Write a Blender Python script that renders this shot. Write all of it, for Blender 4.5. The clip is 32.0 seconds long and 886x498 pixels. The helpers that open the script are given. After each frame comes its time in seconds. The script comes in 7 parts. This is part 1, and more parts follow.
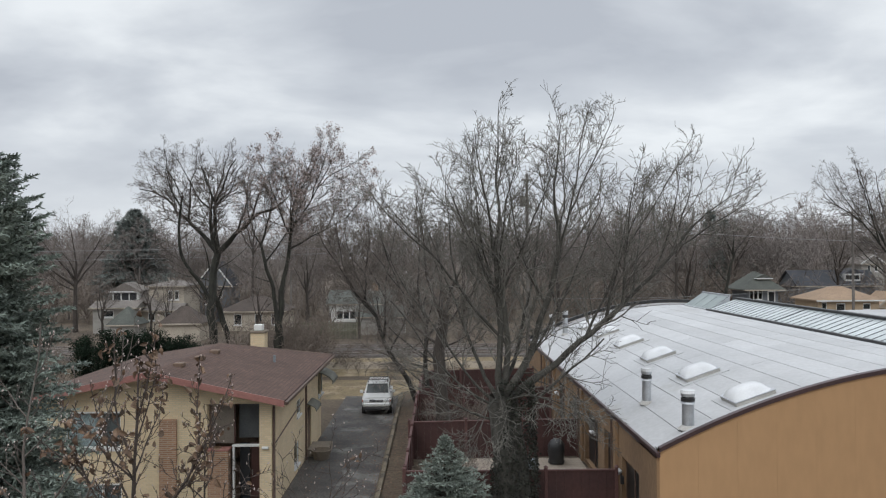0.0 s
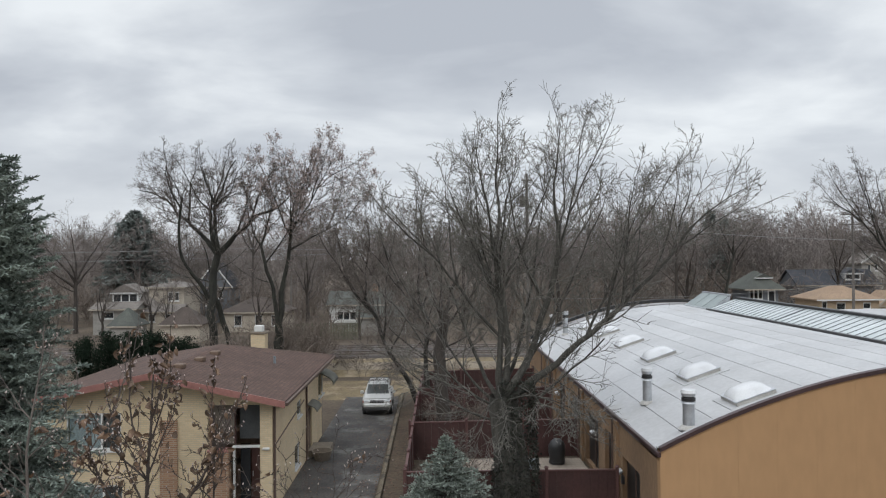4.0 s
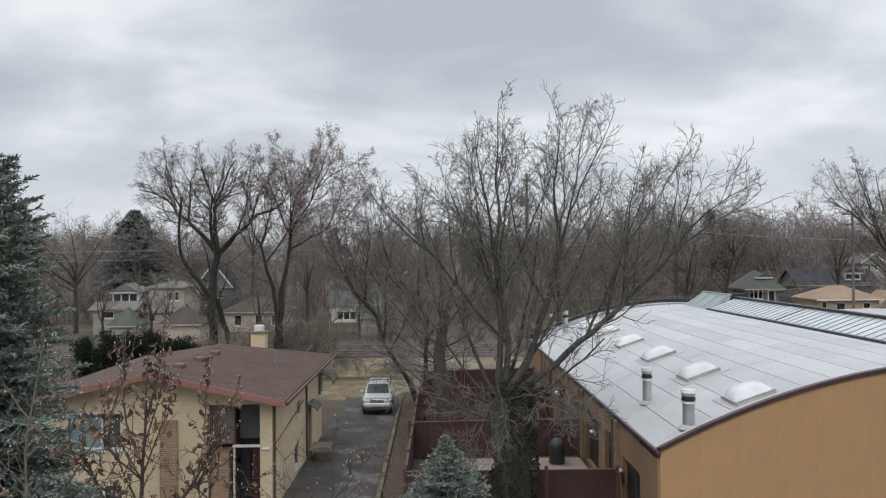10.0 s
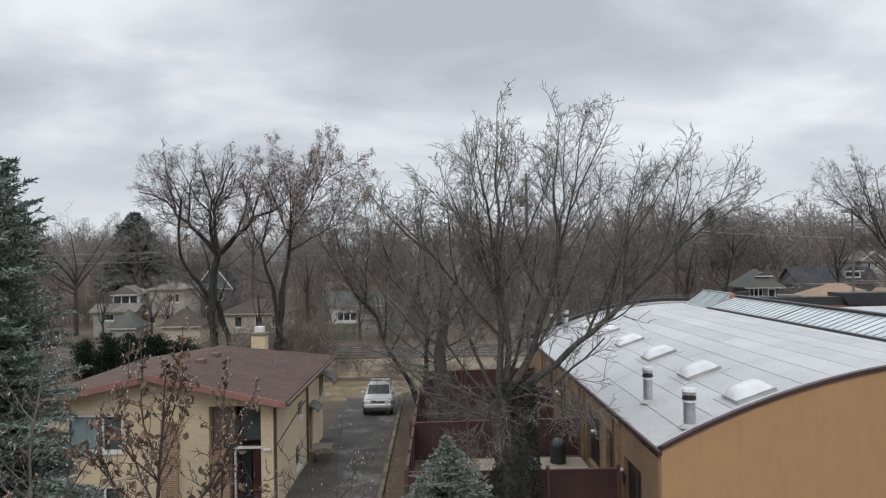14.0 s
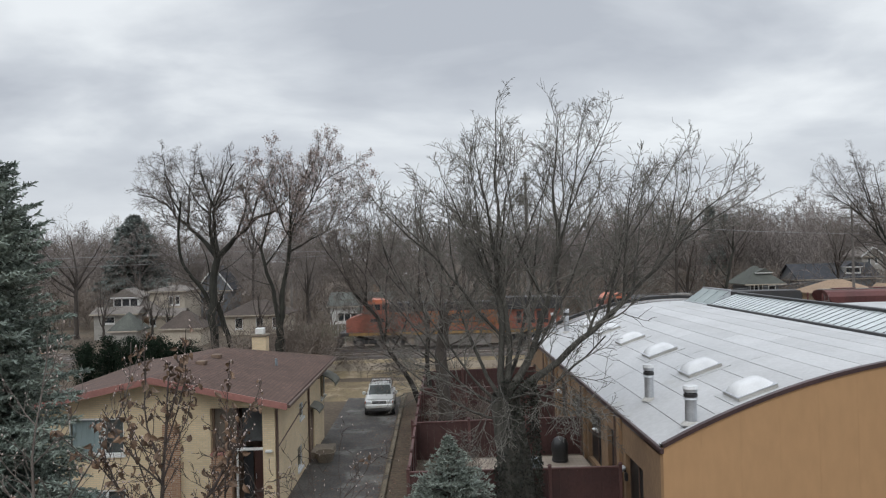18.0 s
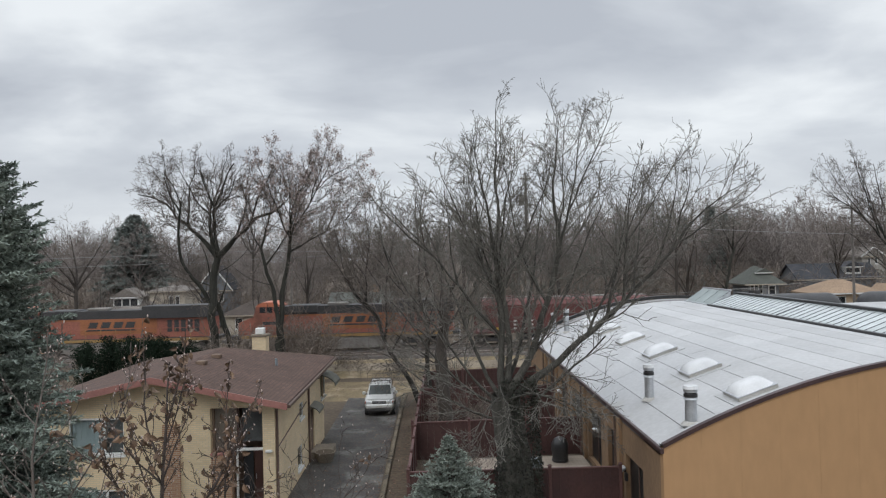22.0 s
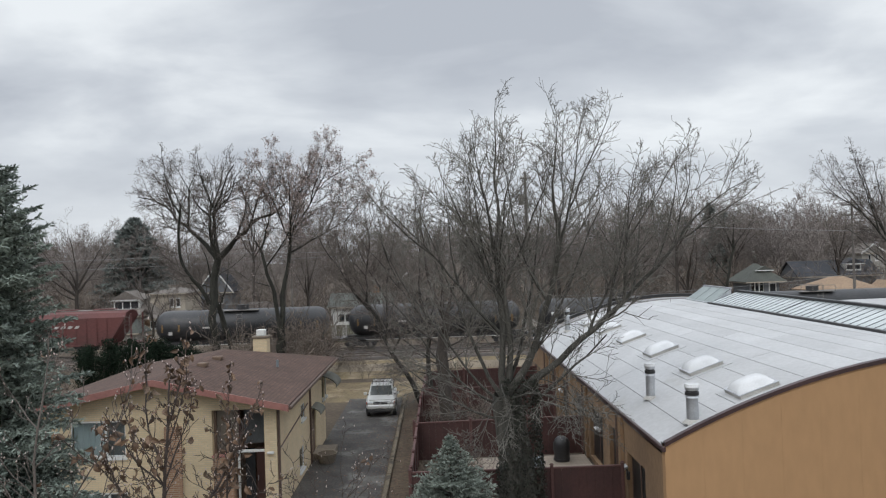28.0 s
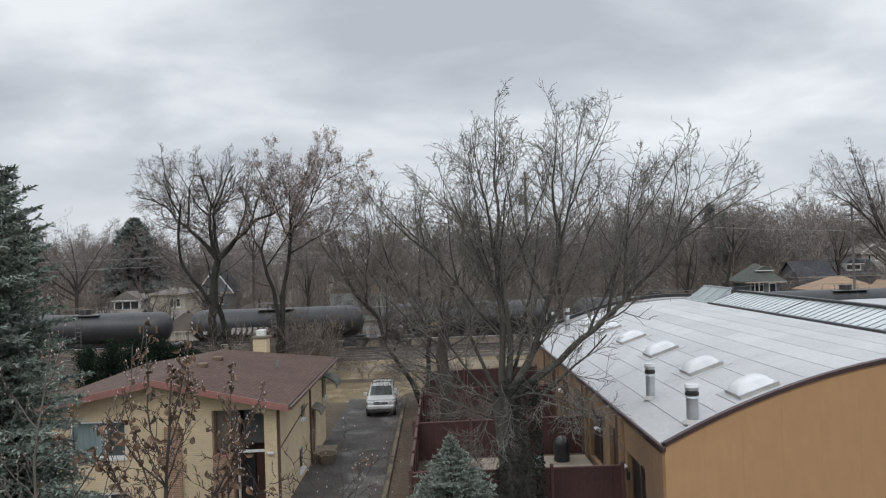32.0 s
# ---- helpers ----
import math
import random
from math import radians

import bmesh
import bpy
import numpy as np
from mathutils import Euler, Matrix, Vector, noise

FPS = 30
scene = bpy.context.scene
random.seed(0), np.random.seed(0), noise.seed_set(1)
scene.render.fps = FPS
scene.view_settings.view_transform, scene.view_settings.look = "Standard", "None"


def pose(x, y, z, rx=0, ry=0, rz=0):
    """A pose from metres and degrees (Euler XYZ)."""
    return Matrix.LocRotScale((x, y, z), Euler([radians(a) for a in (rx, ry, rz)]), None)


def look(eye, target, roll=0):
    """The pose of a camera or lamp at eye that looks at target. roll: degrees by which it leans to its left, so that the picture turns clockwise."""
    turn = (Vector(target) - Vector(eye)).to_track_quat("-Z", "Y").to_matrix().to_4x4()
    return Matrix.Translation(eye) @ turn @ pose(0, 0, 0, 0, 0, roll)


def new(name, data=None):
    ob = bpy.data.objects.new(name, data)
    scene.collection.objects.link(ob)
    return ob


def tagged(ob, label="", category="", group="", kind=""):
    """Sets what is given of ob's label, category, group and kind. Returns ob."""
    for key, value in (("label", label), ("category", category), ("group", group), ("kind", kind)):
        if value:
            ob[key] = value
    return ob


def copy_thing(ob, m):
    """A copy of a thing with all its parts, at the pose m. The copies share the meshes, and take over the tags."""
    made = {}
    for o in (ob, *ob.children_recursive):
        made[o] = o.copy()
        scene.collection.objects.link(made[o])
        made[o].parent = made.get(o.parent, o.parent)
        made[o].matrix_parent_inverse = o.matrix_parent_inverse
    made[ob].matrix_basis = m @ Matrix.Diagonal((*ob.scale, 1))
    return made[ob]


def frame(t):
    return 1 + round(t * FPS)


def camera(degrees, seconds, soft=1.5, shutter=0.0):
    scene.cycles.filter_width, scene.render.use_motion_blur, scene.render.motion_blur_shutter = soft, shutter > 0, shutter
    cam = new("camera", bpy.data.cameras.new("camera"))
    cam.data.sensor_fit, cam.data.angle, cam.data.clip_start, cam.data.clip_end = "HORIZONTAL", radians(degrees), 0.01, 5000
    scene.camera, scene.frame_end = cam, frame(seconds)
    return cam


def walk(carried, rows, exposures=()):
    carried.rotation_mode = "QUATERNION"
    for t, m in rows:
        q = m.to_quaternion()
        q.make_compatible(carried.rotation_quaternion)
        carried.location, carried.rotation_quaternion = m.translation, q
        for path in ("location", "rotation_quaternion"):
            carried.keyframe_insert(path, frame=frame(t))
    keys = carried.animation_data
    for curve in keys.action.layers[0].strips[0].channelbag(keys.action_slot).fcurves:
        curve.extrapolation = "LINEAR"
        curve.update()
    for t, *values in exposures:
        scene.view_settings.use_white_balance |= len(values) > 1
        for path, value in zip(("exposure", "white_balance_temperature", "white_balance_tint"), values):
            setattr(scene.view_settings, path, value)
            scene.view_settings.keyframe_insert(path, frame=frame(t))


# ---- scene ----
import itertools
import colorsys

# ---------------------------------------------------------------- camera
cam = camera(62, 32.0, soft=1.2, shutter=0.5)
EYE = Vector((0.0, 0.0, 9.5))
ROT = [  # seconds, turn to the right, tilt up, lean
    (0, 0.703, 0.604, 0.333), (0.5, 0.695, 0.618, 0.363), (1, 0.691, 0.628, 0.383), (1.5, 0.690, 0.633, 0.386),
    (2, 0.692, 0.637, 0.385), (2.5, 0.694, 0.641, 0.387), (3, 0.696, 0.639, 0.407), (3.5, 0.700, 0.638, 0.470),
    (5.5, 0.705, 0.651, 0.540), (6, 0.708, 0.656, 0.565), (6.5, 0.707, 0.646, 0.566), (7, 0.705, 0.636, 0.560),
    (7.5, 0.703, 0.627, 0.536), (8, 0.702, 0.620, 0.510), (8.5, 0.700, 0.616, 0.495), (9, 0.700, 0.615, 0.490),
    (9.5, 0.700, 0.615, 0.490), (10, 0.700, 0.615, 0.490), (10.5, 0.699, 0.616, 0.496), (11, 0.701, 0.619, 0.509),
    (11.5, 0.703, 0.622, 0.523), (12, 0.705, 0.624, 0.540), (12.5, 0.707, 0.630, 0.564), (13, 0.707, 0.640, 0.614),
    (13.5, 0.705, 0.646, 0.699), (14, 0.707, 0.640, 0.832), (14.5, 0.710, 0.629, 1.055), (16.5, 0.713, 0.623, 1.267),
    (17, 0.717, 0.617, 1.356), (17.5, 0.719, 0.615, 1.378), (18, 0.716, 0.618, 1.388), (18.5, 0.712, 0.616, 1.385),
    (19, 0.711, 0.611, 1.382), (19.5, 0.711, 0.607, 1.380), (20, 0.711, 0.599, 1.374), (20.5, 0.713, 0.596, 1.375),
    (21, 0.718, 0.602, 1.383), (21.5, 0.716, 0.611, 1.386), (22, 0.712, 0.620, 1.383), (22.5, 0.710, 0.634, 1.382),
    (23, 0.707, 0.657, 1.411), (23.5, 0.697, 0.668, 1.512), (24, 0.686, 0.666, 1.650), (24.5, 0.681, 0.667, 1.738),
    (25, 0.684, 0.654, 1.777), (25.5, 0.690, 0.641, 1.802), (27.5, 0.695, 0.638, 1.827), (28, 0.698, 0.629, 1.838),
    (28.5, 0.700, 0.620, 1.839), (29, 0.703, 0.619, 1.849), (29.5, 0.706, 0.621, 1.860), (30, 0.704, 0.624, 1.856),
    (30.5, 0.702, 0.629, 1.854), (31, 0.701, 0.637, 1.862), (31.5, 0.701, 0.642, 1.863), (32, 0.700, 0.644, 1.854),
]


def view(turn, tilt, lean):
    a, b = radians(turn), radians(tilt)
    ahead = Vector((math.sin(a) * math.cos(b), math.cos(a) * math.cos(b), math.sin(b)))
    return look(EYE, EYE + ahead * 50, -lean)


walk(cam, [(t, view(a, b, c)) for t, a, b, c in ROT], exposures=[(0.0, 0.0), (32.0, 0.0)])

# ---------------------------------------------------------------- sky, sun
world = bpy.data.worlds.new("overcast_sky")
scene.world = world
world.use_nodes = True
wn, wl = world.node_tree.nodes, world.node_tree.links
wn.clear()
SUN_UP, SUN_AZ = radians(44), radians(205)


def wmath(op, a, b=None):
    n = wn.new("ShaderNodeMath")
    n.operation = op
    for i, v in enumerate((a, b)):
        if v is None:
            continue
        if isinstance(v, (int, float)):
            n.inputs[i].default_value = v
        else:
            wl.new(v, n.inputs[i])
    return n.outputs[0]


coord = wn.new("ShaderNodeTexCoord")
split = wn.new("ShaderNodeSeparateXYZ")
wl.new(coord.outputs["Generated"], split.inputs[0])
up = wmath("MAXIMUM", split.outputs[2], 0.0)
flat = wmath("ADD", up, 0.26)
plane = wn.new("ShaderNodeCombineXYZ")
wl.new(wmath("DIVIDE", split.outputs[0], flat), plane.inputs[0])
wl.new(wmath("DIVIDE", split.outputs[1], flat), plane.inputs[1])
shift = wn.new("ShaderNodeMapping")
shift.inputs["Location"].default_value = (1.35, 0.4, 0.0)
shift.inputs["Scale"].default_value = (0.75, 1.0, 1.0)
wl.new(plane.outputs[0], shift.inputs[0])
big = wn.new("ShaderNodeTexNoise")
big.inputs["Scale"].default_value = 1.7
big.inputs["Detail"].default_value = 6.0
big.inputs["Roughness"].default_value = 0.5
big.inputs["Distortion"].default_value = 0.25
wl.new(shift.outputs[0], big.inputs["Vector"])
ramp = wn.new("ShaderNodeValToRGB")
els = ramp.color_ramp.elements
els[0].position, els[0].color = 0.36, (0.51, 0.548, 0.61, 1)
els[1].position, els[1].color = 0.66, (0.885, 0.928, 0.965, 1)
mid = els.new(0.5)
mid.color = (0.652, 0.694, 0.75, 1)
wl.new(big.outputs["Fac"], ramp.inputs[0])
# clouds thin out towards the horizon, where the sky is an even pale grey, and are brighter overhead
low = wn.new("ShaderNodeMapRange")
low.inputs[1].default_value, low.inputs[2].default_value = 0.0, 0.16
wl.new(up, low.inputs[0])
haze = wn.new("ShaderNodeMix")
haze.data_type = "RGBA"
wl.new(low.outputs[0], haze.inputs["Factor"])
haze.inputs["A"].default_value = (0.72, 0.76, 0.81, 1)
wl.new(ramp.outputs[0], haze.inputs["B"])
high = wn.new("ShaderNodeMapRange")
high.inputs[1].default_value, high.inputs[2].default_value = 0.33, 0.75
high.inputs[3].default_value, high.inputs[4].default_value = 1.0, 2.2
wl.new(up, high.inputs[0])
cloud = wn.new("ShaderNodeBackground")
wl.new(haze.outputs["Result"], cloud.inputs[0])
wl.new(high.outputs[0], cloud.inputs[1])
clear = wn.new("ShaderNodeTexSky")
clear.sky_type, clear.sun_disc = "NISHITA", False
clear.sun_elevation, clear.sun_rotation = SUN_UP, SUN_AZ
blue = wn.new("ShaderNodeBackground")
blue.inputs[1].default_value = 0.05
wl.new(clear.outputs[0], blue.inputs[0])
veil = wn.new("ShaderNodeMixShader")
veil.inputs[0].default_value = 0.93
wl.new(blue.outputs[0], veil.inputs[1])
wl.new(cloud.outputs[0], veil.inputs[2])
wout = wn.new("ShaderNodeOutputWorld")
wl.new(veil.outputs[0], wout.inputs[0])

sun = new("sun", bpy.data.lights.new("sun", "SUN"))
sun.data.energy, sun.data.angle, sun.data.color = 0.7, radians(30), (1.0, 0.97, 0.93)
sun.matrix_world = look(Vector((math.sin(SUN_AZ) * math.cos(SUN_UP), math.cos(SUN_AZ) * math.cos(SUN_UP), math.sin(SUN_UP))) * 80, (0, 0, 0))

# ---------------------------------------------------------------- materials


def surface(name, c1, c2=None, size=1.0, rough=0.8, bump=0.0, fine=0.15, metal=0.0, spec=0.5, vary=0.0, island=0.0, stretch=(1, 1, 1), dirt=None, dirt_at=0.62, bump_size=None):
    """A two-scale mottled surface. size: metres of the large mottling; fine: strength of the grain; vary: spread from object to object; island: from piece to piece of a joined mesh."""
    m = bpy.data.materials.new(name)
    m.use_nodes = True
    n, l = m.node_tree.nodes, m.node_tree.links
    b = n["Principled BSDF"]
    b.inputs["Roughness"].default_value = rough
    b.inputs["Metallic"].default_value = metal
    b.inputs["Specular IOR Level"].default_value = spec
    tc = n.new("ShaderNodeTexCoord")
    mp = n.new("ShaderNodeMapping")
    mp.inputs["Scale"].default_value = stretch
    l.new(tc.outputs["Object"], mp.inputs[0])
    c2 = c2 or tuple(x * 0.8 for x in c1)
    a = n.new("ShaderNodeTexNoise")
    a.inputs["Scale"].default_value, a.inputs["Detail"].default_value = 1.0 / size, 5.0
    l.new(mp.outputs[0], a.inputs["Vector"])
    mr = n.new("ShaderNodeMapRange")
    mr.inputs[1].default_value, mr.inputs[2].default_value = 0.33, 0.67
    l.new(a.outputs["Fac"], mr.inputs[0])
    mix = n.new("ShaderNodeMix")
    mix.data_type = "RGBA"
    mix.inputs["A"].default_value, mix.inputs["B"].default_value = (*c1, 1), (*c2, 1)
    l.new(mr.outputs[0], mix.inputs["Factor"])
    col = mix.outputs["Result"]
    g = n.new("ShaderNodeTexNoise")
    g.inputs["Scale"].default_value, g.inputs["Detail"].default_value = 14.0 / size, 4.0
    l.new(mp.outputs[0], g.inputs["Vector"])
    gain = n.new("ShaderNodeMapRange")
    gain.inputs[1].default_value, gain.inputs[2].default_value = 0.3, 0.7
    gain.inputs[3].default_value, gain.inputs[4].default_value = 1.0 - fine, 1.0 + fine
    l.new(g.outputs["Fac"], gain.inputs[0])
    k = gain.outputs[0]
    for amount, kind, sock in ((vary, "ShaderNodeObjectInfo", "Random"), (island, "ShaderNodeNewGeometry", "Random Per Island")):
        if amount:
            r = n.new(kind)
            q = n.new("ShaderNodeMapRange")
            q.inputs[3].default_value, q.inputs[4].default_value = 1.0 - amount, 1.0 + amount
            l.new(r.outputs[sock], q.inputs[0])
            mu = n.new("ShaderNodeMath")
            mu.operation = "MULTIPLY"
            l.new(k, mu.inputs[0])
            l.new(q.outputs[0], mu.inputs[1])
            k = mu.outputs[0]
    sc = n.new("ShaderNodeVectorMath")
    sc.operation = "SCALE"
    l.new(col, sc.inputs[0])
    l.new(k, sc.inputs["Scale"])
    col = sc.outputs[0]
    if dirt:
        d = n.new("ShaderNodeTexNoise")
        d.inputs["Scale"].default_value, d.inputs["Detail"].default_value, d.inputs["Roughness"].default_value = 0.55 / size, 7.0, 0.65
        l.new(mp.outputs[0], d.inputs["Vector"])
        dr = n.new("ShaderNodeMapRange")
        dr.inputs[1].default_value, dr.inputs[2].default_value = dirt_at - 0.06, dirt_at + 0.06
        l.new(d.outputs["Fac"], dr.inputs[0])
        dm = n.new("ShaderNodeMix")
        dm.data_type = "RGBA"
        dm.inputs["B"].default_value = (*dirt, 1)
        l.new(dr.outputs[0], dm.inputs["Factor"])
        l.new(col, dm.inputs["A"])
        col = dm.outputs["Result"]
    l.new(col, b.inputs["Base Color"])
    if bump:
        bp = n.new("ShaderNodeBump")
        bp.inputs["Strength"].default_value, bp.inputs["Distance"].default_value = min(1.0, bump * 12), bump
        src = g
        if bump_size:
            src = n.new("ShaderNodeTexNoise")
            src.inputs["Scale"].default_value, src.inputs["Detail"].default_value = 1.0 / bump_size, 4.0
            l.new(mp.outputs[0], src.inputs["Vector"])
        l.new(src.outputs["Fac"], bp.inputs["Height"])
        l.new(bp.outputs[0], b.inputs["Normal"])
    return m


def courses(name, c1, c2, mortar, w, h, gap=0.012, rough=0.9, vertical=True, offset=0.5, spread=0.5):
    """Bricks or shingles too small to be pieces: a brick pattern in metres; vertical: on upright walls."""
    m = bpy.data.materials.new(name)
    m.use_nodes = True
    n, l = m.node_tree.nodes, m.node_tree.links
    b = n["Principled BSDF"]
    b.inputs["Roughness"].default_value = rough
    tc = n.new("ShaderNodeTexCoord")
    sp = n.new("ShaderNodeSeparateXYZ")
    l.new(tc.outputs["Object"], sp.inputs[0])
    cb = n.new("ShaderNodeCombineXYZ")
    if vertical:
        ad = n.new("ShaderNodeMath")
        l.new(sp.outputs[0], ad.inputs[0])
        l.new(sp.outputs[1], ad.inputs[1])
        l.new(ad.outputs[0], cb.inputs[0])
        l.new(sp.outputs[2], cb.inputs[1])
    else:
        l.new(sp.outputs[1], cb.inputs[0])
        l.new(sp.outputs[0], cb.inputs[1])
    br = n.new("ShaderNodeTexBrick")
    br.inputs["Scale"].default_value = 1.0
    br.inputs["Brick Width"].default_value, br.inputs["Row Height"].default_value = w, h
    br.inputs["Mortar Size"].default_value, br.inputs["Mortar Smooth"].default_value = gap, 0.3
    br.inputs["Bias"].default_value = 0.0
    br.offset = offset
    br.inputs["Color1"].default_value, br.inputs["Color2"].default_value, br.inputs["Mortar"].default_value = (*c1, 1), (*c2, 1), (*mortar, 1)
    l.new(cb.outputs[0], br.inputs["Vector"])
    no = n.new("ShaderNodeTexNoise")
    no.inputs["Scale"].default_value, no.inputs["Detail"].default_value = 0.8, 6.0
    l.new(tc.outputs["Object"], no.inputs["Vector"])
    mr = n.new("ShaderNodeMapRange")
    mr.inputs[1].default_value, mr.inputs[2].default_value = 0.3, 0.7
    mr.inputs[3].default_value, mr.inputs[4].default_value = 1.0 - 0.35 * spread, 1.0 + 0.35 * spread
    l.new(no.outputs["Fac"], mr.inputs[0])
    sc = n.new("ShaderNodeVectorMath")
    sc.operation = "SCALE"
    l.new(br.outputs["Color"], sc.inputs[0])
    l.new(mr.outputs[0], sc.inputs["Scale"])
    l.new(sc.outputs[0], b.inputs["Base Color"])
    bp = n.new("ShaderNodeBump")
    bp.invert = True
    bp.inputs["Strength"].default_value, bp.inputs["Distance"].default_value = 0.5, 0.01
    l.new(br.outputs["Fac"], bp.inputs["Height"])
    l.new(bp.outputs[0], b.inputs["Normal"])
    return m


def glass(name, tint=(0.75, 0.82, 0.84), rough=0.02):
    m = bpy.data.materials.new(name)
    m.use_nodes = True
    b = m.node_tree.nodes["Principled BSDF"]
    b.inputs["Base Color"].default_value = (*tint, 1)
    b.inputs["Roughness"].default_value = rough
    b.inputs["Transmission Weight"].default_value = 1.0
    b.inputs["IOR"].default_value = 1.45
    return m


M = {}
M["asphalt"] = surface("worn_asphalt", (0.040, 0.037, 0.035), (0.086, 0.078, 0.070), 1.3, 0.8, 0.01, 0.45, dirt=(0.17, 0.165, 0.155), dirt_at=0.60, bump_size=0.08)
M["ground"] = surface("soil_and_dead_grass", (0.115, 0.086, 0.057), (0.070, 0.052, 0.036), 3.0, 0.95, 0.03, 0.3, bump_size=0.2)
M["lawn"] = surface("dormant_lawn", (0.225, 0.172, 0.092), (0.135, 0.102, 0.060), 1.4, 0.95, 0.03, 0.35, dirt=(0.30, 0.24, 0.16), dirt_at=0.56, bump_size=0.1)
M["path"] = surface("packed_gravel", (0.26, 0.215, 0.155), (0.19, 0.155, 0.115), 1.5, 0.95, 0.02, 0.25, bump_size=0.05)
M["ballast"] = surface("rail_ballast", (0.098, 0.084, 0.074), (0.064, 0.055, 0.050), 1.2, 0.95, 0.05, 0.5, bump_size=0.07)
M["rail"] = surface("rail_steel", (0.40, 0.37, 0.35), (0.30, 0.25, 0.22), 1.0, 0.42, 0, 0.2, metal=0.8)
M["sleeper"] = surface("creosoted_timber", (0.055, 0.045, 0.038), (0.09, 0.075, 0.06), 0.6, 0.9, 0.01, 0.3, vary=0.3)
M["kerb_stone"] = surface("mossy_weathered_kerb", (0.180, 0.148, 0.104), (0.110, 0.090, 0.064), 0.7, 0.95, 0.02, 0.4, dirt=(0.06, 0.052, 0.04), dirt_at=0.55)
M["concrete"] = surface("old_concrete", (0.23, 0.19, 0.145), (0.155, 0.13, 0.10), 0.9, 0.9, 0.006, 0.2, dirt=(0.16, 0.13, 0.10), dirt_at=0.6)
M["brick_yellow"] = courses("yellow_brick", (0.67, 0.535, 0.345), (0.60, 0.47, 0.30), (0.52, 0.45, 0.32), 0.22, 0.073, 0.010, spread=0.25)
M["brick_orange"] = courses("orange_brick", (0.37, 0.21, 0.12), (0.26, 0.135, 0.08), (0.36, 0.30, 0.23), 0.40, 0.075, 0.014, spread=0.4)
M["brick_beige"] = courses("beige_brick", (0.42, 0.31, 0.20), (0.36, 0.26, 0.165), (0.38, 0.32, 0.24), 0.22, 0.075, 0.010, spread=0.25)
M["shingle_brown"] = courses("brown_shingles", (0.112, 0.066, 0.050), (0.080, 0.048, 0.037), (0.055, 0.034, 0.027), 0.30, 0.15, 0.014, 0.92, vertical=False, offset=0.37, spread=0.5)
M["shingle_old"] = surface("dark_brown_old_shingles", (0.085, 0.066, 0.055), (0.058, 0.045, 0.038), 1.6, 0.92, 0.01, 0.3)
M["shingle_grey"] = surface("grey_shingles", (0.205, 0.182, 0.160), (0.150, 0.133, 0.118), 1.6, 0.92, 0.01, 0.3)
M["shingle_tan"] = surface("tan_shingles", (0.315, 0.222, 0.148), (0.25, 0.175, 0.118), 1.6, 0.92, 0.01, 0.25)
M["shingle_dark"] = surface("dark_shingles", (0.045, 0.047, 0.055), (0.03, 0.032, 0.037), 1.6, 0.9, 0.01, 0.25)
M["shingle_green"] = surface("mossy_shingles", (0.098, 0.104, 0.090), (0.070, 0.074, 0.066), 1.6, 0.92, 0.01, 0.25)
M["fascia"] = surface("red_fascia_paint", (0.345, 0.158, 0.132), (0.27, 0.124, 0.105), 1.4, 0.55, 0, 0.12)
M["soffit"] = surface("soffit_paint", (0.34, 0.28, 0.21), (0.27, 0.22, 0.165), 1.2, 0.7, 0, 0.1)
M["white"] = surface("white_paint", (0.74, 0.74, 0.72), (0.62, 0.62, 0.60), 0.9, 0.5, 0, 0.08)
M["offwhite"] = surface("weathered_white_siding", (0.35, 0.335, 0.305), (0.27, 0.258, 0.235), 1.8, 0.8, 0.01, 0.15, stretch=(1, 1, 4))
M["cream"] = surface("cream_siding", (0.46, 0.405, 0.33), (0.37, 0.325, 0.265), 1.8, 0.8, 0.01, 0.15)
M["grey_siding"] = surface("blue_grey_siding", (0.17, 0.185, 0.20), (0.13, 0.14, 0.155), 1.8, 0.8, 0.01, 0.15)
M["brown_panel"] = surface("brown_wood_panel", (0.17, 0.115, 0.08), (0.13, 0.085, 0.06), 0.8, 0.7, 0.004, 0.2, stretch=(4, 4, 0.6))
M["dark_door"] = surface("dark_red_door_paint", (0.075, 0.033, 0.027), (0.055, 0.025, 0.022), 0.7, 0.4, 0, 0.15)
M["gutter"] = surface("brown_gutter_paint", (0.13, 0.085, 0.065), (0.10, 0.065, 0.05), 0.9, 0.5, 0, 0.15)
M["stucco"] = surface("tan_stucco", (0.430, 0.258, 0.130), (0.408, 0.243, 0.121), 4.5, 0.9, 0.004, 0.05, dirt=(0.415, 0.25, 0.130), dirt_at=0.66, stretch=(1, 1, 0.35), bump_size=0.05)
# the front's tan made darker: shade on the side wall is put into the colour
M["stucco_shaded"] = surface("shaded_tan_side_wall", (0.29, 0.185, 0.105), (0.22, 0.14, 0.082), 1.8, 0.9, 0.004, 0.12, stretch=(1, 1, 0.5))
M["coping"] = surface("dark_metal_coping", (0.075, 0.043, 0.042), (0.055, 0.033, 0.033), 1.2, 0.45, 0, 0.15, metal=0.2)
M["membrane"] = surface("grey_white_membrane", (0.49, 0.492, 0.495), (0.43, 0.432, 0.435), 2.2, 0.72, 0.004, 0.06, vary=0.07, dirt=(0.39, 0.385, 0.37), dirt_at=0.64, bump_size=0.5)
M["old_membrane"] = surface("weathered_grey_membrane", (0.33, 0.32, 0.315), (0.25, 0.24, 0.235), 1.6, 0.8, 0.004, 0.15)
M["seam"] = surface("seam_tar", (0.13, 0.13, 0.13), (0.24, 0.24, 0.24), 1.5, 0.9, 0, 0.3)
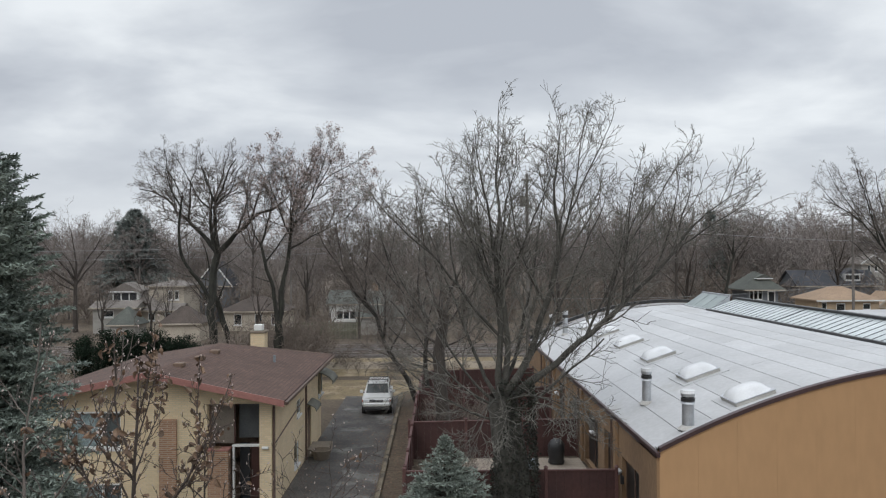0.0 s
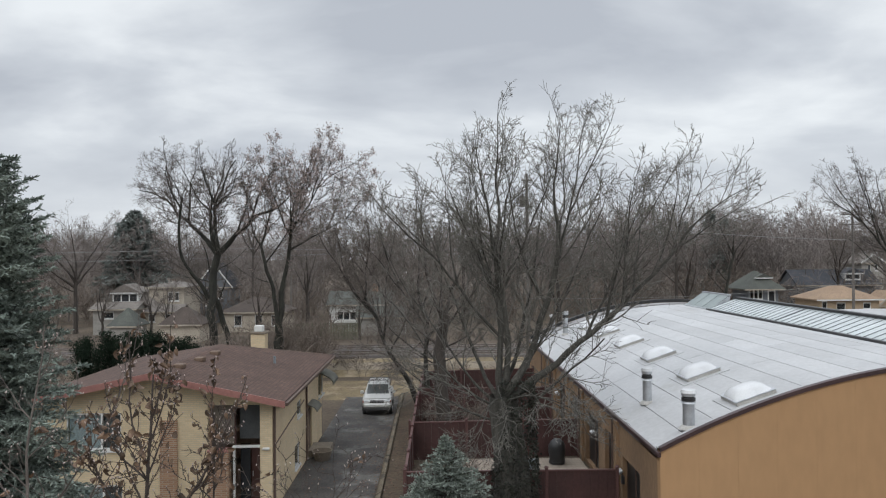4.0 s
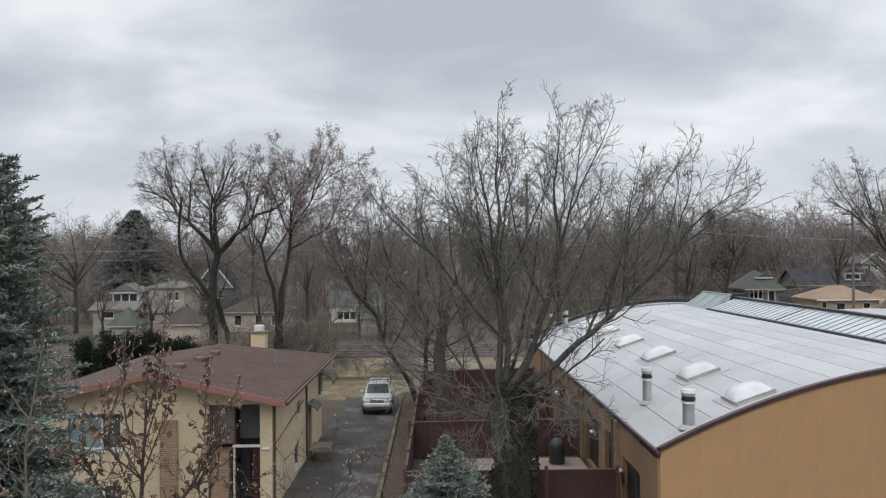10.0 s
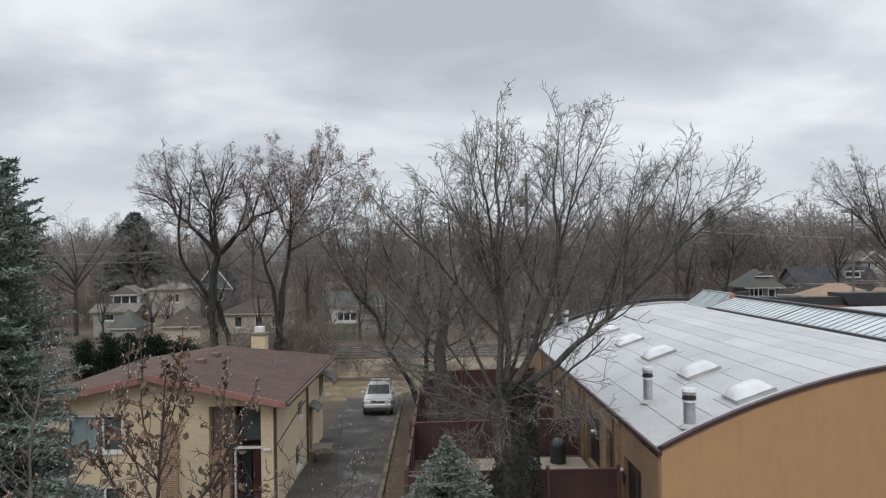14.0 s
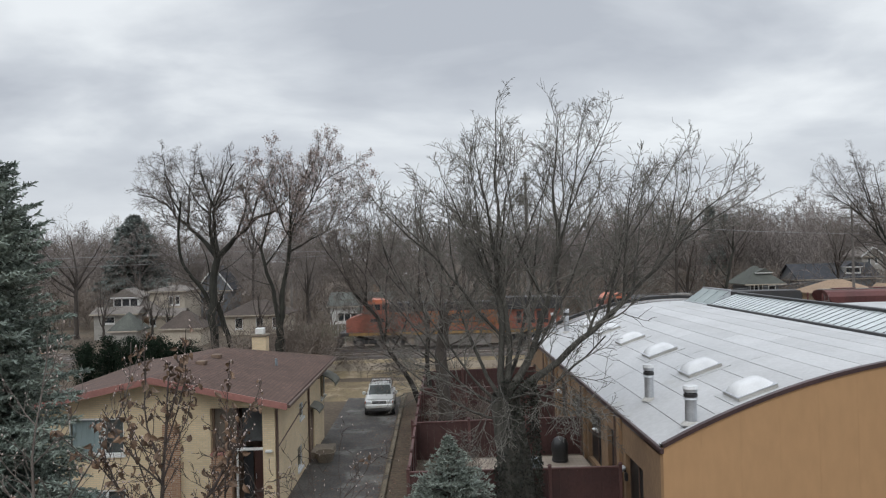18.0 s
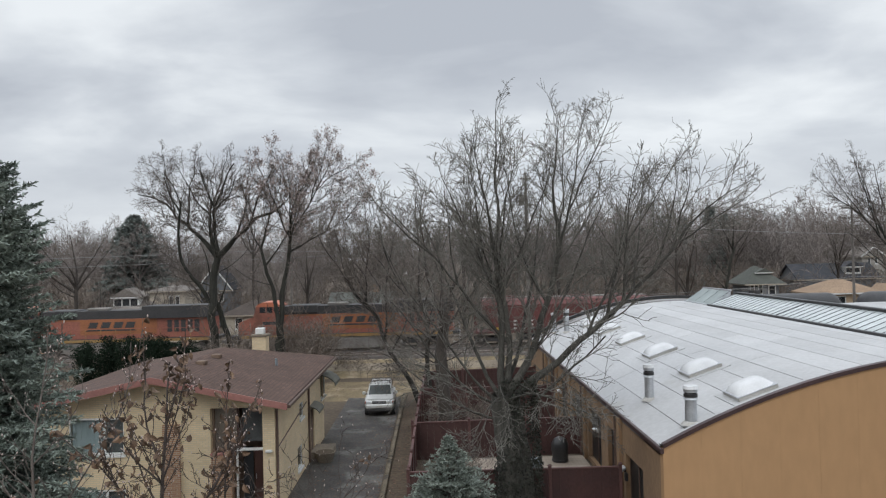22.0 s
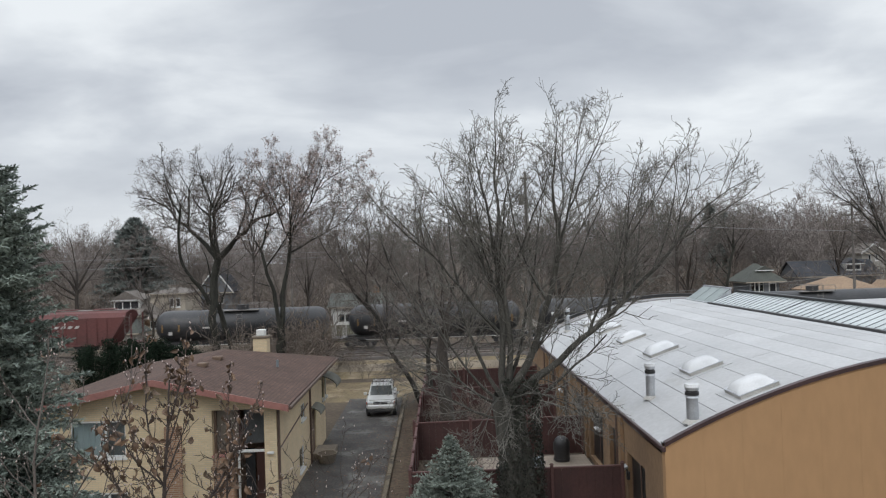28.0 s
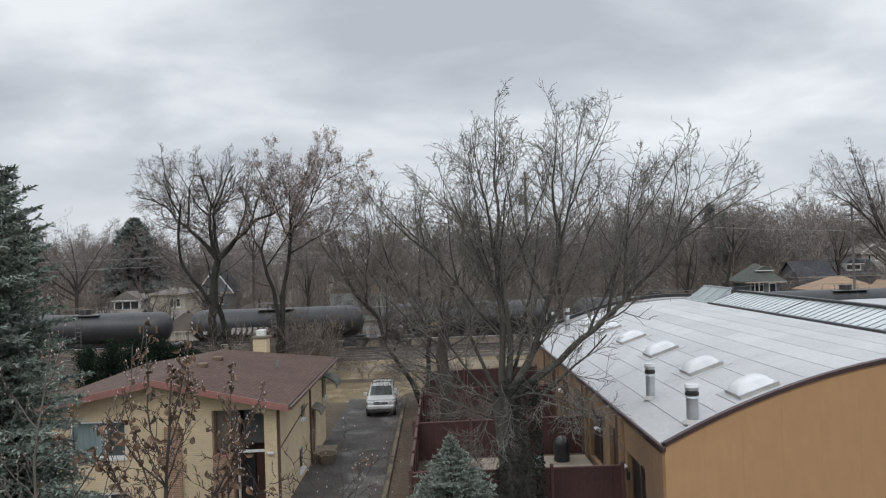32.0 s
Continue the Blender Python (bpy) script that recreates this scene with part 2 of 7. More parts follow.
M["acrylic"] = surface("white_acrylic_dome", (0.72, 0.725, 0.73), (0.62, 0.625, 0.63), 0.8, 0.25, 0, 0.04)
M["curb"] = surface("curb_metal", (0.50, 0.49, 0.46), (0.38, 0.36, 0.33), 0.5, 0.6, 0, 0.15)
M["galv"] = surface("galvanised_steel", (0.55, 0.565, 0.58), (0.42, 0.43, 0.45), 0.35, 0.42, 0, 0.12, metal=0.75)
M["black_metal"] = surface("black_metal", (0.02, 0.02, 0.021), (0.033, 0.032, 0.032), 0.5, 0.45, 0, 0.2)
M["sky_pane"] = surface("wired_skylight_glass", (0.56, 0.60, 0.60), (0.44, 0.485, 0.485), 0.9, 0.25, 0, 0.08, vary=0.07, dirt=(0.36, 0.40, 0.40), dirt_at=0.66)
M["end_glass"] = surface("greenish_wired_glass", (0.27, 0.31, 0.30), (0.17, 0.205, 0.20), 0.8, 0.3, 0, 0.12, vary=0.1)
M["rib"] = surface("skylight_rib", (0.13, 0.135, 0.14), (0.09, 0.095, 0.1), 0.8, 0.5, 0, 0.15, metal=0.4)
M["maroon"] = surface("maroon_fence_paint", (0.074, 0.033, 0.029), (0.052, 0.025, 0.023), 1.6, 0.75, 0.002, 0.15, vary=0.06)
M["maroon_trim"] = surface("maroon_rail_paint", (0.115, 0.054, 0.048), (0.088, 0.043, 0.039), 1.0, 0.6, 0, 0.15)
M["deck"] = surface("grey_deck_boards", (0.36, 0.30, 0.24), (0.28, 0.235, 0.19), 0.8, 0.85, 0.004, 0.2, vary=0.15)
M["bark"] = surface("grey_brown_bark", (0.072, 0.060, 0.051), (0.046, 0.038, 0.033), 0.5, 0.95, 0.02, 0.3, stretch=(1, 1, 0.35))
M["bark_green"] = surface("mossy_bark", (0.050, 0.046, 0.039), (0.027, 0.025, 0.021), 0.25, 0.95, 0.06, 0.3, stretch=(1, 1, 0.35))
M["bark_yard"] = surface("grey_lichened_bark", (0.092, 0.087, 0.074), (0.044, 0.042, 0.036), 0.18, 0.95, 0.10, 0.45, stretch=(1, 1, 0.25), bump_size=0.12)
M["bark_dark"] = surface("dark_furrowed_bark", (0.044, 0.043, 0.034), (0.021, 0.021, 0.017), 0.18, 0.95, 0.10, 0.45, stretch=(1, 1, 0.25), bump_size=0.12)
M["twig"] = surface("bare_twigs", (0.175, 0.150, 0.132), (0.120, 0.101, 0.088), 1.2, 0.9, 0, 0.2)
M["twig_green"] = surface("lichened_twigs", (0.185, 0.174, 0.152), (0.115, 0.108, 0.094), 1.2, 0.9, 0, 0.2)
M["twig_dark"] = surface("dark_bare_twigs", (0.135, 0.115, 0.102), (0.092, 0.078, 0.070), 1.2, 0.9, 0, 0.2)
# paler than the near twigs: the haze of distance is put into the colour
M["far_twig"] = surface("hazy_distant_twigs", (0.265, 0.232, 0.212), (0.190, 0.166, 0.152), 12.0, 0.95, 0, 0.15, island=0.25)
M["dry_leaf"] = surface("dried_leaves", (0.135, 0.078, 0.048), (0.085, 0.05, 0.034), 0.7, 0.75, 0, 0.2, island=0.45)
M["curled_leaf"] = surface("curled_brown_leaf", (0.175, 0.112, 0.066), (0.095, 0.056, 0.038), 0.12, 0.7, 0, 0.25, vary=0.45)
M["bud_leaf"] = surface("red_brown_buds", (0.41, 0.325, 0.295), (0.30, 0.235, 0.213), 2.0, 0.8, 0, 0.2, island=0.4)
M["bud"] = surface("pale_buds", (0.55, 0.46, 0.42), (0.40, 0.32, 0.29), 0.5, 0.6, 0, 0.2, island=0.3)
M["needle"] = surface("spruce_needles", (0.235, 0.275, 0.232), (0.160, 0.192, 0.165), 1.4, 0.75, 0, 0.25, island=0.4)
M["needle_blue"] = surface("blue_spruce_needles", (0.215, 0.245, 0.205), (0.145, 0.172, 0.148), 0.9, 0.75, 0, 0.2, island=0.35)
# far needles with the distance haze mixed into their colour
M["needle_far"] = surface("hazy_spruce_needles", (0.200, 0.225, 0.208), (0.150, 0.170, 0.158), 2.0, 0.85, 0, 0.2, island=0.3)
M["brush"] = surface("brown_brush_twigs", (0.205, 0.168, 0.140), (0.145, 0.119, 0.100), 6.0, 0.95, 0, 0.15, island=0.3)
M["needle_dark"] = surface("dark_yew_needles", (0.022, 0.034, 0.022), (0.015, 0.024, 0.016), 1.0, 0.95, 0, 0.25, island=0.3, spec=0.08)
M["ivy"] = surface("dark_ivy_leaves", (0.030, 0.033, 0.022), (0.018, 0.020, 0.015), 0.6, 0.7, 0, 0.3, island=0.5)
M["glass"] = glass("window_glass")
M["dark_glass"] = surface("dark_window_glass", (0.025, 0.028, 0.032), (0.04, 0.043, 0.048), 1.2, 0.12, 0, 0.05, spec=0.45)
# opaque grey in place of an unlit room and the glass's grey reflection
M["dim_room"] = surface("dim_grey_room", (0.145, 0.155, 0.158), (0.105, 0.114, 0.118), 0.6, 0.9, 0, 0.15)
# near-black opaque panes: the darkness inside the hall is in their colour
M["dim_opening"] = surface("dim_interior_pane", (0.016, 0.017, 0.019), (0.028, 0.029, 0.031), 0.8, 0.3, 0, 0.2, spec=0.15)
M["blind"] = surface("pale_vertical_blind", (0.33, 0.375, 0.38), (0.285, 0.33, 0.337), 0.5, 0.8, 0, 0.06, vary=0.04)
M["pole"] = surface("weathered_pole", (0.185, 0.168, 0.152), (0.13, 0.117, 0.106), 0.7, 0.95, 0.01, 0.25, stretch=(1, 1, 0.2))
M["wire"] = surface("cable", (0.30, 0.30, 0.30), (0.25, 0.25, 0.25), 2.0, 0.6, 0, 0.1)
M["old_fence"] = surface("greenish_old_boards", (0.155, 0.150, 0.105), (0.11, 0.105, 0.08), 0.7, 0.9, 0.005, 0.2, vary=0.25)
M["orange"] = surface("orange_locomotive_paint", (0.345, 0.122, 0.084), (0.26, 0.094, 0.066), 2.0, 0.6, 0, 0.2, dirt=(0.17, 0.075, 0.05), dirt_at=0.58)
# faded orange, raised well above the body's: light on the roof top is in the colour
M["orange_bright"] = surface("faded_lit_cab_roof", (0.62, 0.20, 0.11), (0.54, 0.17, 0.09), 1.0, 0.45, 0, 0.06)
M["amber"] = surface("amber_stripe_paint", (0.35, 0.135, 0.055), (0.28, 0.105, 0.046), 1.6, 0.6, 0, 0.2)
M["loco_black"] = surface("sooty_black_paint", (0.035, 0.035, 0.037), (0.05, 0.047, 0.046), 1.5, 0.6, 0, 0.25)
M["loco_grey"] = surface("grey_underframe", (0.25, 0.235, 0.215), (0.17, 0.155, 0.14), 1.0, 0.7, 0, 0.25)
M["yellow"] = surface("safety_yellow", (0.48, 0.33, 0.06), (0.40, 0.27, 0.05), 0.8, 0.5, 0, 0.1)
M["dull_yellow"] = surface("dusty_yellow_paint", (0.34, 0.21, 0.075), (0.25, 0.15, 0.06), 0.9, 0.6, 0, 0.2)
M["hopper_red"] = surface("oxide_red_hopper_paint", (0.145, 0.050, 0.045), (0.105, 0.040, 0.037), 2.2, 0.7, 0, 0.15, dirt=(0.09, 0.04, 0.035), dirt_at=0.6)
M["tank_black"] = surface("black_tank_paint", (0.030, 0.031, 0.034), (0.045, 0.044, 0.045), 2.0, 0.45, 0, 0.25, dirt=(0.085, 0.075, 0.068), dirt_at=0.64)
M["chalk"] = surface("faded_white_marking", (0.55, 0.53, 0.50), (0.42, 0.40, 0.38), 0.4, 0.7, 0, 0.15)
M["silver"] = surface("silver_car_paint", (0.62, 0.62, 0.60), (0.55, 0.55, 0.53), 1.2, 0.28, 0, 0.05, metal=0.25)
M["plastic"] = surface("dark_trim_plastic", (0.03, 0.03, 0.031), (0.045, 0.044, 0.043), 0.5, 0.55, 0, 0.15)
M["tyre"] = surface("tyre_rubber", (0.018, 0.018, 0.018), (0.03, 0.029, 0.028), 0.3, 0.85, 0, 0.2)
M["car_glass"] = surface("reflecting_car_glass", (0.085, 0.095, 0.092), (0.06, 0.066, 0.065), 0.9, 0.08, 0, 0.1, spec=0.8)
M["alloy"] = surface("alloy_rim", (0.45, 0.45, 0.46), (0.36, 0.36, 0.37), 0.3, 0.35, 0, 0.1, metal=0.8)
M["lens"] = surface("clear_lamp_lens", (0.62, 0.64, 0.65), (0.5, 0.52, 0.53), 0.2, 0.12, 0, 0.05)
M["panel_grey"] = surface("grey_brown_panel", (0.17, 0.145, 0.115), (0.13, 0.11, 0.09), 0.8, 0.6, 0, 0.15)
M["pale_bark"] = surface("pale_grey_young_bark", (0.165, 0.142, 0.124), (0.095, 0.080, 0.070), 0.15, 0.9, 0, 0.35)
M["near_bark"] = surface("dark_knotty_bark", (0.090, 0.070, 0.060), (0.050, 0.038, 0.033), 0.12, 0.9, 0, 0.35)
M["green_awning"] = surface("grey_green_awning", (0.150, 0.148, 0.122), (0.10, 0.10, 0.085), 0.6, 0.7, 0, 0.15)
M["bin_grey"] = surface("blue_grey_plastic", (0.20, 0.23, 0.25), (0.16, 0.185, 0.20), 0.5, 0.6, 0, 0.1)

# ---------------------------------------------------------------- mesh helpers


def add_box(bm, lo, hi, bevel=0.0):
    """Adds a box between two corners, with eased edges if bevel is given."""
    lo, hi = Vector(lo), Vector(hi)
    c, d = (lo + hi) / 2, hi - lo
    r = bmesh.ops.create_cube(bm, size=1.0, matrix=Matrix.Translation(c) @ Matrix.Diagonal((*d, 1)))
    if bevel:
        edges = {e for v in r["verts"] for e in v.link_edges}
        bmesh.ops.bevel(bm, geom=list(edges), offset=bevel, segments=1, affect="EDGES")
    return bm


def box(lo, hi, bevel=0.0):
    return add_box(bmesh.new(), lo, hi, bevel)


def add_rod(bm, a, b, r0, r1=None, sides=10):
    """Adds a capped tapered rod from a to b."""
    a, b = Vector(a), Vector(b)
    d = b - a
    m = Matrix.Translation((a + b) / 2) @ d.to_track_quat("Z", "Y").to_matrix().to_4x4()
    bmesh.ops.create_cone(bm, cap_ends=True, segments=sides, radius1=r0, radius2=r0 if r1 is None else r1, depth=d.length, matrix=m)
    return bm


def rod(a, b, r0, r1=None, sides=10):
    return add_rod(bmesh.new(), a, b, r0, r1, sides)


def prism(points, y0, y1):
    """A solid of an outline in x, z drawn out from y0 to y1."""
    bm = bmesh.new()
    va = [bm.verts.new((x, y0, z)) for x, z in points]
    vb = [bm.verts.new((x, y1, z)) for x, z in points]
    bm.faces.new(va)
    bm.faces.new(vb[::-1])
    for i in range(len(points)):
        j = (i + 1) % len(points)
        bm.faces.new((va[j], va[i], vb[i], vb[j]))
    bmesh.ops.recalc_face_normals(bm, faces=bm.faces)
    return bm


def solid(corners, down):
    """A slab: a quad or triangle of corners, thickened downwards."""
    bm = bmesh.new()
    top = [bm.verts.new(c) for c in corners]
    low_ = [bm.verts.new(Vector(c) - Vector((0, 0, down))) for c in corners]
    bm.faces.new(top)
    bm.faces.new(low_[::-1])
    for i in range(len(corners)):
        j = (i + 1) % len(corners)
        bm.faces.new((top[j], top[i], low_[i], low_[j]))
    bmesh.ops.recalc_face_normals(bm, faces=bm.faces)
    return bm


def mesh_of(name, bm, material, smooth=False):
    me = bpy.data.meshes.new(name)
    bm.to_mesh(me)
    bm.free()
    me.materials.append(material)
    if smooth:
        me.shade_smooth()
    return me


def part(name, bm, material, parent, label="", smooth=False):
    ob = new(name, mesh_of(name, bm, material, smooth))
    ob.parent = parent
    return tagged(ob, label)


def share(name, me, parent, m, label=""):
    """A further part on a mesh that alike parts share."""
    ob = new(name, me)
    ob.parent = parent
    ob.matrix_basis = m
    return tagged(ob, label)


def thing(name, label, category, at=(0, 0, 0), turn=0, group="", kind=""):
    ob = new(name)
    ob.empty_display_size = 0.3
    ob.matrix_basis = pose(*at, 0, 0, turn)
    return tagged(ob, label, category, group, kind)


def single(name, bm, material, label, category="", kind="", smooth=False, at=None):
    ob = new(name, mesh_of(name, bm, material, smooth))
    if at:
        ob.location = at
    return tagged(ob, label, category, "", kind)


def wall_bm(x0, x1, z0, z1, y0, y1, holes):
    """An upright wall along x, one closed mesh, with rectangular holes (xa, xb, za, zb) right through it."""
    xs = sorted({x0, x1, *(min(x1, max(x0, v)) for h in holes for v in h[:2])})
    zs = sorted({z0, z1, *(min(z1, max(z0, v)) for h in holes for v in h[2:])})
    nx, nz = len(xs) - 1, len(zs) - 1

    def full(i, k):
        if not (0 <= i < nx and 0 <= k < nz):
            return False
        x, z = (xs[i] + xs[i + 1]) / 2, (zs[k] + zs[k + 1]) / 2
        return not any(a < x < b and c < z < d for a, b, c, d in holes)

    bm = bmesh.new()
    made = {}

    def v(i, k, back):
        key = (i, k, back)
        if key not in made:
            made[key] = bm.verts.new((xs[i], y1 if back else y0, zs[k]))
        return made[key]

    for i in range(nx):
        for k in range(nz):
            if not full(i, k):
                continue
            bm.faces.new((v(i, k, 0), v(i + 1, k, 0), v(i + 1, k + 1, 0), v(i, k + 1, 0)))
            bm.faces.new((v(i, k, 1), v(i, k + 1, 1), v(i + 1, k + 1, 1), v(i + 1, k, 1)))
            for di, dk, a, b in ((-1, 0, (i, k), (i, k + 1)), (1, 0, (i + 1, k), (i + 1, k + 1)), (0, -1, (i, k), (i + 1, k)), (0, 1, (i, k + 1), (i + 1, k + 1))):
                if not full(i + di, k + dk):
                    bm.faces.new((v(*a, 0), v(*b, 0), v(*b, 1), v(*a, 1)))
    bmesh.ops.recalc_face_normals(bm, faces=bm.faces)
    return bm

# ---------------------------------------------------------------- ground
def step(a, b, x):
    k = min(1.0, max(0.0, (x - a) / (b - a)))
    return k * k * (3 - 2 * k)


def ground_z(x, y):
    return 0.95 * step(57, 63, y) - 0.35 * step(73, 78, y) + 0.06 * noise.noise((x * 0.12, y * 0.12, 0.0)) * step(44, 52, y)


def sheet(name, xs, ys, lift, material, label, kind="structure", category="ground", zf=ground_z):
    bm = bmesh.new()
    g = [[bm.verts.new((x, y, zf(x, y) + lift)) for x in xs] for y in ys]
    for r0, r1 in zip(g, g[1:]):
        for i in range(len(xs) - 1):
            bm.faces.new((r0[i], r0[i + 1], r1[i + 1], r1[i]))
    return single(name, bm, material, label, category, kind, smooth=True)


def span(a, b, n):
    return [a + (b - a) * i / n for i in range(n + 1)]


sheet("ground", [-2500, -600, -200] + span(-90, 90, 45) + [200, 600, 2500], [-300, -60] + span(0, 90, 60) + [100, 130, 200, 500, 1200, 4000], 0.0,
      M["ground"], "bare brown soil with dead grass and leaf litter", zf=ground_z)
sheet("lawn", span(-16, 7.5, 24), span(49.5, 63.0, 14), 0.012, M["lawn"], "dormant yellow-brown lawn behind the driveway")
sheet("path", span(-13, 12, 20), [65.0 - 5.2, 60.6, 61.4], 0.03, M["path"], "pale packed gravel strip beside the railway")
sheet("driveway", span(-6.05, -2.45, 6), span(8, 50.5, 30), 0.016, M["asphalt"], "worn dark asphalt driveway with paler patches", category="driveway")
sheet("gravel_strip", span(-2.14, -1.2, 3), span(14, 52, 20), 0.014, M["ground"], "narrow strip of soil and dead leaves by the fence")

kerb = thing("kerb", "old weathered concrete kerb edging the asphalt driveway", "kerb", (0, 0, 0), 0, "", "structure")
for k in range(13):
    y0 = 16 + k * 2.7
    part("kerb_stone", box((-2.36, y0 + 0.012, -0.05), (-2.17, y0 + 2.688, 0.17 + 0.015 * math.sin(k * 2.1)), 0.025), M["kerb_stone"], kerb)

# ---------------------------------------------------------------- railway
TRACKS = (64.6, 69.0)
RAIL_Z = 1.28
bm = prism([(59.9 + 2.3, 0.6), (62.9, 1.12), (71.0, 1.12), (72.4, 0.55)], -150, 150)
bmesh.ops.rotate(bm, verts=bm.verts, cent=(0, 0, 0), matrix=Matrix.Rotation(radians(90), 3, "Z"))
bmesh.ops.scale(bm, vec=(-1, 1, 1), verts=bm.verts)
for v in bm.verts:
    v.co.y = abs(v.co.y)
bmesh.ops.recalc_face_normals(bm, faces=bm.faces)
single("ballast_bed", bm, M["ballast"], "grey-brown crushed stone ballast under the railway tracks", "ballast", "structure")
RAIL_PROFILE = [(-0.075, 0), (0.075, 0), (0.07, 0.02), (0.012, 0.04), (0.012, 0.12), (0.036, 0.13), (0.036, 0.17), (-0.036, 0.17), (-0.036, 0.13), (-0.012, 0.12), (-0.012, 0.04), (-0.07, 0.02)]
sleeper_mesh = mesh_of("sleeper", box((-0.115, -1.3, 0), (0.115, 1.3, 0.06), 0.012), M["sleeper"])
for n_track, ty in enumerate(TRACKS):
    track = thing("railway_track", "steel rails on dark timber sleepers in ballast", "track", (0, ty, 0), 0, "railway tracks", "structure")
    for side in (-0.755, 0.755):
        bm = prism(RAIL_PROFILE, -150, 150)
        ob = part("rail", bm, M["rail"], track)
        ob.matrix_basis = pose(0, side, RAIL_Z - 0.17, 0, 0, 90)
    for k in range(140):
        share("sleeper", sleeper_mesh, track, pose(-42 + k * 0.6 + 0.02 * math.sin(k * 7.3), 0.03 * math.sin(k * 3.7), 1.075, 0, 0, 0.6 * math.sin(k * 5.1)))

# ---------------------------------------------------------------- yellow brick house
HX0, HX1, HY0, HY1, EAVE, RIDGE = -15.4, -6.1, 27.7, 39.7, 4.08, 5.33
RX = -10.45
EV = 4.25
house = thing("brick_house", "two-level yellow brick house with low brown shingle roof", "house", (RX, HY0, 0))


def roof_z(x):
    return RIDGE - (RIDGE - EV) * abs(x - RX) / 5.25


def hp(bm):
    """Moves a mesh laid out in the place into the house's own space."""
    bmesh.ops.translate(bm, vec=(-RX, -HY0, 0), verts=bm.verts)
    return bm


front_holes = [(-13.75, -11.72, 2.42, 3.80), (-13.64, -11.68, -0.1, 1.13), (-8.5, -6.56, 0.2, 4.05)]
bm = wall_bm(HX0, HX1, 0, EAVE, HY0, HY0 + 0.25, front_holes)
front = part("front_wall", hp(bm), M["brick_yellow"], house)
gable = prism([(HX0, EAVE), (HX1, EAVE), (HX1, roof_z(HX1) - 0.12), (RX, RIDGE - 0.12), (HX0, roof_z(HX0) - 0.12)], HY0, HY0 + 0.25)
part("gable", hp(gable), M["brick_yellow"], house)
side_holes = [(5.0, 5.95, 2.45, 3.15), (4.4, 5.5, 0.35, 1.35), (11.0, 12.6, 2.2, 3.5), (7.8, 8.8, 0.2, 2.3)]
bm = wall_bm(0, HY1 - HY0 - 0.5, 0, EAVE, 0, 0.25, [(a - 0.25, b - 0.25, c, d) for a, b, c, d in side_holes])
bmesh.ops.rotate(bm, verts=bm.verts, cent=(0, 0, 0), matrix=Matrix.Rotation(radians(90), 3, "Z"))
bmesh.ops.translate(bm, vec=(HX1, HY0 + 0.25, 0), verts=bm.verts)
part("side_wall", hp(bm), M["brick_yellow"], house)
part("side_wall", hp(box((HX0, HY0 + 0.25, 0), (HX0 + 0.25, HY1 - 0.25, EAVE))), M["brick_yellow"], house)
part("rear_wall", hp(box((HX0, HY1 - 0.25, 0), (HX1, HY1, EAVE))), M["brick_yellow"], house)
part("ceiling_slab", hp(box((HX0 + 0.26, HY0 + 1.6, EAVE - 0.2), (HX1 - 0.26, HY1 - 0.26, EAVE - 0.05))), M["soffit"], house)
part("floor_slab", hp(box((HX0 + 0.26, HY0 + 1.4, 1.5), (HX1 - 0.26, HY1 - 0.26, 1.7))), M["soffit"], house)
# roof: gable in front, hip at the rear
RFY, RRY, RLX, RRX, REY = 27.1, 40.2, -15.8, -5.5, 36.3
pf, pr = Vector((RX, RFY, RIDGE)), Vector((RX, REY, RIDGE))
fl, fr_, rl, rr = Vector((RLX, RFY, EV)), Vector((RRX, RFY, EV)), Vector((RLX, RRY, EV)), Vector((RRX, RRY, EV))
for corners in ((pf, fr_, rr, pr), (fl, pf, pr, rl), (pr, rr, rl)):
    part("roof_slope", hp(solid(corners[::-1], 0.10)), M["shingle_brown"], house, "brown asphalt shingles")
COURSES = 27
for side_x in (RRX, RLX):
    for k in range(COURSES):
        a0, a1 = k / COURSES, (k + 1.12) / COURSES
        y_end = lambda q: RRY + 0.01 - (RRY - REY) * q
        xa, xb = side_x + (RX - side_x) * a0, side_x + (RX - side_x) * min(1, a1)
        za, zb = EV + (RIDGE - EV) * a0, EV + (RIDGE - EV) * min(1, a1)
        pts_ = [(xa, RFY - 0.01, za + 0.014), (xa, y_end(a0), za + 0.014), (xb, y_end(min(1, a1)), zb + 0.006), (xb, RFY - 0.01, zb + 0.006)]
        part("shingle_course", hp(solid(pts_ if side_x > RX else pts_[::-1], 0.010)), M["shingle_brown"], house)
for a, b in ((fl, pf), (pf, fr_)):
    bm = bmesh.new()
    n1, n2 = Vector((0, -0.05, 0)), Vector((0, 0.0, 0))
    q = [a + n1, b + n1, b + n1 - Vector((0, 0, 0.24)), a + n1 - Vector((0, 0, 0.24))]
    va = [bm.verts.new(v + Vector((0, 0, 0.03))) for v in q]
    vb = [bm.verts.new(v + Vector((0, 0.045, 0.03))) for v in q]
    bm.faces.new(va)
    bm.faces.new(vb[::-1])
    for i in range(4):
        bm.faces.new((va[(i + 1) % 4], va[i], vb[i], vb[(i + 1) % 4]))
    bmesh.ops.recalc_face_normals(bm, faces=bm.faces)
    part("fascia", hp(bm), M["fascia"], house, "faded red painted fascia board")
part("gutter", hp(box((RRX - 0.02, RFY + 0.05, 4.09), (RRX + 0.10, RRY, 4.22), 0.02)), M["gutter"], house, "dark gutter along the eave")
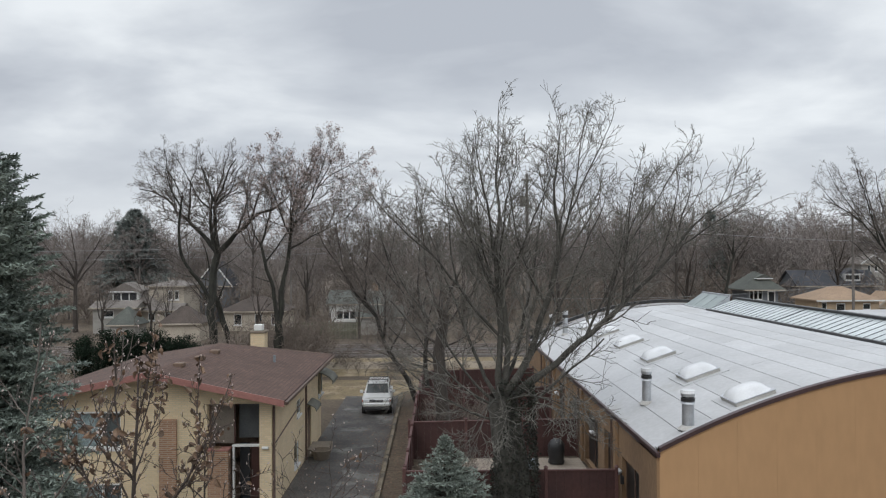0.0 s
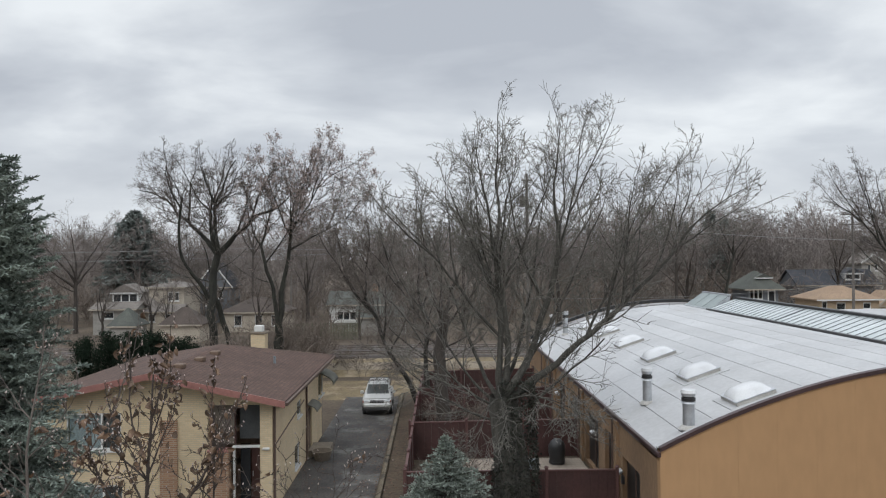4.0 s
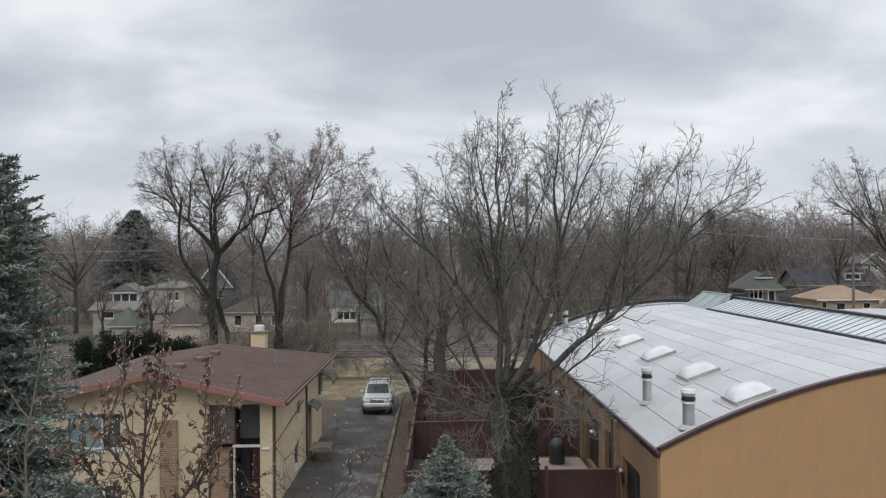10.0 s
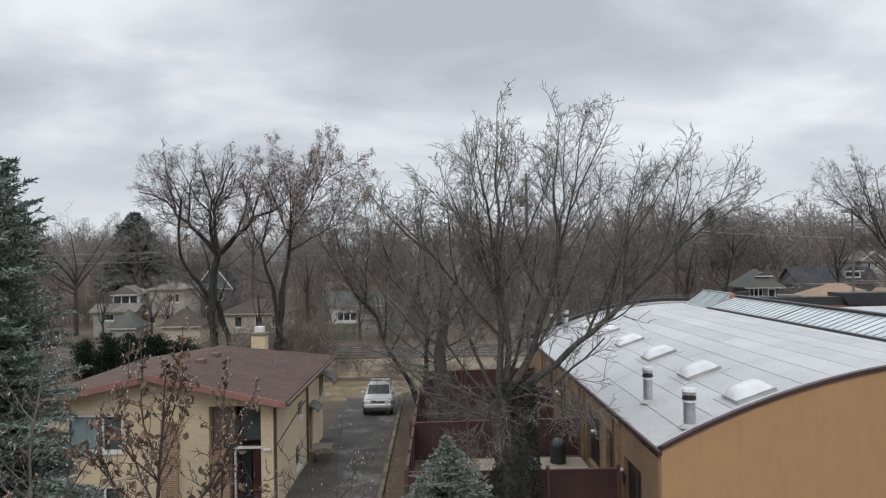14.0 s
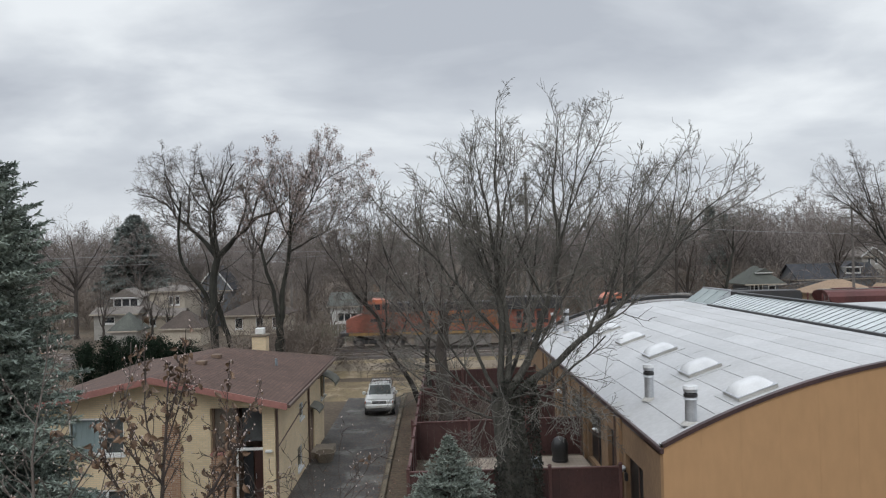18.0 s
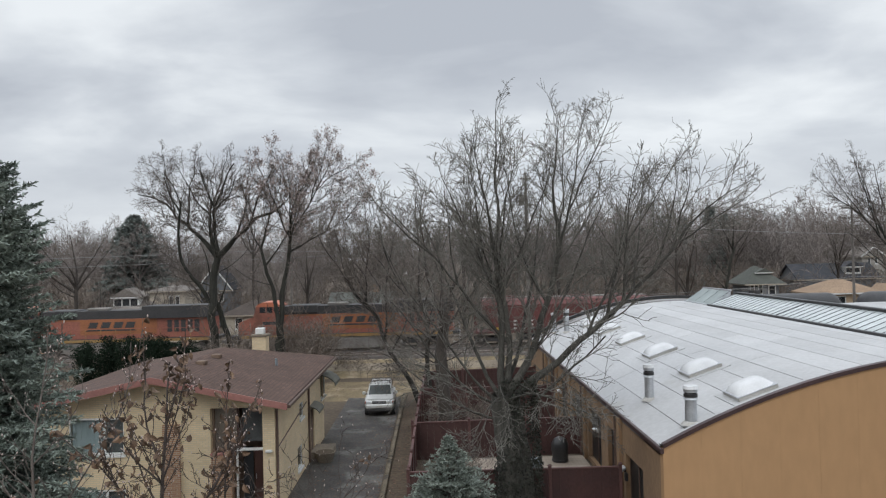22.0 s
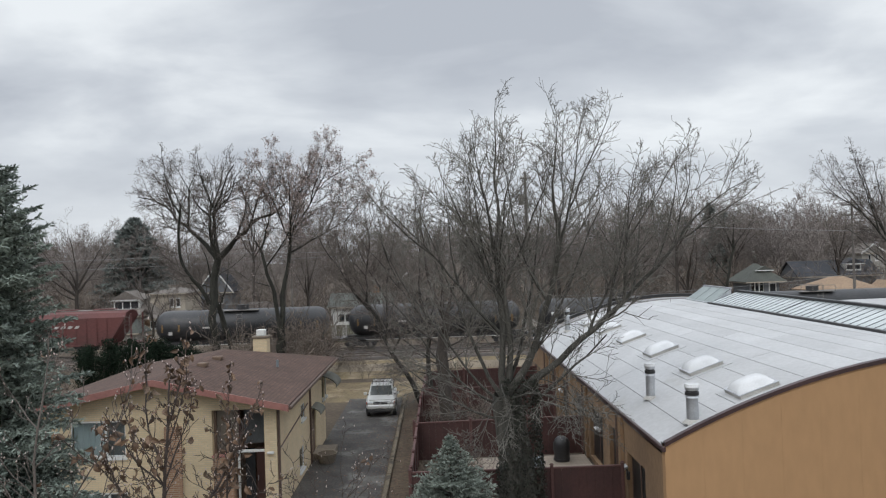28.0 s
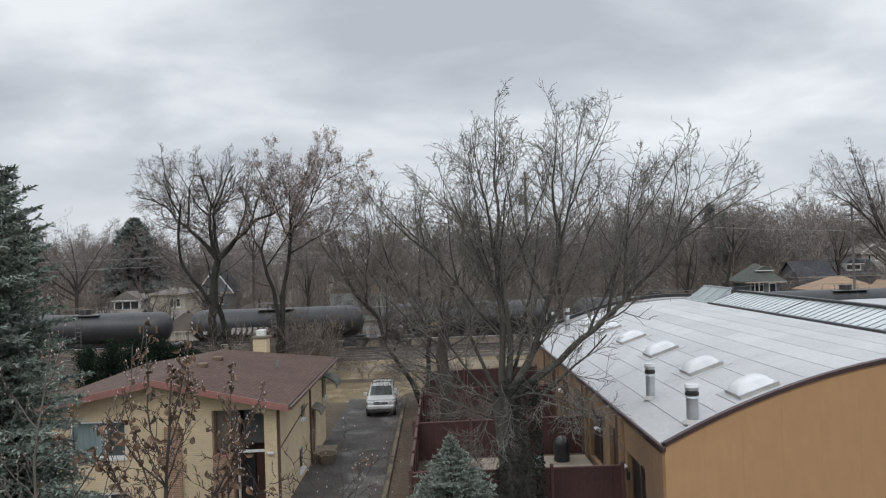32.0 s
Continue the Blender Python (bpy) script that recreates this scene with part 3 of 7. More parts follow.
part("downspout", hp(rod((HX1 + 0.06, HY0 + 0.12, 0.0), (HX1 + 0.06, HY0 + 0.12, 3.95), 0.05, None, 8)), M["gutter"], house)
part("downspout", hp(rod((HX1 + 0.06, HY0 + 7.1, 0.0), (HX1 + 0.06, HY0 + 7.1, 3.95), 0.05, None, 8)), M["gutter"], house)
part("downspout_elbow", hp(rod((HX1 + 0.06, HY0 + 7.1, 3.95), (RRX, HY0 + 7.0, 3.98), 0.05, None, 8)), M["gutter"], house)
part("conduit", hp(rod((HX1 + 0.03, HY0 + 0.3, 2.45), (HX1 + 0.03, HY0 + 6.6, 2.95), 0.025, None, 6)), M["gutter"], house, "brown cable run across the brick")


def house_window(name, xa, xb, za, zb, y, panes, parent, facing=0, at=None, blind=True, frame_w=0.07, meeting=None):
    """A framed sliding window; its outer face looks to -y, turned by facing about at."""
    w = part(name, box((xa, y + 0.03, zb - frame_w), (xb, y + 0.11, zb)), M["white"], parent, "white framed sliding window")
    part("window_frame", box((xa, y + 0.03, za), (xb, y + 0.11, za + frame_w)), M["white"], w)
    edges = [xa, xa + (xb - xa) * meeting, xb] if meeting else [xa + (xb - xa) * i / panes for i in range(panes + 1)]
    for i, x in enumerate(edges):
        part("window_frame", box((max(xa, x - frame_w / 2), y + 0.03, za + frame_w), (min(xb, x + frame_w / 2), y + 0.11, zb - frame_w)), M["white"], w)
    for xl, xr in zip(edges, edges[1:]):
        p = part("pane", box((xl + frame_w / 2, y + 0.06, za + frame_w), (xr - frame_w / 2, y + 0.07, zb - frame_w)), M["glass"], w)
        p.visible_shadow = False
    part("window_sill", box((xa - 0.06, y - 0.07, za - 0.08), (xb + 0.06, y + 0.03, za)), M["white"], w)
    if blind:
        xe = edges[1] if meeting else xb
        if meeting:
            part("dark_room", box((xe, y + 0.24, za), (xb, y + 0.26, zb)), M["dim_room"], w)
        nb = max(6, int((xe - xa) / 0.11))
        for k in range(nb):
            x = xa + 0.05 + (xe - xa - 0.05) * k / nb
            part("blind_slat", box((x, y + 0.16 + 0.02 * (k % 2), za + 0.04), (x + (xe - xa) / nb * 0.96, y + 0.175 + 0.02 * (k % 2), zb - 0.05)), M["blind"], w)
    else:
        part("dark_room", box((xa, y + 0.2, za), (xb, y + 0.22, zb)), M["dark_glass"], w)
    if facing:
        w.matrix_basis = at
    return w


house_window("window", -13.75 - RX, -11.72 - RX, 2.42, 3.80, 0.0, 2, house, meeting=0.64)
house_window("window", -13.64 - RX, -11.68 - RX, -0.1, 1.13, 0.0, 2, house, meeting=0.64)
for a, b, c, d in side_holes[:3]:
    house_window("window", a, b, c, d, 0.0, 1, house, 1, pose(HX1 - RX, 0.0, 0, 0, 0, 90), blind=False, frame_w=0.05)
part("side_door", hp(box((HX1 - 0.12, HY0 + 7.8, 0.2), (HX1 - 0.06, HY0 + 8.8, 2.3), 0.01)), M["brown_panel"], house)
# recessed entrance: dark panels, tall glazing above the door, door with sidelight
part("porch_side", hp(box((-8.52, HY0 + 0.25, 0.1), (-8.42, HY0 + 1.5, 4.05))), M["brown_panel"], house)
part("porch_side", hp(box((-6.6, HY0 + 0.25, 0.1), (-6.5, HY0 + 1.5, 4.05))), M["brick_yellow"], house)
part("porch_back", hp(box((-8.42, HY0 + 1.4, 0.1), (-6.6, HY0 + 1.5, 4.05))), M["brown_panel"], house)
part("porch_panel", hp(box((-8.42, HY0 + 0.35, 2.5), (-7.6, HY0 + 0.42, 4.05), 0.01)), M["panel_grey"], house, "grey-brown panel beside the tall glazing")
part("porch_glazing", hp(box((-7.56, HY0 + 0.95, 2.56), (-6.64, HY0 + 1.0, 3.95), 0.008)), M["dim_room"], house, "tall dark glazing over the entrance")
part("porch_post", hp(box((-7.60, HY0 + 0.34, 2.5), (-7.545, HY0 + 0.44, 4.05), 0.006)), M["dark_door"], house)
part("door_head", hp(box((-7.62, HY0 + 0.10, 2.42), (-6.58, HY0 + 0.30, 2.49), 0.01)), M["white"], house, "white door head")
part("door_jamb", hp(box((-7.60, HY0 + 0.12, 0.2), (-7.545, HY0 + 0.30, 2.40), 0.01)), M["white"], house)
fd = part("front_door", hp(box((-7.1, HY0 + 0.9, 0.2), (-6.62, HY0 + 0.96, 2.38), 0.012)), M["dark_door"], house, "dark red front door")
part("door_handle", hp(rod((-7.03, HY0 + 0.85, 1.15), (-7.03, HY0 + 0.85, 1.35), 0.018, None, 8)), M["galv"], fd)
part("sidelight", hp(box((-7.52, HY0 + 0.9, 0.2), (-7.14, HY0 + 0.95, 2.38), 0.01)), M["dark_glass"], house)
part("brick_pier", hp(box((-10.26, HY0 - 0.10, 0), (-9.62, HY0 - 0.003, 3.5), 0.006)), M["brick_orange"], house, "projecting pier of rough orange brick")
part("brick_pier", hp(box((-8.48, HY0 - 0.05, 0), (-7.72, HY0 + 0.34, 2.3), 0.006)), M["brick_orange"], house, "rough orange-brown brick screen by the entrance")
part("pier_cap", hp(box((-8.52, HY0 - 0.08, 2.301), (-7.68, HY0 + 0.36, 2.38), 0.012)), M["fascia"], house, "faded red cap on the brick screen")
part("porch_lamp", hp(box((-6.45, HY0 - 0.14, 2.38), (-6.2, HY0 - 0.002, 2.46), 0.015)), M["white"], house, "small white wall lamp")
# chimney and roof vents
chim = part("chimney", hp(box((-9.52, 38.3, 4.0), (-8.79, 39.0, 5.60), 0.01)), M["brick_yellow"], house, "yellow brick chimney")
part("chimney_cap", hp(box((-9.58, 38.24, 5.60), (-8.73, 39.06, 5.71), 0.02)), M["concrete"], chim)
part("flue", hp(box((-9.38, 38.45, 5.71), (-8.93, 38.85, 6.03), 0.03)), M["white"], chim, "whitewashed flue")
for x, y in ((-10.05, 29.2), (-9.92, 31.3), (-9.9, 33.4)):
    v = part("roof_vent", hp(box((x - 0.2, y - 0.2, roof_z(x) - 0.03), (x + 0.2, y + 0.2, roof_z(x) + 0.15), 0.03)), M["brown_panel"], house, "low brown roof vent")
part("vent_pipe", hp(rod((-7.4, 34.2, 4.4), (-7.4, 34.2, 5.0), 0.06, None, 8)), M["bin_grey"], house)
# awnings over the side windows
for y0, y1, z, deep in ((11.0, 12.8, 3.5, 1.0), (7.5, 9.0, 2.55, 0.6)):
    aw = part("awning", prism([(0, 0), (0.30, -0.08), (0.62, -0.26), (0.78, -0.46), (0.78, -0.62), (0.74, -0.62), (0.74, -0.48), (0.58, -0.30), (0.28, -0.13), (0, -0.05)], 0, y1 - y0), M["green_awning"], house, "faded grey-green metal awning")
    aw.matrix_basis = pose(HX1 - RX + 0.005, y0, z, 0, 0, 0) @ Matrix.Diagonal((deep, 1, deep, 1))
part("side_step", hp(box((HX1 + 0.003, HY0 + 7.6, 0.0), (HX1 + 1.0, HY0 + 9.2, 0.35), 0.02)), M["concrete"], house)

# ---------------------------------------------------------------- tan hall with bowed roof
BX0, BX1, BY0, BY1 = 6.9, 27.4, 22.66, 53.6


def bow(x):
    u = x - BX0
    return 3.5 + 0.51 * u - 0.0248 * u * u


hall = thing("hall", "single-storey tan stucco hall with bowed white roof", "building", (BX0, BY0, 0))


def lp(bm):
    bmesh.ops.translate(bm, vec=(-BX0, -BY0, 0), verts=bm.verts)
    return bm


bow_xs = span(BX0, BX1, 36)


def bow_wall(y0, y1, lift, name, label):
    pts = [(BX0, 0), *[(x, bow(x) + lift) for x in bow_xs], (BX1, 0)]
    return part(name, lp(prism(pts, y0, y1)), M["stucco"], hall, label)


# front wall in upright panels with shallow joints
pe = [BX0, 8.1] + [8.1 + 1.22 * k for k in range(1, 16)] + [BX1]
for xa, xb in zip(pe, pe[1:]):
    xs = span(xa + 0.0015, xb - 0.0015, 3)
    part("wall_panel", lp(prism([(xs[0], 0), *[(x, bow(x) + 0.02) for x in xs], (xs[-1], 0)], BY0, BY0 + 0.06)), M["stucco"], hall)
bow_wall(BY0 + 0.0605, BY0 + 0.3, 0.02, "front_wall", "")
bow_wall(BY1 - 0.3, BY1, -0.02, "rear_wall", "")


def bow_strip(y0, y1, lo_lift, hi_lift, x0=BX0, x1=BX1, n=36):
    xs = span(x0, x1, n)
    return lp(prism([*[(x, bow(x) + hi_lift) for x in xs], *[(x, bow(x) + lo_lift) for x in xs[::-1]]], y0, y1))


part("coping", bow_strip(BY0 - 0.05, BY0 + 0.16, -0.045, 0.085), M["coping"], hall, "dark brown metal coping")
part("flashing", bow_strip(BY0 + 0.163, BY0 + 0.42, -0.08, 0.035), M["membrane"], hall)
part("coping", bow_strip(BY1 - 0.34, BY1 + 0.05, -0.018, 0.20), M["black_metal"], hall, "dark grey metal coping")
part("flashing", bow_strip(BY1 - 1.75, BY1 - 0.343, -0.098, -0.03), M["old_membrane"], hall, "greyer weathered strip of roofing")
part("roof_deck", bow_strip(BY0 + 0.3, BY1 - 0.3, -0.34, -0.115), M["seam"], hall)
# membrane sheets laid along the roof with dark joints between them
cuts = [BX0 - 0.02]
while cuts[-1] < BX1 - 0.1:
    cuts.append(min(BX1, cuts[-1] + 0.97))
rng = random.Random(5)
for i, (xa, xb) in enumerate(zip(cuts, cuts[1:])):
    y = BY0 + 0.36
    length = rng.uniform(4, 10)
    while y < BY1 - 0.36:
        y2 = min(BY1 - 0.35, y + length)
        if BY1 - y2 < 2:
            y2 = BY1 - 0.35
        part("roof_sheet", bow_strip(y + 0.010, y2 - 0.010, -0.112, -0.10, xa + 0.014, xb - 0.014, 3), M["membrane"], hall)
        y, length = y2, rng.uniform(8, 11)
part("eave_edge", lp(box((BX0 - 0.09, BY0 - 0.02, 3.28), (BX0 + 0.03, BY1, 3.44), 0.02)), M["coping"], hall, "dark brown roof edge with gutter")
part("eave_edge", lp(box((BX1 - 0.03, BY0 - 0.02, 3.28), (BX1 + 0.09, BY1, 3.44), 0.02)), M["coping"], hall)
# side wall with openings between piers
side_open = [(2.3, 4.6, 0.05, 2.1), (6.2, 7.4, 0.5, 2.5), (8.6, 11.2, 0.2, 2.5), (12.2, 15.0, 0.4, 2.6), (16.2, 19.0, 0.4, 2.6), (20.2, 23.0, 0.4, 2.6)]
bm = wall_bm(0.3, BY1 - BY0 - 0.3, 0, 3.3, 0, 0.3, side_open)
bmesh.ops.rotate(bm, verts=bm.verts, cent=(0, 0, 0), matrix=Matrix.Rotation(radians(90), 3, "Z"))
bmesh.ops.translate(bm, vec=(0.3, 0, 0), verts=bm.verts)
part("side_wall", bm, M["stucco_shaded"], hall, "tan side wall with wide openings")
part("side_wall", lp(box((BX1 - 0.3, BY0 + 0.3, 0), (BX1, BY1 - 0.3, 3.3))), M["stucco_shaded"], hall)
for k, (a, b, c, d) in enumerate(side_open):
    w = part("opening", box((0.16, a + 0.002, d - 0.07), (0.24, b - 0.002, d - 0.002)), M["gutter"], hall, "dark framed opening")
    cnt = max(1, round((b - a) / 1.2))
    for i in range(cnt + 1):
        y = a + (b - a) * i / cnt
        part("mullion", box((0.16, max(a + 0.002, y - 0.04), c), (0.24, min(b - 0.002, y + 0.04), d - 0.07)), M["gutter"], w)
    for i in range(cnt):
        ya, yb = a + (b - a) * i / cnt, a + (b - a) * (i + 1) / cnt
        part("pane", box((0.19, ya + 0.04, c), (0.21, yb - 0.04, d - 0.07)), M["dim_opening"], w)
for y in (5.2, 11.7, 15.6, 19.6, 23.6):
    part("pilaster", box((-0.13, y - 0.17, 0), (-0.003, y + 0.17, 3.27), 0.01), M["stucco_shaded"], hall)
    part("downpipe", rod((-0.17, y + 0.26, 0), (-0.17, y + 0.26, 3.3), 0.045, None, 8), M["gutter"], hall)
wl_ = part("wall_lamp", box((-0.12, 4.25, 1.15), (-0.004, 4.42, 1.45), 0.02), M["black_metal"], hall, "floodlight with two round heads")
for dy in (-0.10, 0.10):
    part("lamp_head", rod((-0.26, 4.33 + dy, 1.58), (-0.10, 4.33 + dy, 1.66), 0.085, 0.05, 12), M["galv"], wl_)
    part("lamp_arm", rod((-0.08, 4.33 + dy, 1.40), (-0.12, 4.33 + dy, 1.60), 0.018, None, 6), M["black_metal"], wl_)


for y in (9.04, 18.3):
    wl_ = part("wall_lamp", box((-0.10, y - 0.06, 1.78), (-0.004, y + 0.06, 1.92), 0.015), M["white"], hall, "small white twin floodlight")
    for dy in (-0.09, 0.09):
        part("lamp_head", rod((-0.24, y + dy, 1.90), (-0.09, y + dy, 1.97), 0.075, 0.045, 12), M["acrylic"], wl_)


def dome_bm(w, d, h, n=8):
    """A pillow-shaped roof dome."""
    bm = bmesh.new()
    g = []
    for j in range(n + 1):
        row = []
        for i in range(n + 1):
            u, v = -1 + 2 * i / n, -1 + 2 * j / n
            z = h * (1 - abs(u) ** 2.6) ** 0.6 * (1 - abs(v) ** 2.6) ** 0.6
            row.append(bm.verts.new((u * w / 2, v * d / 2, z)))
        g.append(row)
    for j in range(n):
        for i in range(n):
            bm.faces.new((g[j][i], g[j][i + 1], g[j + 1][i + 1], g[j + 1][i]))
    return bm


dome_mesh = mesh_of("dome", dome_bm(1.3, 1.25, 0.29), M["acrylic"], True)
for y in (24.15, 28.75, 33.9, 39.0, 44.1, 48.8):
    x = 10.3
    slope = math.degrees(math.atan(0.51 - 0.0496 * (x - BX0)))
    d = thing("roof_dome", "white acrylic dome skylight on a metal curb", "skylight", (x, y, bow(x) - 0.12), 0, "dome skylights on the bowed roof")
    d.matrix_basis = pose(x, y, bow(x) - 0.11, 0, -slope, 0)
    part("curb", box((-0.68, -0.655, 0.0), (0.68, 0.655, 0.14), 0.02), M["curb"], d)
    part("flange", box((-0.92, -0.9, 0.0), (0.92, 0.9, 0.02)), M["membrane"], d)
    dm = share("dome", dome_mesh, d, pose(0, 0, 0.15))
    part("rim", box((-0.70, -0.675, 0.141), (0.70, 0.675, 0.163), 0.006), M["galv"], d)

for x, y, h, r in ((8.1, 23.55, 1.25, 0.19), (8.0, 27.8, 1.35, 0.17), (8.75, 49.3, 1.6, 0.17), (8.2, 51.2, 1.45, 0.16)):
    v = thing("vent_stack", "galvanised steel vent stack with a slotted cap", "vent", (x, y, bow(x) - 0.13), 0, "vent stacks on the bowed roof")
    part("pipe", rod((0, 0, -0.02), (0, 0, h * 0.72), r, r * 0.97, 20), M["galv"], v, smooth=False)
    part("flashing_cone", rod((0, 0, 0.0), (0, 0, 0.13), r * 1.75, r * 1.05, 20), M["curb"], v)
    part("storm_collar", rod((0, 0, h * 0.66), (0, 0, h * 0.70), r * 1.28, r * 1.05, 20), M["galv"], v)
    for k in range(2):
        part("cap_band", rod((0, 0, h * (0.72 + k * 0.12)), (0, 0, h * (0.80 + k * 0.12)), r * 1.15, r * 1.15, 20), M["galv" if k else "black_metal"], v)
    part("cap_slot", rod((0, 0, h * 0.80), (0, 0, h * 0.84), r * 0.95, None, 20), M["black_metal"], v)
    part("cap_top", rod((0, 0, h * 0.92), (0, 0, h), r * 1.3, r * 1.15, 20), M["acrylic"], v)

# ridge skylight: sloping panes between ribs, and a taller end unit
ridge = thing("ridge_skylight", "long ridge skylight of wired panes between metal ribs", "skylight", (17.35, 25.0, 5.87))
LX, LZ, TX, TZ = 0.0, 0.22, 1.7, 0.84
pane_mesh = mesh_of("pane", solid([(LX, 0.016, LZ), (TX, 0.016, TZ), (TX, 0.579, TZ), (LX, 0.579, LZ)], 0.012), M["sky_pane"])
rib_mesh = mesh_of("rib", solid([(LX, -0.016, LZ + 0.02), (TX, -0.016, TZ + 0.02), (TX, 0.016, TZ + 0.02), (LX, 0.016, LZ + 0.02)], 0.05), M["rib"])
for k in range(36):
    share("pane", pane_mesh, ridge, pose(0, k * 0.595, 0))
for k in range(37):
    share("rib", rib_mesh, ridge, pose(0, k * 0.595, 0.02 if k == 21 else 0) @ Matrix.Diagonal((1, 3.0 if k == 21 else 1, 1, 1)))
part("lower_curb", box((-0.20, -0.05, -0.25), (-0.003, 21.4, 0.26), 0.01), M["black_metal"], ridge)
part("ridge_cap", box((1.64, -0.05, 0.845), (1.95, 21.4, 0.97), 0.02), M["black_metal"], ridge)
part("back_wall", box((1.72, -0.05, -0.25), (1.85, 21.4, 0.842)), M["coping"], ridge)
part("end_wall", prism([(-0.1, -0.25), (1.7, -0.25), (1.7, 0.75), (0.0, 0.08)], -0.12, -0.055), M["rib"], ridge)
for k in range(3):
    y0 = 21.5 + k * 1.55
    part("end_pane", solid([(0.10, y0, 0.20), (1.30, y0, 1.04), (1.30, y0 + 1.49, 1.04), (0.10, y0 + 1.49, 0.20)][::-1], 0.012), M["end_glass"], ridge, "larger greenish end pane")
part("end_frame", box((-0.02, 21.44, -0.3), (0.11, 26.15, 0.21), 0.01), M["galv"], ridge)
part("end_frame", box((1.28, 21.44, 1.02), (1.42, 26.15, 1.12), 0.01), M["galv"], ridge)
part("end_back", box((1.32, 21.44, -0.3), (1.40, 26.15, 1.017)), M["coping"], ridge)
for y in (21.43, 26.1):
    part("end_cheek", prism([(0.06, -0.3), (1.35, -0.3), (1.35, 1.03), (0.08, 0.19)], y, y + 0.06), M["galv"], ridge)

# ---------------------------------------------------------------- trees
class Tubes:
    """Collects tapered tubes and leaves as plain arrays, for one mesh."""

    def __init__(self):
        self.lines, self.cards = {}, []

    def tube(self, pts, radii, sides):
        self.lines.setdefault((len(pts), sides), []).append((np.asarray(pts, float), np.asarray(radii, float)))

    def ribbon(self, a, b, r, side):
        """A flat twig from a to b."""
        self.cards.append(np.array([(a - side * r, a + side * r, b + side * r * 0.4, b - side * r * 0.4)]))

    def quads(self, corners):
        """corners: m x 4 x 3."""
        self.cards.append(np.asarray(corners, float))

    def arrays(self):
        vs, fs, n0 = [], [], 0
        for (k, sides), items in self.lines.items():
            p = np.stack([a for a, b in items])
            r = np.stack([b for a, b in items])
            d = np.gradient(p, axis=1)
            d /= np.linalg.norm(d, axis=2, keepdims=True) + 1e-9
            ref = np.where(np.abs(d[:, :1, 2:]) < 0.8, np.array((0.31, 0.17, 0.93)), np.array((0.93, 0.31, 0.1)))
            a = np.cross(d, np.broadcast_to(ref, d.shape))
            a /= np.linalg.norm(a, axis=2, keepdims=True) + 1e-9
            b = np.cross(d, a)
            th = np.arange(sides) * 2 * np.pi / sides
            ring = p[:, :, None] + r[:, :, None, None] * (np.cos(th)[:, None] * a[:, :, None] + np.sin(th)[:, None] * b[:, :, None])
            i = (np.arange(k - 1)[:, None] * sides + np.arange(sides)[None]).ravel()
            j = (np.arange(k - 1)[:, None] * sides + (np.arange(sides)[None] + 1) % sides).ravel()
            f = np.stack((i, j, j + sides, i + sides), 1)
            m = len(items)
            fs.append((f[None] + (np.arange(m) * k * sides)[:, None, None]).reshape(-1, 4) + n0)
            vs.append(ring.reshape(-1, 3))
            n0 += m * k * sides
        if self.cards:
            c = np.concatenate(self.cards)
            fs.append(np.arange(len(c) * 4).reshape(-1, 4) + n0)
            vs.append(c.reshape(-1, 3))
        return np.concatenate(vs), np.concatenate(fs)

    def mesh(self, name, material):
        return array_mesh(name, *self.arrays(), material)


def array_mesh(name, v, f, material):
    me = bpy.data.meshes.new(name)
    me.vertices.add(len(v))
    me.vertices.foreach_set("co", np.ascontiguousarray(v, dtype=np.float32).ravel())
    me.loops.add(len(f) * 4)
    me.loops.foreach_set("vertex_index", np.ascontiguousarray(f, dtype=np.int32).ravel())
    me.polygons.add(len(f))
    me.polygons.foreach_set("loop_start", np.arange(len(f), dtype=np.int32) * 4)
    me.polygons.foreach_set("loop_total", np.full(len(f), 4, dtype=np.int32))
    me.update(calc_edges=True)
    me.materials.append(material)
    return me


def unit(v):
    return v / (math.sqrt(v[0] * v[0] + v[1] * v[1] + v[2] * v[2]) + 1e-9)


def cross3(a, b):
    ax, ay, az = a
    bx, by, bz = b
    return np.array((ay * bz - az * by, az * bx - ax * bz, ax * by - ay * bx))


def heading(az, el):
    a, e = math.radians(az), math.radians(el)
    return np.array((math.cos(a) * math.cos(e), math.sin(a) * math.cos(e), math.sin(e)))


def leafs(rng, tips, size, count, spread, long=1.6):
    """Small folded leaves or buds strewn round the given places."""
    t = np.repeat(np.asarray(tips), count, 0)
    c = t + rng.normal(0, spread, t.shape)
    u = rng.normal(0, 1, c.shape)
    u /= np.linalg.norm(u, axis=1)[:, None]
    w = np.cross(u, rng.normal(0, 1, c.shape))
    w /= np.linalg.norm(w, axis=1)[:, None] + 1e-9
    s = size * rng.uniform(0.6, 1.3, (len(c), 1))
    bend = np.cross(u, w) * s * 0.35
    return np.stack((c - u * s * long / 2, c - w * s / 2 + bend, c + u * s * long / 2, c + w * s / 2 + bend), 1)


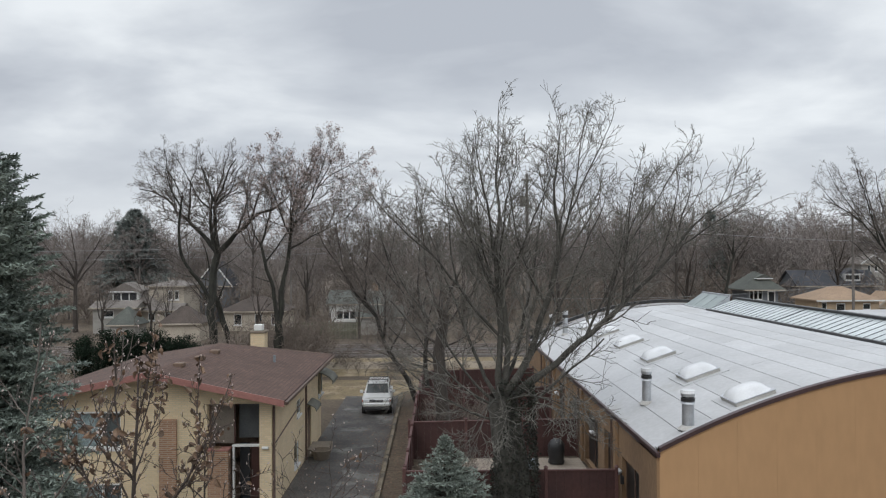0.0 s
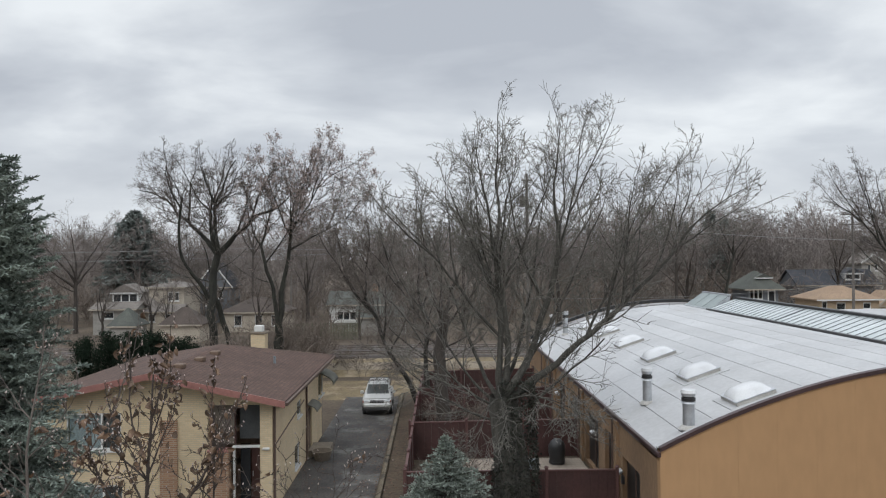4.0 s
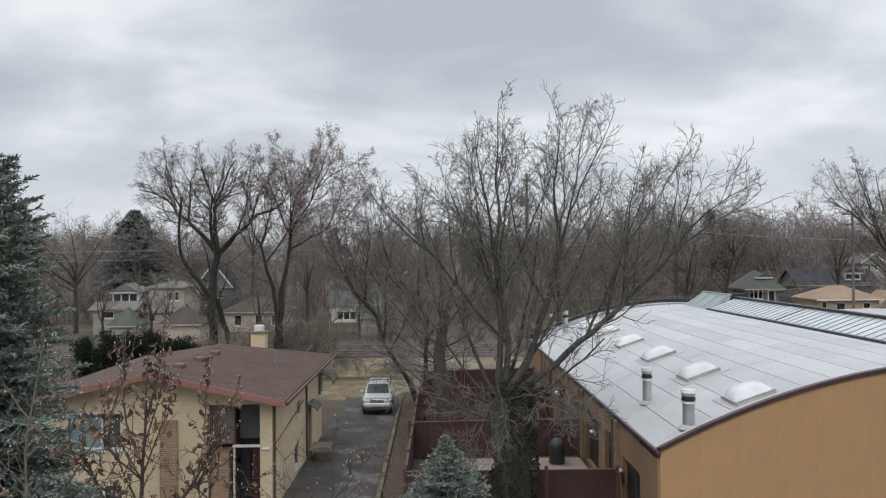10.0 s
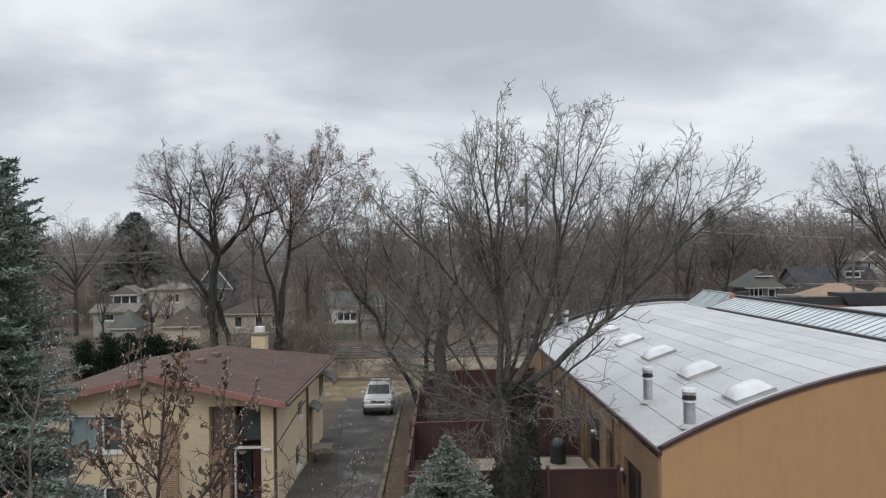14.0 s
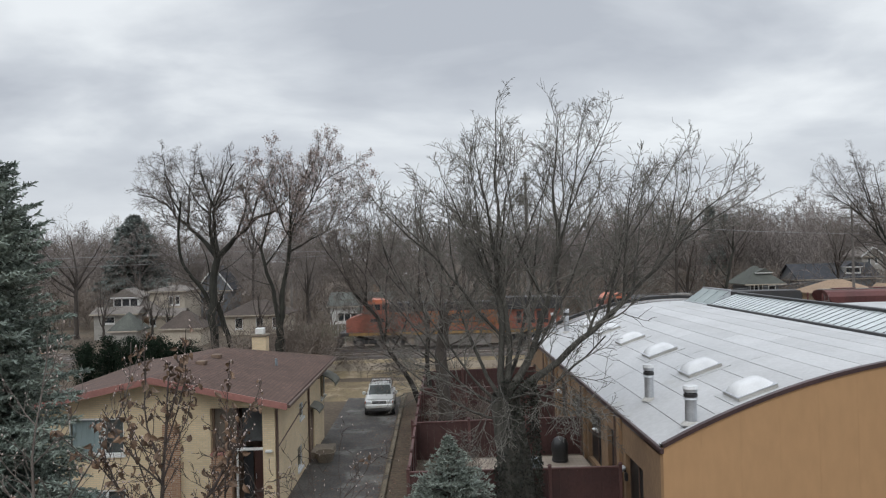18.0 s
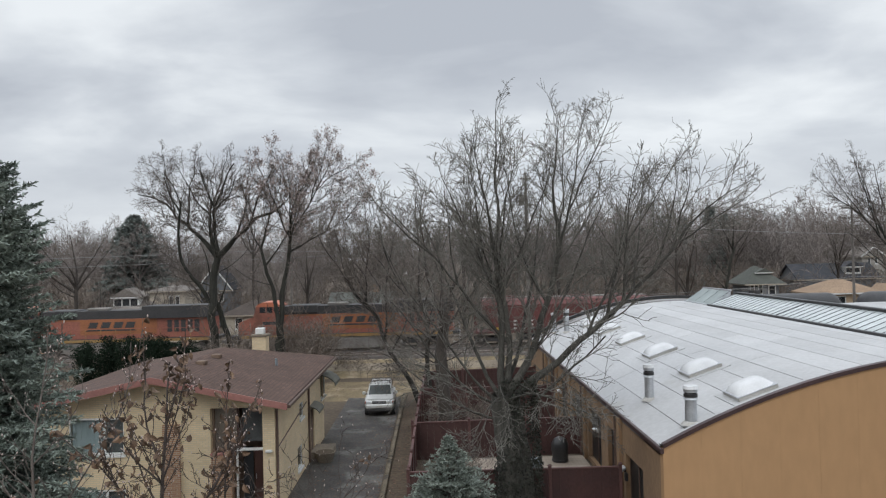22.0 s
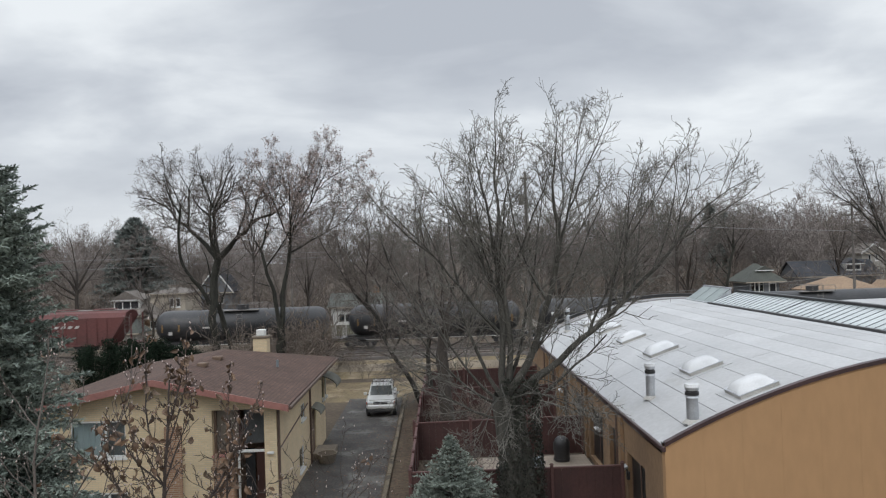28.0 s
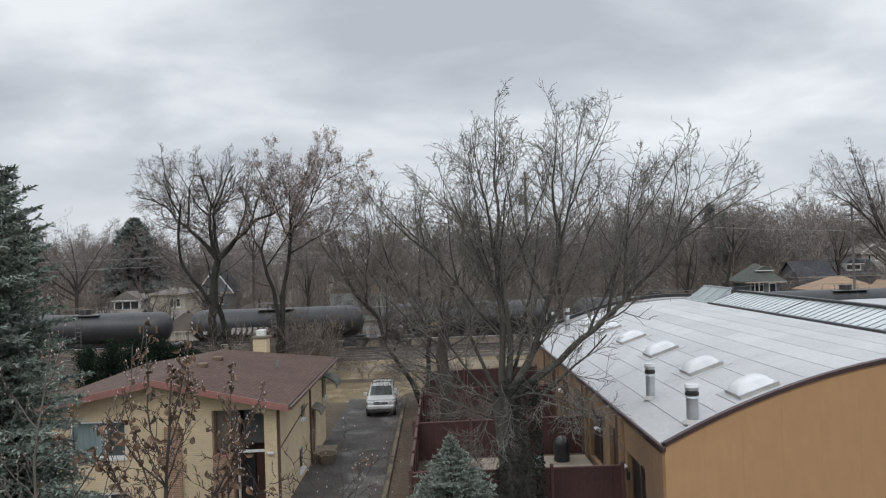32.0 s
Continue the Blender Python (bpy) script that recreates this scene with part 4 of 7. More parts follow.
def grow(seed, limbs, trunk_h, trunk_r, plan, lift=0.08, wig=0.16, lean=(0, 0), min_r=0.006, flat_from=9, bare=0.22, scaled=0, crook=0.03, taper=0.32):
    """A bare tree. limbs: (start height along the trunk, azimuth, elevation, length, radius, bare share, bend upwards); plan: for each further order (children, length ratio, angle, radius ratio).
    Returns thick wood, thin wood and the twig tips."""
    rng = np.random.default_rng(seed)
    thick, thin, tips = Tubes(), Tubes(), []
    n = 7
    trunk = np.array([(lean[0] * (i / n) ** 1.3 + rng.normal(0, crook), lean[1] * (i / n) ** 1.3 + rng.normal(0, crook), trunk_h * i / n) for i in range(n + 1)])
    tr = np.array([trunk_r * (1.35 if i == 0 else 1.0) * (1 - taper * i / n) for i in range(n + 1)])
    thick.tube(trunk, tr, 12 if flat_from > 5 else 5)
    todo = []
    for h, az, el, length, r, *more in limbs:
        k = min(n, h / trunk_h * n)
        i = int(min(n - 1, k))
        p = trunk[i] + (trunk[i + 1] - trunk[i]) * (k - i)
        todo.append((p, heading(az, el), length, r, 0, more[0] if more else bare, more[1] if len(more) > 1 else lift))
    while todo:
        p, d, length, r, order, free, up = todo.pop()
        last = order >= len(plan)
        segs = (9 if flat_from > 1 else 5) if order == 0 else (6 if order == 1 else (3 if not last else 2))
        pts, cur = [p], np.array(d)
        w = wig * (0.7 + 0.25 * order)
        dirs = [cur]
        for i in range(segs):
            cur = unit(cur + rng.normal(0, w, 3) + np.array((0, 0, up * (1.0 if order < 2 else 0.5))))
            p = p + cur * length / segs
            pts.append(p)
            dirs.append(cur)
        end = 0.25 if order else 0.10
        radii = r * (end + (1 - end) * (1 - np.linspace(0, 1, segs + 1)) ** (1.0 if order else 1.35))
        if order >= flat_from:
            thin.ribbon(pts[0], pts[-1], r, unit(cross3(dirs[0], rng.normal(0, 1, 3))))
        else:
            (thick if order == 0 or r > 0.07 else thin).tube(pts, radii, (8 if flat_from > 5 else 4 if flat_from > 1 else 3) if order == 0 else ((5 if flat_from > 5 else 3) if order == 1 else 3))
        if last:
            tips.append(pts[-1])
            continue
        cnt, ratio, angle, rr = plan[order]
        if order == 0 and scaled:
            cnt *= length * (1 - free) / scaled
        cnt = max(1, int(round(cnt * rng.uniform(0.75, 1.25))))
        for c in range(cnt):
            lo = free if order == 0 else 0.22
            t = lo + (1 - lo) * (c + rng.uniform(0, 1)) / cnt
            k = t * segs
            i = int(min(segs - 1, k))
            q = pts[i] + (pts[i + 1] - pts[i]) * (k - i)
            base = dirs[i + 1]
            side = unit(cross3(base, rng.normal(0, 1, 3)))
            an = math.radians(angle * rng.uniform(0.6, 1.3))
            cd = unit(base * math.cos(an) + side * math.sin(an))
            todo.append((q, cd, length * ratio * rng.uniform(0.7, 1.25) * (1.10 - 0.38 * t), max(min_r, min(r * rr * (1.1 - 0.55 * t), 0.62 * (radii[i] + (radii[i + 1] - radii[i]) * (k - i)))), order + 1, 0.2, lift))
    return thick, thin, np.array(tips)


def stem_wood(seed, stems, kids, plan, min_r=0.011, wig=0.10, lift=0.05, droop=0.0, kink=0.0):
    """The wood of a bare tree drawn limb by limb: limbs, twigs and the twigs' tips. stems: (parent, place along it, azimuth, elevation at the foot, elevation at the end, length, radius at the foot, share of it left at the end, bare share);
    an elevation past 90 leans back over. kids: (side branches per metre, length, share of the limb's rest added, angle); plan: (children, length ratio, angle) of each further order."""
    rng = np.random.default_rng(seed)
    thick, thin, tips = Tubes(), Tubes(), []
    made, todo = [], []
    for parent, place, az, el0, el1, length, r, end, free in stems:
        if parent < 0:
            p = np.array((place * math.cos(math.radians(az)), place * math.sin(math.radians(az)), -0.05))
        else:
            pp = made[parent][0]
            k = place * (len(pp) - 1)
            i = int(min(len(pp) - 2, k))
            p = pp[i] + (pp[i + 1] - pp[i]) * (k - i)
        segs = max(6, int(length / 0.5))
        pts, dirs, sway, az_ = [p], [heading(az, el0)], np.zeros(3), az
        for i in range(segs):
            sway = sway * 0.55 + rng.normal(0, wig, 3) + kink * (1 if (i // 2) % 2 else -1) * np.array((1, 0.4, 0))
            az_ += rng.normal(0, 4)
            d = unit(heading(az_, el0 + (el1 - el0) * (i + 0.5) / segs) + sway)
            p = p + d * length / segs
            pts.append(p)
            dirs.append(d)
        t = np.linspace(0, 1, segs + 1)
        radii = r * (1 - (1 - end) * t ** 0.65) * (1 + 0.05 * rng.normal(0, 1, segs + 1))
        if parent < 0:
            radii[0] *= 1.5
            radii[1] *= 1.15
        thick.tube(pts, radii, 12 if r > 0.3 else 8 if r > 0.1 else 6)
        made.append((pts, dirs, radii))
        n = int(round(kids[0] * length * (1 - free)))
        for c in range(n):
            u = free + (1 - free) * (c + rng.uniform(0, 1)) / n
            k = u * segs
            i = int(min(segs - 1, k))
            q = pts[i] + (pts[i + 1] - pts[i]) * (k - i)
            an = math.radians(kids[3] * rng.uniform(0.55, 1.35))
            d = unit(dirs[i + 1] * math.cos(an) + unit(cross3(dirs[i + 1], rng.normal(0, 1, 3))) * math.sin(an))
            ln = (kids[1] + kids[2] * length * (1 - u)) * rng.uniform(0.55, 1.3)
            todo.append((q, d, ln, max(min_r * 1.25, min(0.55 * radii[i], 0.016 * ln)), 1))
    while todo:
        p, d, length, r, order = todo.pop()
        last = order > len(plan)
        segs = 6 if order == 1 else 4 if order == 2 else 2
        pts, dirs, cur = [p], [d], np.array(d)
        up = np.array((0, 0, lift - droop * (order > 1)))
        for i in range(segs):
            cur = unit(cur + rng.normal(0, 0.07 + 0.035 * order, 3) + up)
            p = p + cur * length / segs
            pts.append(p)
            dirs.append(cur)
        radii = np.maximum(min_r * 0.8, r * np.linspace(1, 0.35, segs + 1))
        thin.tube(pts, radii, 5 if order == 1 else 3)
        if last:
            tips.append(pts[-1])
            continue
        cnt, ratio, angle = plan[order - 1]
        cnt = max(1, int(round(cnt * rng.uniform(0.7, 1.3))))
        for c in range(cnt):
            t = 0.15 + 0.85 * (c + rng.uniform(0, 1)) / cnt
            k = t * segs
            i = int(min(segs - 1, k))
            q = pts[i] + (pts[i + 1] - pts[i]) * (k - i)
            an = math.radians(angle * rng.uniform(0.6, 1.3))
            cd = unit(dirs[i + 1] * math.cos(an) + unit(cross3(dirs[i + 1], rng.normal(0, 1, 3))) * math.sin(an))
            todo.append((q, cd, length * ratio * rng.uniform(0.7, 1.3) * (1.1 - 0.4 * t), max(min_r, r * 0.6), order + 1))
    return thick, thin, np.array(tips)


def stem_tree(name, label, at, seed, stems, kids, plan, wood="bark", twigs="twig", leaf=None, **kw):
    thick, thin, tips = stem_wood(seed, stems, kids, plan, **kw)
    t = thing(name, label, "tree", at)
    me = thick.mesh("trunk", M[wood])
    me.shade_smooth()
    share("trunk", me, t, Matrix())
    share("crown", thin.mesh("crown", M[twigs]), t, Matrix())
    if leaf:
        mat, size, count, spread, keep = leaf
        rng = np.random.default_rng(seed + 1)
        pick = tips[rng.uniform(0, 1, len(tips)) < keep(tips)]
        lt = Tubes()
        lt.quads(leafs(rng, pick, size, count, spread))
        share("leaves", lt.mesh("leaves", M[mat]), t, Matrix())
    return t


# many-stemmed bare tree in the fenced yard
yard_tree = stem_tree("yard_tree", "tall many-stemmed bare tree with dark furrowed trunk in the yard", (2.50, 25.9, 0), 162, [
    (-1, 0.0, 90, 88, 90, 4.7, 0.58, 0.66, 1.0),
    (0, 0.86, 182, 102, 86, 4.9, 0.145, 0.6, 0.2), (1, 0.50, 184, 46, 54, 6.9, 0.075, 0.15, 0.12), (1, 0.98, 182, 82, 74, 5.4, 0.085, 0.1, 0.0), (1, 0.8, 195, 56, 72, 5.4, 0.06, 0.12, 0.05), (2, 0.4, 170, 78, 88, 4.2, 0.045, 0.15, 0.05), (2, 0.6, 190, 40, 70, 4.2, 0.04, 0.15, 0.05), (1, 0.65, 150, 66, 84, 6.4, 0.06, 0.12, 0.05),
    (0, 0.92, 5, 80, 92, 4.8, 0.15, 0.6, 0.2), (8, 0.98, 4, 92, 84, 6.2, 0.085, 0.1, 0.0), (8, 0.78, 8, 58, 82, 5.8, 0.065, 0.12, 0.05), (8, 0.9, 280, 66, 82, 5.0, 0.05, 0.12, 0.05), (8, 0.7, 120, 66, 84, 6.0, 0.055, 0.12, 0.05),
    (0, 0.95, 0, 48, 88, 6.9, 0.17, 0.45, 0.25), (13, 0.97, 352, 92, 82, 4.0, 0.075, 0.1, 0.0), (13, 0.68, 5, 68, 84, 6.2, 0.075, 0.1, 0.05), (13, 0.56, 172, 62, 82, 5.8, 0.065, 0.12, 0.05), (13, 0.8, 60, 64, 80, 5.6, 0.055, 0.12, 0.05), (15, 0.4, 352, 58, 80, 4.2, 0.045, 0.15, 0.05),
    (0, 0.90, 358, 42, 44, 9.4, 0.18, 0.22, 0.36), (19, 0.52, 4, 76, 66, 5.6, 0.07, 0.1, 0.05), (19, 0.76, 352, 62, 80, 4.2, 0.055, 0.12, 0.05), (19, 0.95, 5, 46, 30, 3.2, 0.045, 0.2, 0.0), (19, 0.66, 60, 56, 70, 4.6, 0.05, 0.12, 0.05), (20, 0.45, 0, 50, 64, 4.6, 0.045, 0.15, 0.05), (19, 0.6, 340, 84, 76, 5.0, 0.055, 0.12, 0.05),
    (0, 0.84, 350, 24, 58, 4.6, 0.08, 0.3, 0.2), (0, 0.80, 186, 8, 44, 4.4, 0.065, 0.25, 0.2), (0, 0.88, 200, 34, 60, 5.6, 0.065, 0.2, 0.15), (0, 0.9, 165, 46, 64, 7.4, 0.07, 0.15, 0.2),
    (0, 0.95, 302, 26, -40, 4.0, 0.045, 0.25, 0.35), (0, 0.93, 268, 20, -50, 3.2, 0.035, 0.25, 0.35), (0, 0.95, 325, 28, -30, 3.6, 0.04, 0.25, 0.35), (13, 0.10, 285, 10, -62, 3.4, 0.030, 0.3, 0.45), (13, 0.18, 320, 16, -56, 3.2, 0.028, 0.3, 0.45), (8, 0.15, 262, 12, -64, 3.2, 0.028, 0.3, 0.45), (1, 0.12, 235, 8, -58, 3.0, 0.028, 0.3, 0.45), (19, 0.16, 300, 10, -60, 3.2, 0.028, 0.3, 0.45), (-1, 0.62, 12, 91, 104, 4.6, 0.40, 0.6, 1.0),
    (0, 0.95, 50, 60, 80, 9.0, 0.10, 0.12, 0.25), (0, 0.95, 20, 52, 66, 8.6, 0.09, 0.12, 0.25), (0, 0.95, 135, 52, 70, 8.6, 0.09, 0.12, 0.25), (19, 0.42, 8, 60, 84, 5.6, 0.06, 0.12, 0.05), (19, 0.86, 30, 66, 78, 4.0, 0.045, 0.12, 0.0), (19, 0.9, 340, 30, 44, 3.4, 0.04, 0.15, 0.0)],
    (2.35, 0.9, 0.28, 47), [(6, 0.52, 45), (3, 0.58, 42)], "bark_yard", "twig_green", min_r=0.0085, wig=0.065, lift=0.05, droop=0.01, kink=0.03)
rng = np.random.default_rng(166)
ivy_z, ivy_a = rng.uniform(0.1, 5.2, 5200), rng.uniform(0, 2 * np.pi, 5200)
ivy_r = (0.70 - 0.05 * ivy_z) * rng.uniform(0.92, 1.12, 5200)
ivy = Tubes()
ivy.quads(leafs(rng, np.stack((0.24 + 1.25 * ivy_r * np.cos(ivy_a) + 0.03 * ivy_z, ivy_r * np.sin(ivy_a), ivy_z), 1), 0.075, 1, 0.03, 1.2))
tagged(share("ivy", ivy.mesh("ivy", M["ivy"]), yard_tree, Matrix()), "dark ivy clinging to the trunk")
# smaller leaning trees behind it, by the kerb
stem_tree("leaning_tree", "slim leaning bare tree beside the driveway kerb", (-0.9, 46.5, 0), 23, [
    (-1, 0.0, 180, 62, 56, 8.2, 0.20, 0.55, 0.4), (0, 0.98, 170, 96, 88, 6.8, 0.09, 0.1, 0.0), (0, 0.8, 180, 50, 72, 6.4, 0.075, 0.12, 0.05), (0, 0.62, 10, 84, 76, 8.6, 0.09, 0.1, 0.05), (0, 0.5, 0, 66, 80, 8.0, 0.08, 0.12, 0.05),
    (-1, 0.5, 0, 90, 104, 7.5, 0.19, 0.55, 0.35), (5, 0.98, 150, 84, 94, 7.0, 0.10, 0.1, 0.0), (5, 0.7, 178, 56, 74, 8.0, 0.085, 0.12, 0.05), (5, 0.6, 0, 50, 76, 7.4, 0.08, 0.12, 0.05), (5, 0.5, 285, 50, 70, 6.0, 0.06, 0.12, 0.05), (5, 0.85, 40, 64, 80, 7.0, 0.07, 0.12, 0.05), (5, 0.45, 170, 30, 56, 6.0, 0.06, 0.12, 0.1), (0, 0.9, 186, 34, 62, 5.6, 0.06, 0.12, 0.05), (1, 0.25, 184, 46, 66, 4.6, 0.05, 0.12, 0.05), (1, 0.2, 0, 52, 72, 5.0, 0.05, 0.12, 0.05), (3, 0.3, 176, 60, 78, 6.0, 0.05, 0.12, 0.05), (7, 0.35, 182, 44, 64, 5.0, 0.05, 0.12, 0.05), (0, 0.95, 160, 72, 86, 7.0, 0.07, 0.12, 0.05), (2, 0.5, 176, 70, 84, 5.2, 0.05, 0.12, 0.05), (2, 0.7, 190, 50, 70, 4.6, 0.045, 0.12, 0.05), (7, 0.6, 170, 66, 80, 4.6, 0.045, 0.12, 0.05), (5, 0.30, 200, 22, -26, 3.4, 0.035, 0.2, 0.1), (5, 0.36, 178, 18, -14, 3.2, 0.035, 0.2, 0.1), (0, 0.3, 250, 30, -10, 2.8, 0.03, 0.2, 0.1)],
    (3.4, 0.9, 0.28, 48), [(6, 0.50, 46), (3, 0.55, 44)], "bark_green", "twig", min_r=0.0092, lift=0.03)
stem_tree("stout_tree", "stout bare tree with a thick furrowed trunk in the back yard", (0.30, 38.6, 0), 27, [
    (-1, 0.0, 180, 88, 96, 6.6, 0.44, 0.62, 1.0), (0, 0.98, 178, 74, 86, 6.0, 0.13, 0.12, 0.15), (0, 0.95, 150, 66, 80, 6.2, 0.12, 0.12, 0.15), (0, 0.98, 10, 68, 82, 6.0, 0.12, 0.12, 0.15), (0, 0.85, 350, 46, 64, 5.4, 0.09, 0.12, 0.15),
    (0, 0.75, 186, 40, 60, 5.4, 0.09, 0.12, 0.15), (0, 0.8, 270, 50, 66, 4.4, 0.08, 0.12, 0.15), (0, 0.7, 0, 34, 52, 4.6, 0.07, 0.12, 0.15), (0, 0.9, 90, 60, 74, 5.6, 0.08, 0.12, 0.15), (0, 0.6, 200, 16, 30, 2.8, 0.045, 0.2, 0.1), (0, 0.62, 330, 20, 34, 2.8, 0.045, 0.2, 0.1)],
    (2.8, 0.8, 0.28, 52), [(6, 0.48, 50), (3, 0.52, 46)], "bark", "twig", min_r=0.0088, lift=0.03)
# tall bare tree behind the house
stem_tree("elm_tree", "tall bare tree with arching limbs behind the house", (-16.3, 57.0, 0.1), 228, [
    (-1, 0.0, 180, 66, 100, 10.6, 0.37, 0.74, 1.0),
    (0, 0.62, 180, 54, 102, 8.8, 0.17, 0.45, 0.3), (0, 0.97, 180, 60, 16, 9.8, 0.23, 0.16, 0.24), (0, 0.97, 176, 84, 66, 7.4, 0.19, 0.2, 0.2), (0, 0.99, 2, 80, 68, 7.8, 0.19, 0.2, 0.2), (0, 0.98, 0, 38, 34, 7.2, 0.25, 0.32, 0.25),
    (1, 0.97, 182, 70, 34, 4.6, 0.06, 0.15, 0.0), (1, 0.9, 160, 60, 88, 5.6, 0.085, 0.15, 0.05), (2, 0.42, 172, 86, 96, 5.8, 0.11, 0.15, 0.05), (2, 0.6, 184, 70, 84, 4.8, 0.085, 0.15, 0.05), (2, 0.8, 180, 50, 70, 3.0, 0.05, 0.15, 0.0),
    (3, 0.5, 178, 50, 74, 5.2, 0.085, 0.15, 0.05), (3, 0.55, 20, 66, 84, 5.2, 0.085, 0.15, 0.05), (4, 0.45, 0, 50, 70, 5.2, 0.085, 0.15, 0.05), (4, 0.5, 160, 74, 86, 5.2, 0.085, 0.15, 0.05),
    (5, 0.55, 4, 76, 62, 5.8, 0.10, 0.15, 0.05), (5, 0.85, 0, 70, 84, 4.6, 0.06, 0.15, 0.0), (5, 0.98, 0, 30, 52, 3.4, 0.05, 0.15, 0.0), (5, 0.3, 350, 70, 86, 6.4, 0.10, 0.15, 0.1),
    (0, 0.96, 110, 62, 74, 8.0, 0.12, 0.12, 0.2), (0, 0.96, 270, 58, 72, 7.2, 0.11, 0.12, 0.2), (0, 0.75, 178, 24, 30, 5.0, 0.05, 0.2, 0.2), (0, 0.8, 4, 34, 50, 4.4, 0.05, 0.2, 0.15)],
    (2.5, 0.85, 0.30, 52), [(7, 0.50, 46), (4, 0.6, 40)], "bark_dark", "twig_dark", min_r=0.0076, wig=0.15, lift=0.02, kink=0.05)
stem_tree("vine_clad_tree", "dark leaning tree trunk with thin broken limbs", (-15.9, 60.0, 0.4), 229, [
    (-1, 0.0, 180, 64, 70, 6.4, 0.27, 0.7, 0.8), (0, 0.98, 180, 84, 66, 5.0, 0.14, 0.15, 0.2), (0, 0.9, 0, 70, 84, 4.4, 0.08, 0.15, 0.2), (0, 0.8, 184, 40, 56, 3.6, 0.06, 0.15, 0.1)],
    (2.4, 0.7, 0.28, 46), [(6, 0.44, 44), (4, 0.5, 42)], "bark_dark", "twig", min_r=0.0098, lift=0.02)
# twin-stemmed tree with dried red-brown leaves
stem_tree("maple_tree", "twin-stemmed tree with dried red-brown leaves on its twigs", (-11.6, 56.5, 0.1), 208, [
    (-1, 0.0, 180, 88, 90, 3.6, 0.46, 0.8, 1.0),
    (0, 0.85, 180, 98, 62, 7.8, 0.21, 0.5, 0.65), (1, 0.98, 0, 70, 96, 5.8, 0.10, 0.12, 0.05), (1, 0.95, 178, 70, 84, 5.4, 0.08, 0.12, 0.05), (1, 0.6, 182, 22, 38, 3.4, 0.045, 0.2, 0.2), (1, 0.8, 10, 54, 70, 6.0, 0.08, 0.12, 0.1),
    (0, 0.96, 2, 86, 77, 9.2, 0.25, 0.45, 0.55), (6, 0.98, 0, 82, 72, 6.0, 0.11, 0.1, 0.0), (6, 0.74, 0, 32, 40, 7.2, 0.10, 0.12, 0.15), (6, 0.9, 4, 52, 60, 7.0, 0.10, 0.12, 0.1), (6, 0.85, 172, 62, 76, 6.8, 0.09, 0.12, 0.1), (6, 0.82, 80, 60, 74, 7.2, 0.09, 0.12, 0.1), (6, 0.82, 275, 54, 68, 6.6, 0.09, 0.12, 0.1),
    (8, 0.45, 0, 62, 74, 5.6, 0.06, 0.12, 0.05), (8, 0.7, 355, 50, 62, 4.2, 0.05, 0.12, 0.0), (9, 0.4, 10, 74, 80, 5.2, 0.06, 0.12, 0.05), (9, 0.55, 350, 36, 48, 4.6, 0.05, 0.12, 0.05), (7, 0.3, 176, 60, 76, 5.0, 0.06, 0.12, 0.05), (7, 0.35, 2, 56, 68, 5.0, 0.06, 0.12, 0.05)],
    (2.3, 0.8, 0.28, 46), [(6, 0.50, 42), (4, 0.55, 38)], "bark_dark", "twig_dark", leaf=("bud_leaf", 0.070, 6, 0.13, lambda t: np.where(t[:, 2] > 10.8, 0.55, 0.03)), min_r=0.0080, wig=0.10, lift=0.04, kink=0.02)
# big bare tree at the far side of the hall
stem_tree("ash_tree", "large bare tree with long slanting limbs beyond the hall", (38.9, 60.5, 0.3), 47, [
    (-1, 0.0, 180, 88, 96, 7.4, 0.36, 0.7, 1.0),
    (0, 0.98, 180, 56, 24, 9.8, 0.14, 0.15, 0.2), (0, 0.98, 178, 62, 76, 9.8, 0.15, 0.1, 0.2), (0, 0.99, 120, 70, 80, 9.6, 0.14, 0.1, 0.2), (0, 0.98, 5, 62, 70, 10.0, 0.14, 0.12, 0.2), (0, 0.9, 184, 34, 22, 7.0, 0.08, 0.2, 0.15), (0, 0.96, 260, 62, 76, 10.0, 0.12, 0.12, 0.2),
    (1, 0.4, 182, 76, 64, 7.4, 0.08, 0.12, 0.05), (1, 0.62, 176, 56, 66, 6.0, 0.065, 0.12, 0.05), (1, 0.8, 180, 40, 54, 4.2, 0.05, 0.15, 0.0), (2, 0.35, 178, 46, 62, 7.6, 0.07, 0.12, 0.05), (2, 0.5, 182, 60, 74, 6.0, 0.06, 0.12, 0.05), (0, 0.9, 0, 36, 44, 7.0, 0.11, 0.15, 0.2)],
    (2.5, 0.8, 0.28, 50), [(6, 0.48, 48), (3, 0.5, 44)], "bark_dark", "twig_dark", min_r=0.0092, lift=0.03)


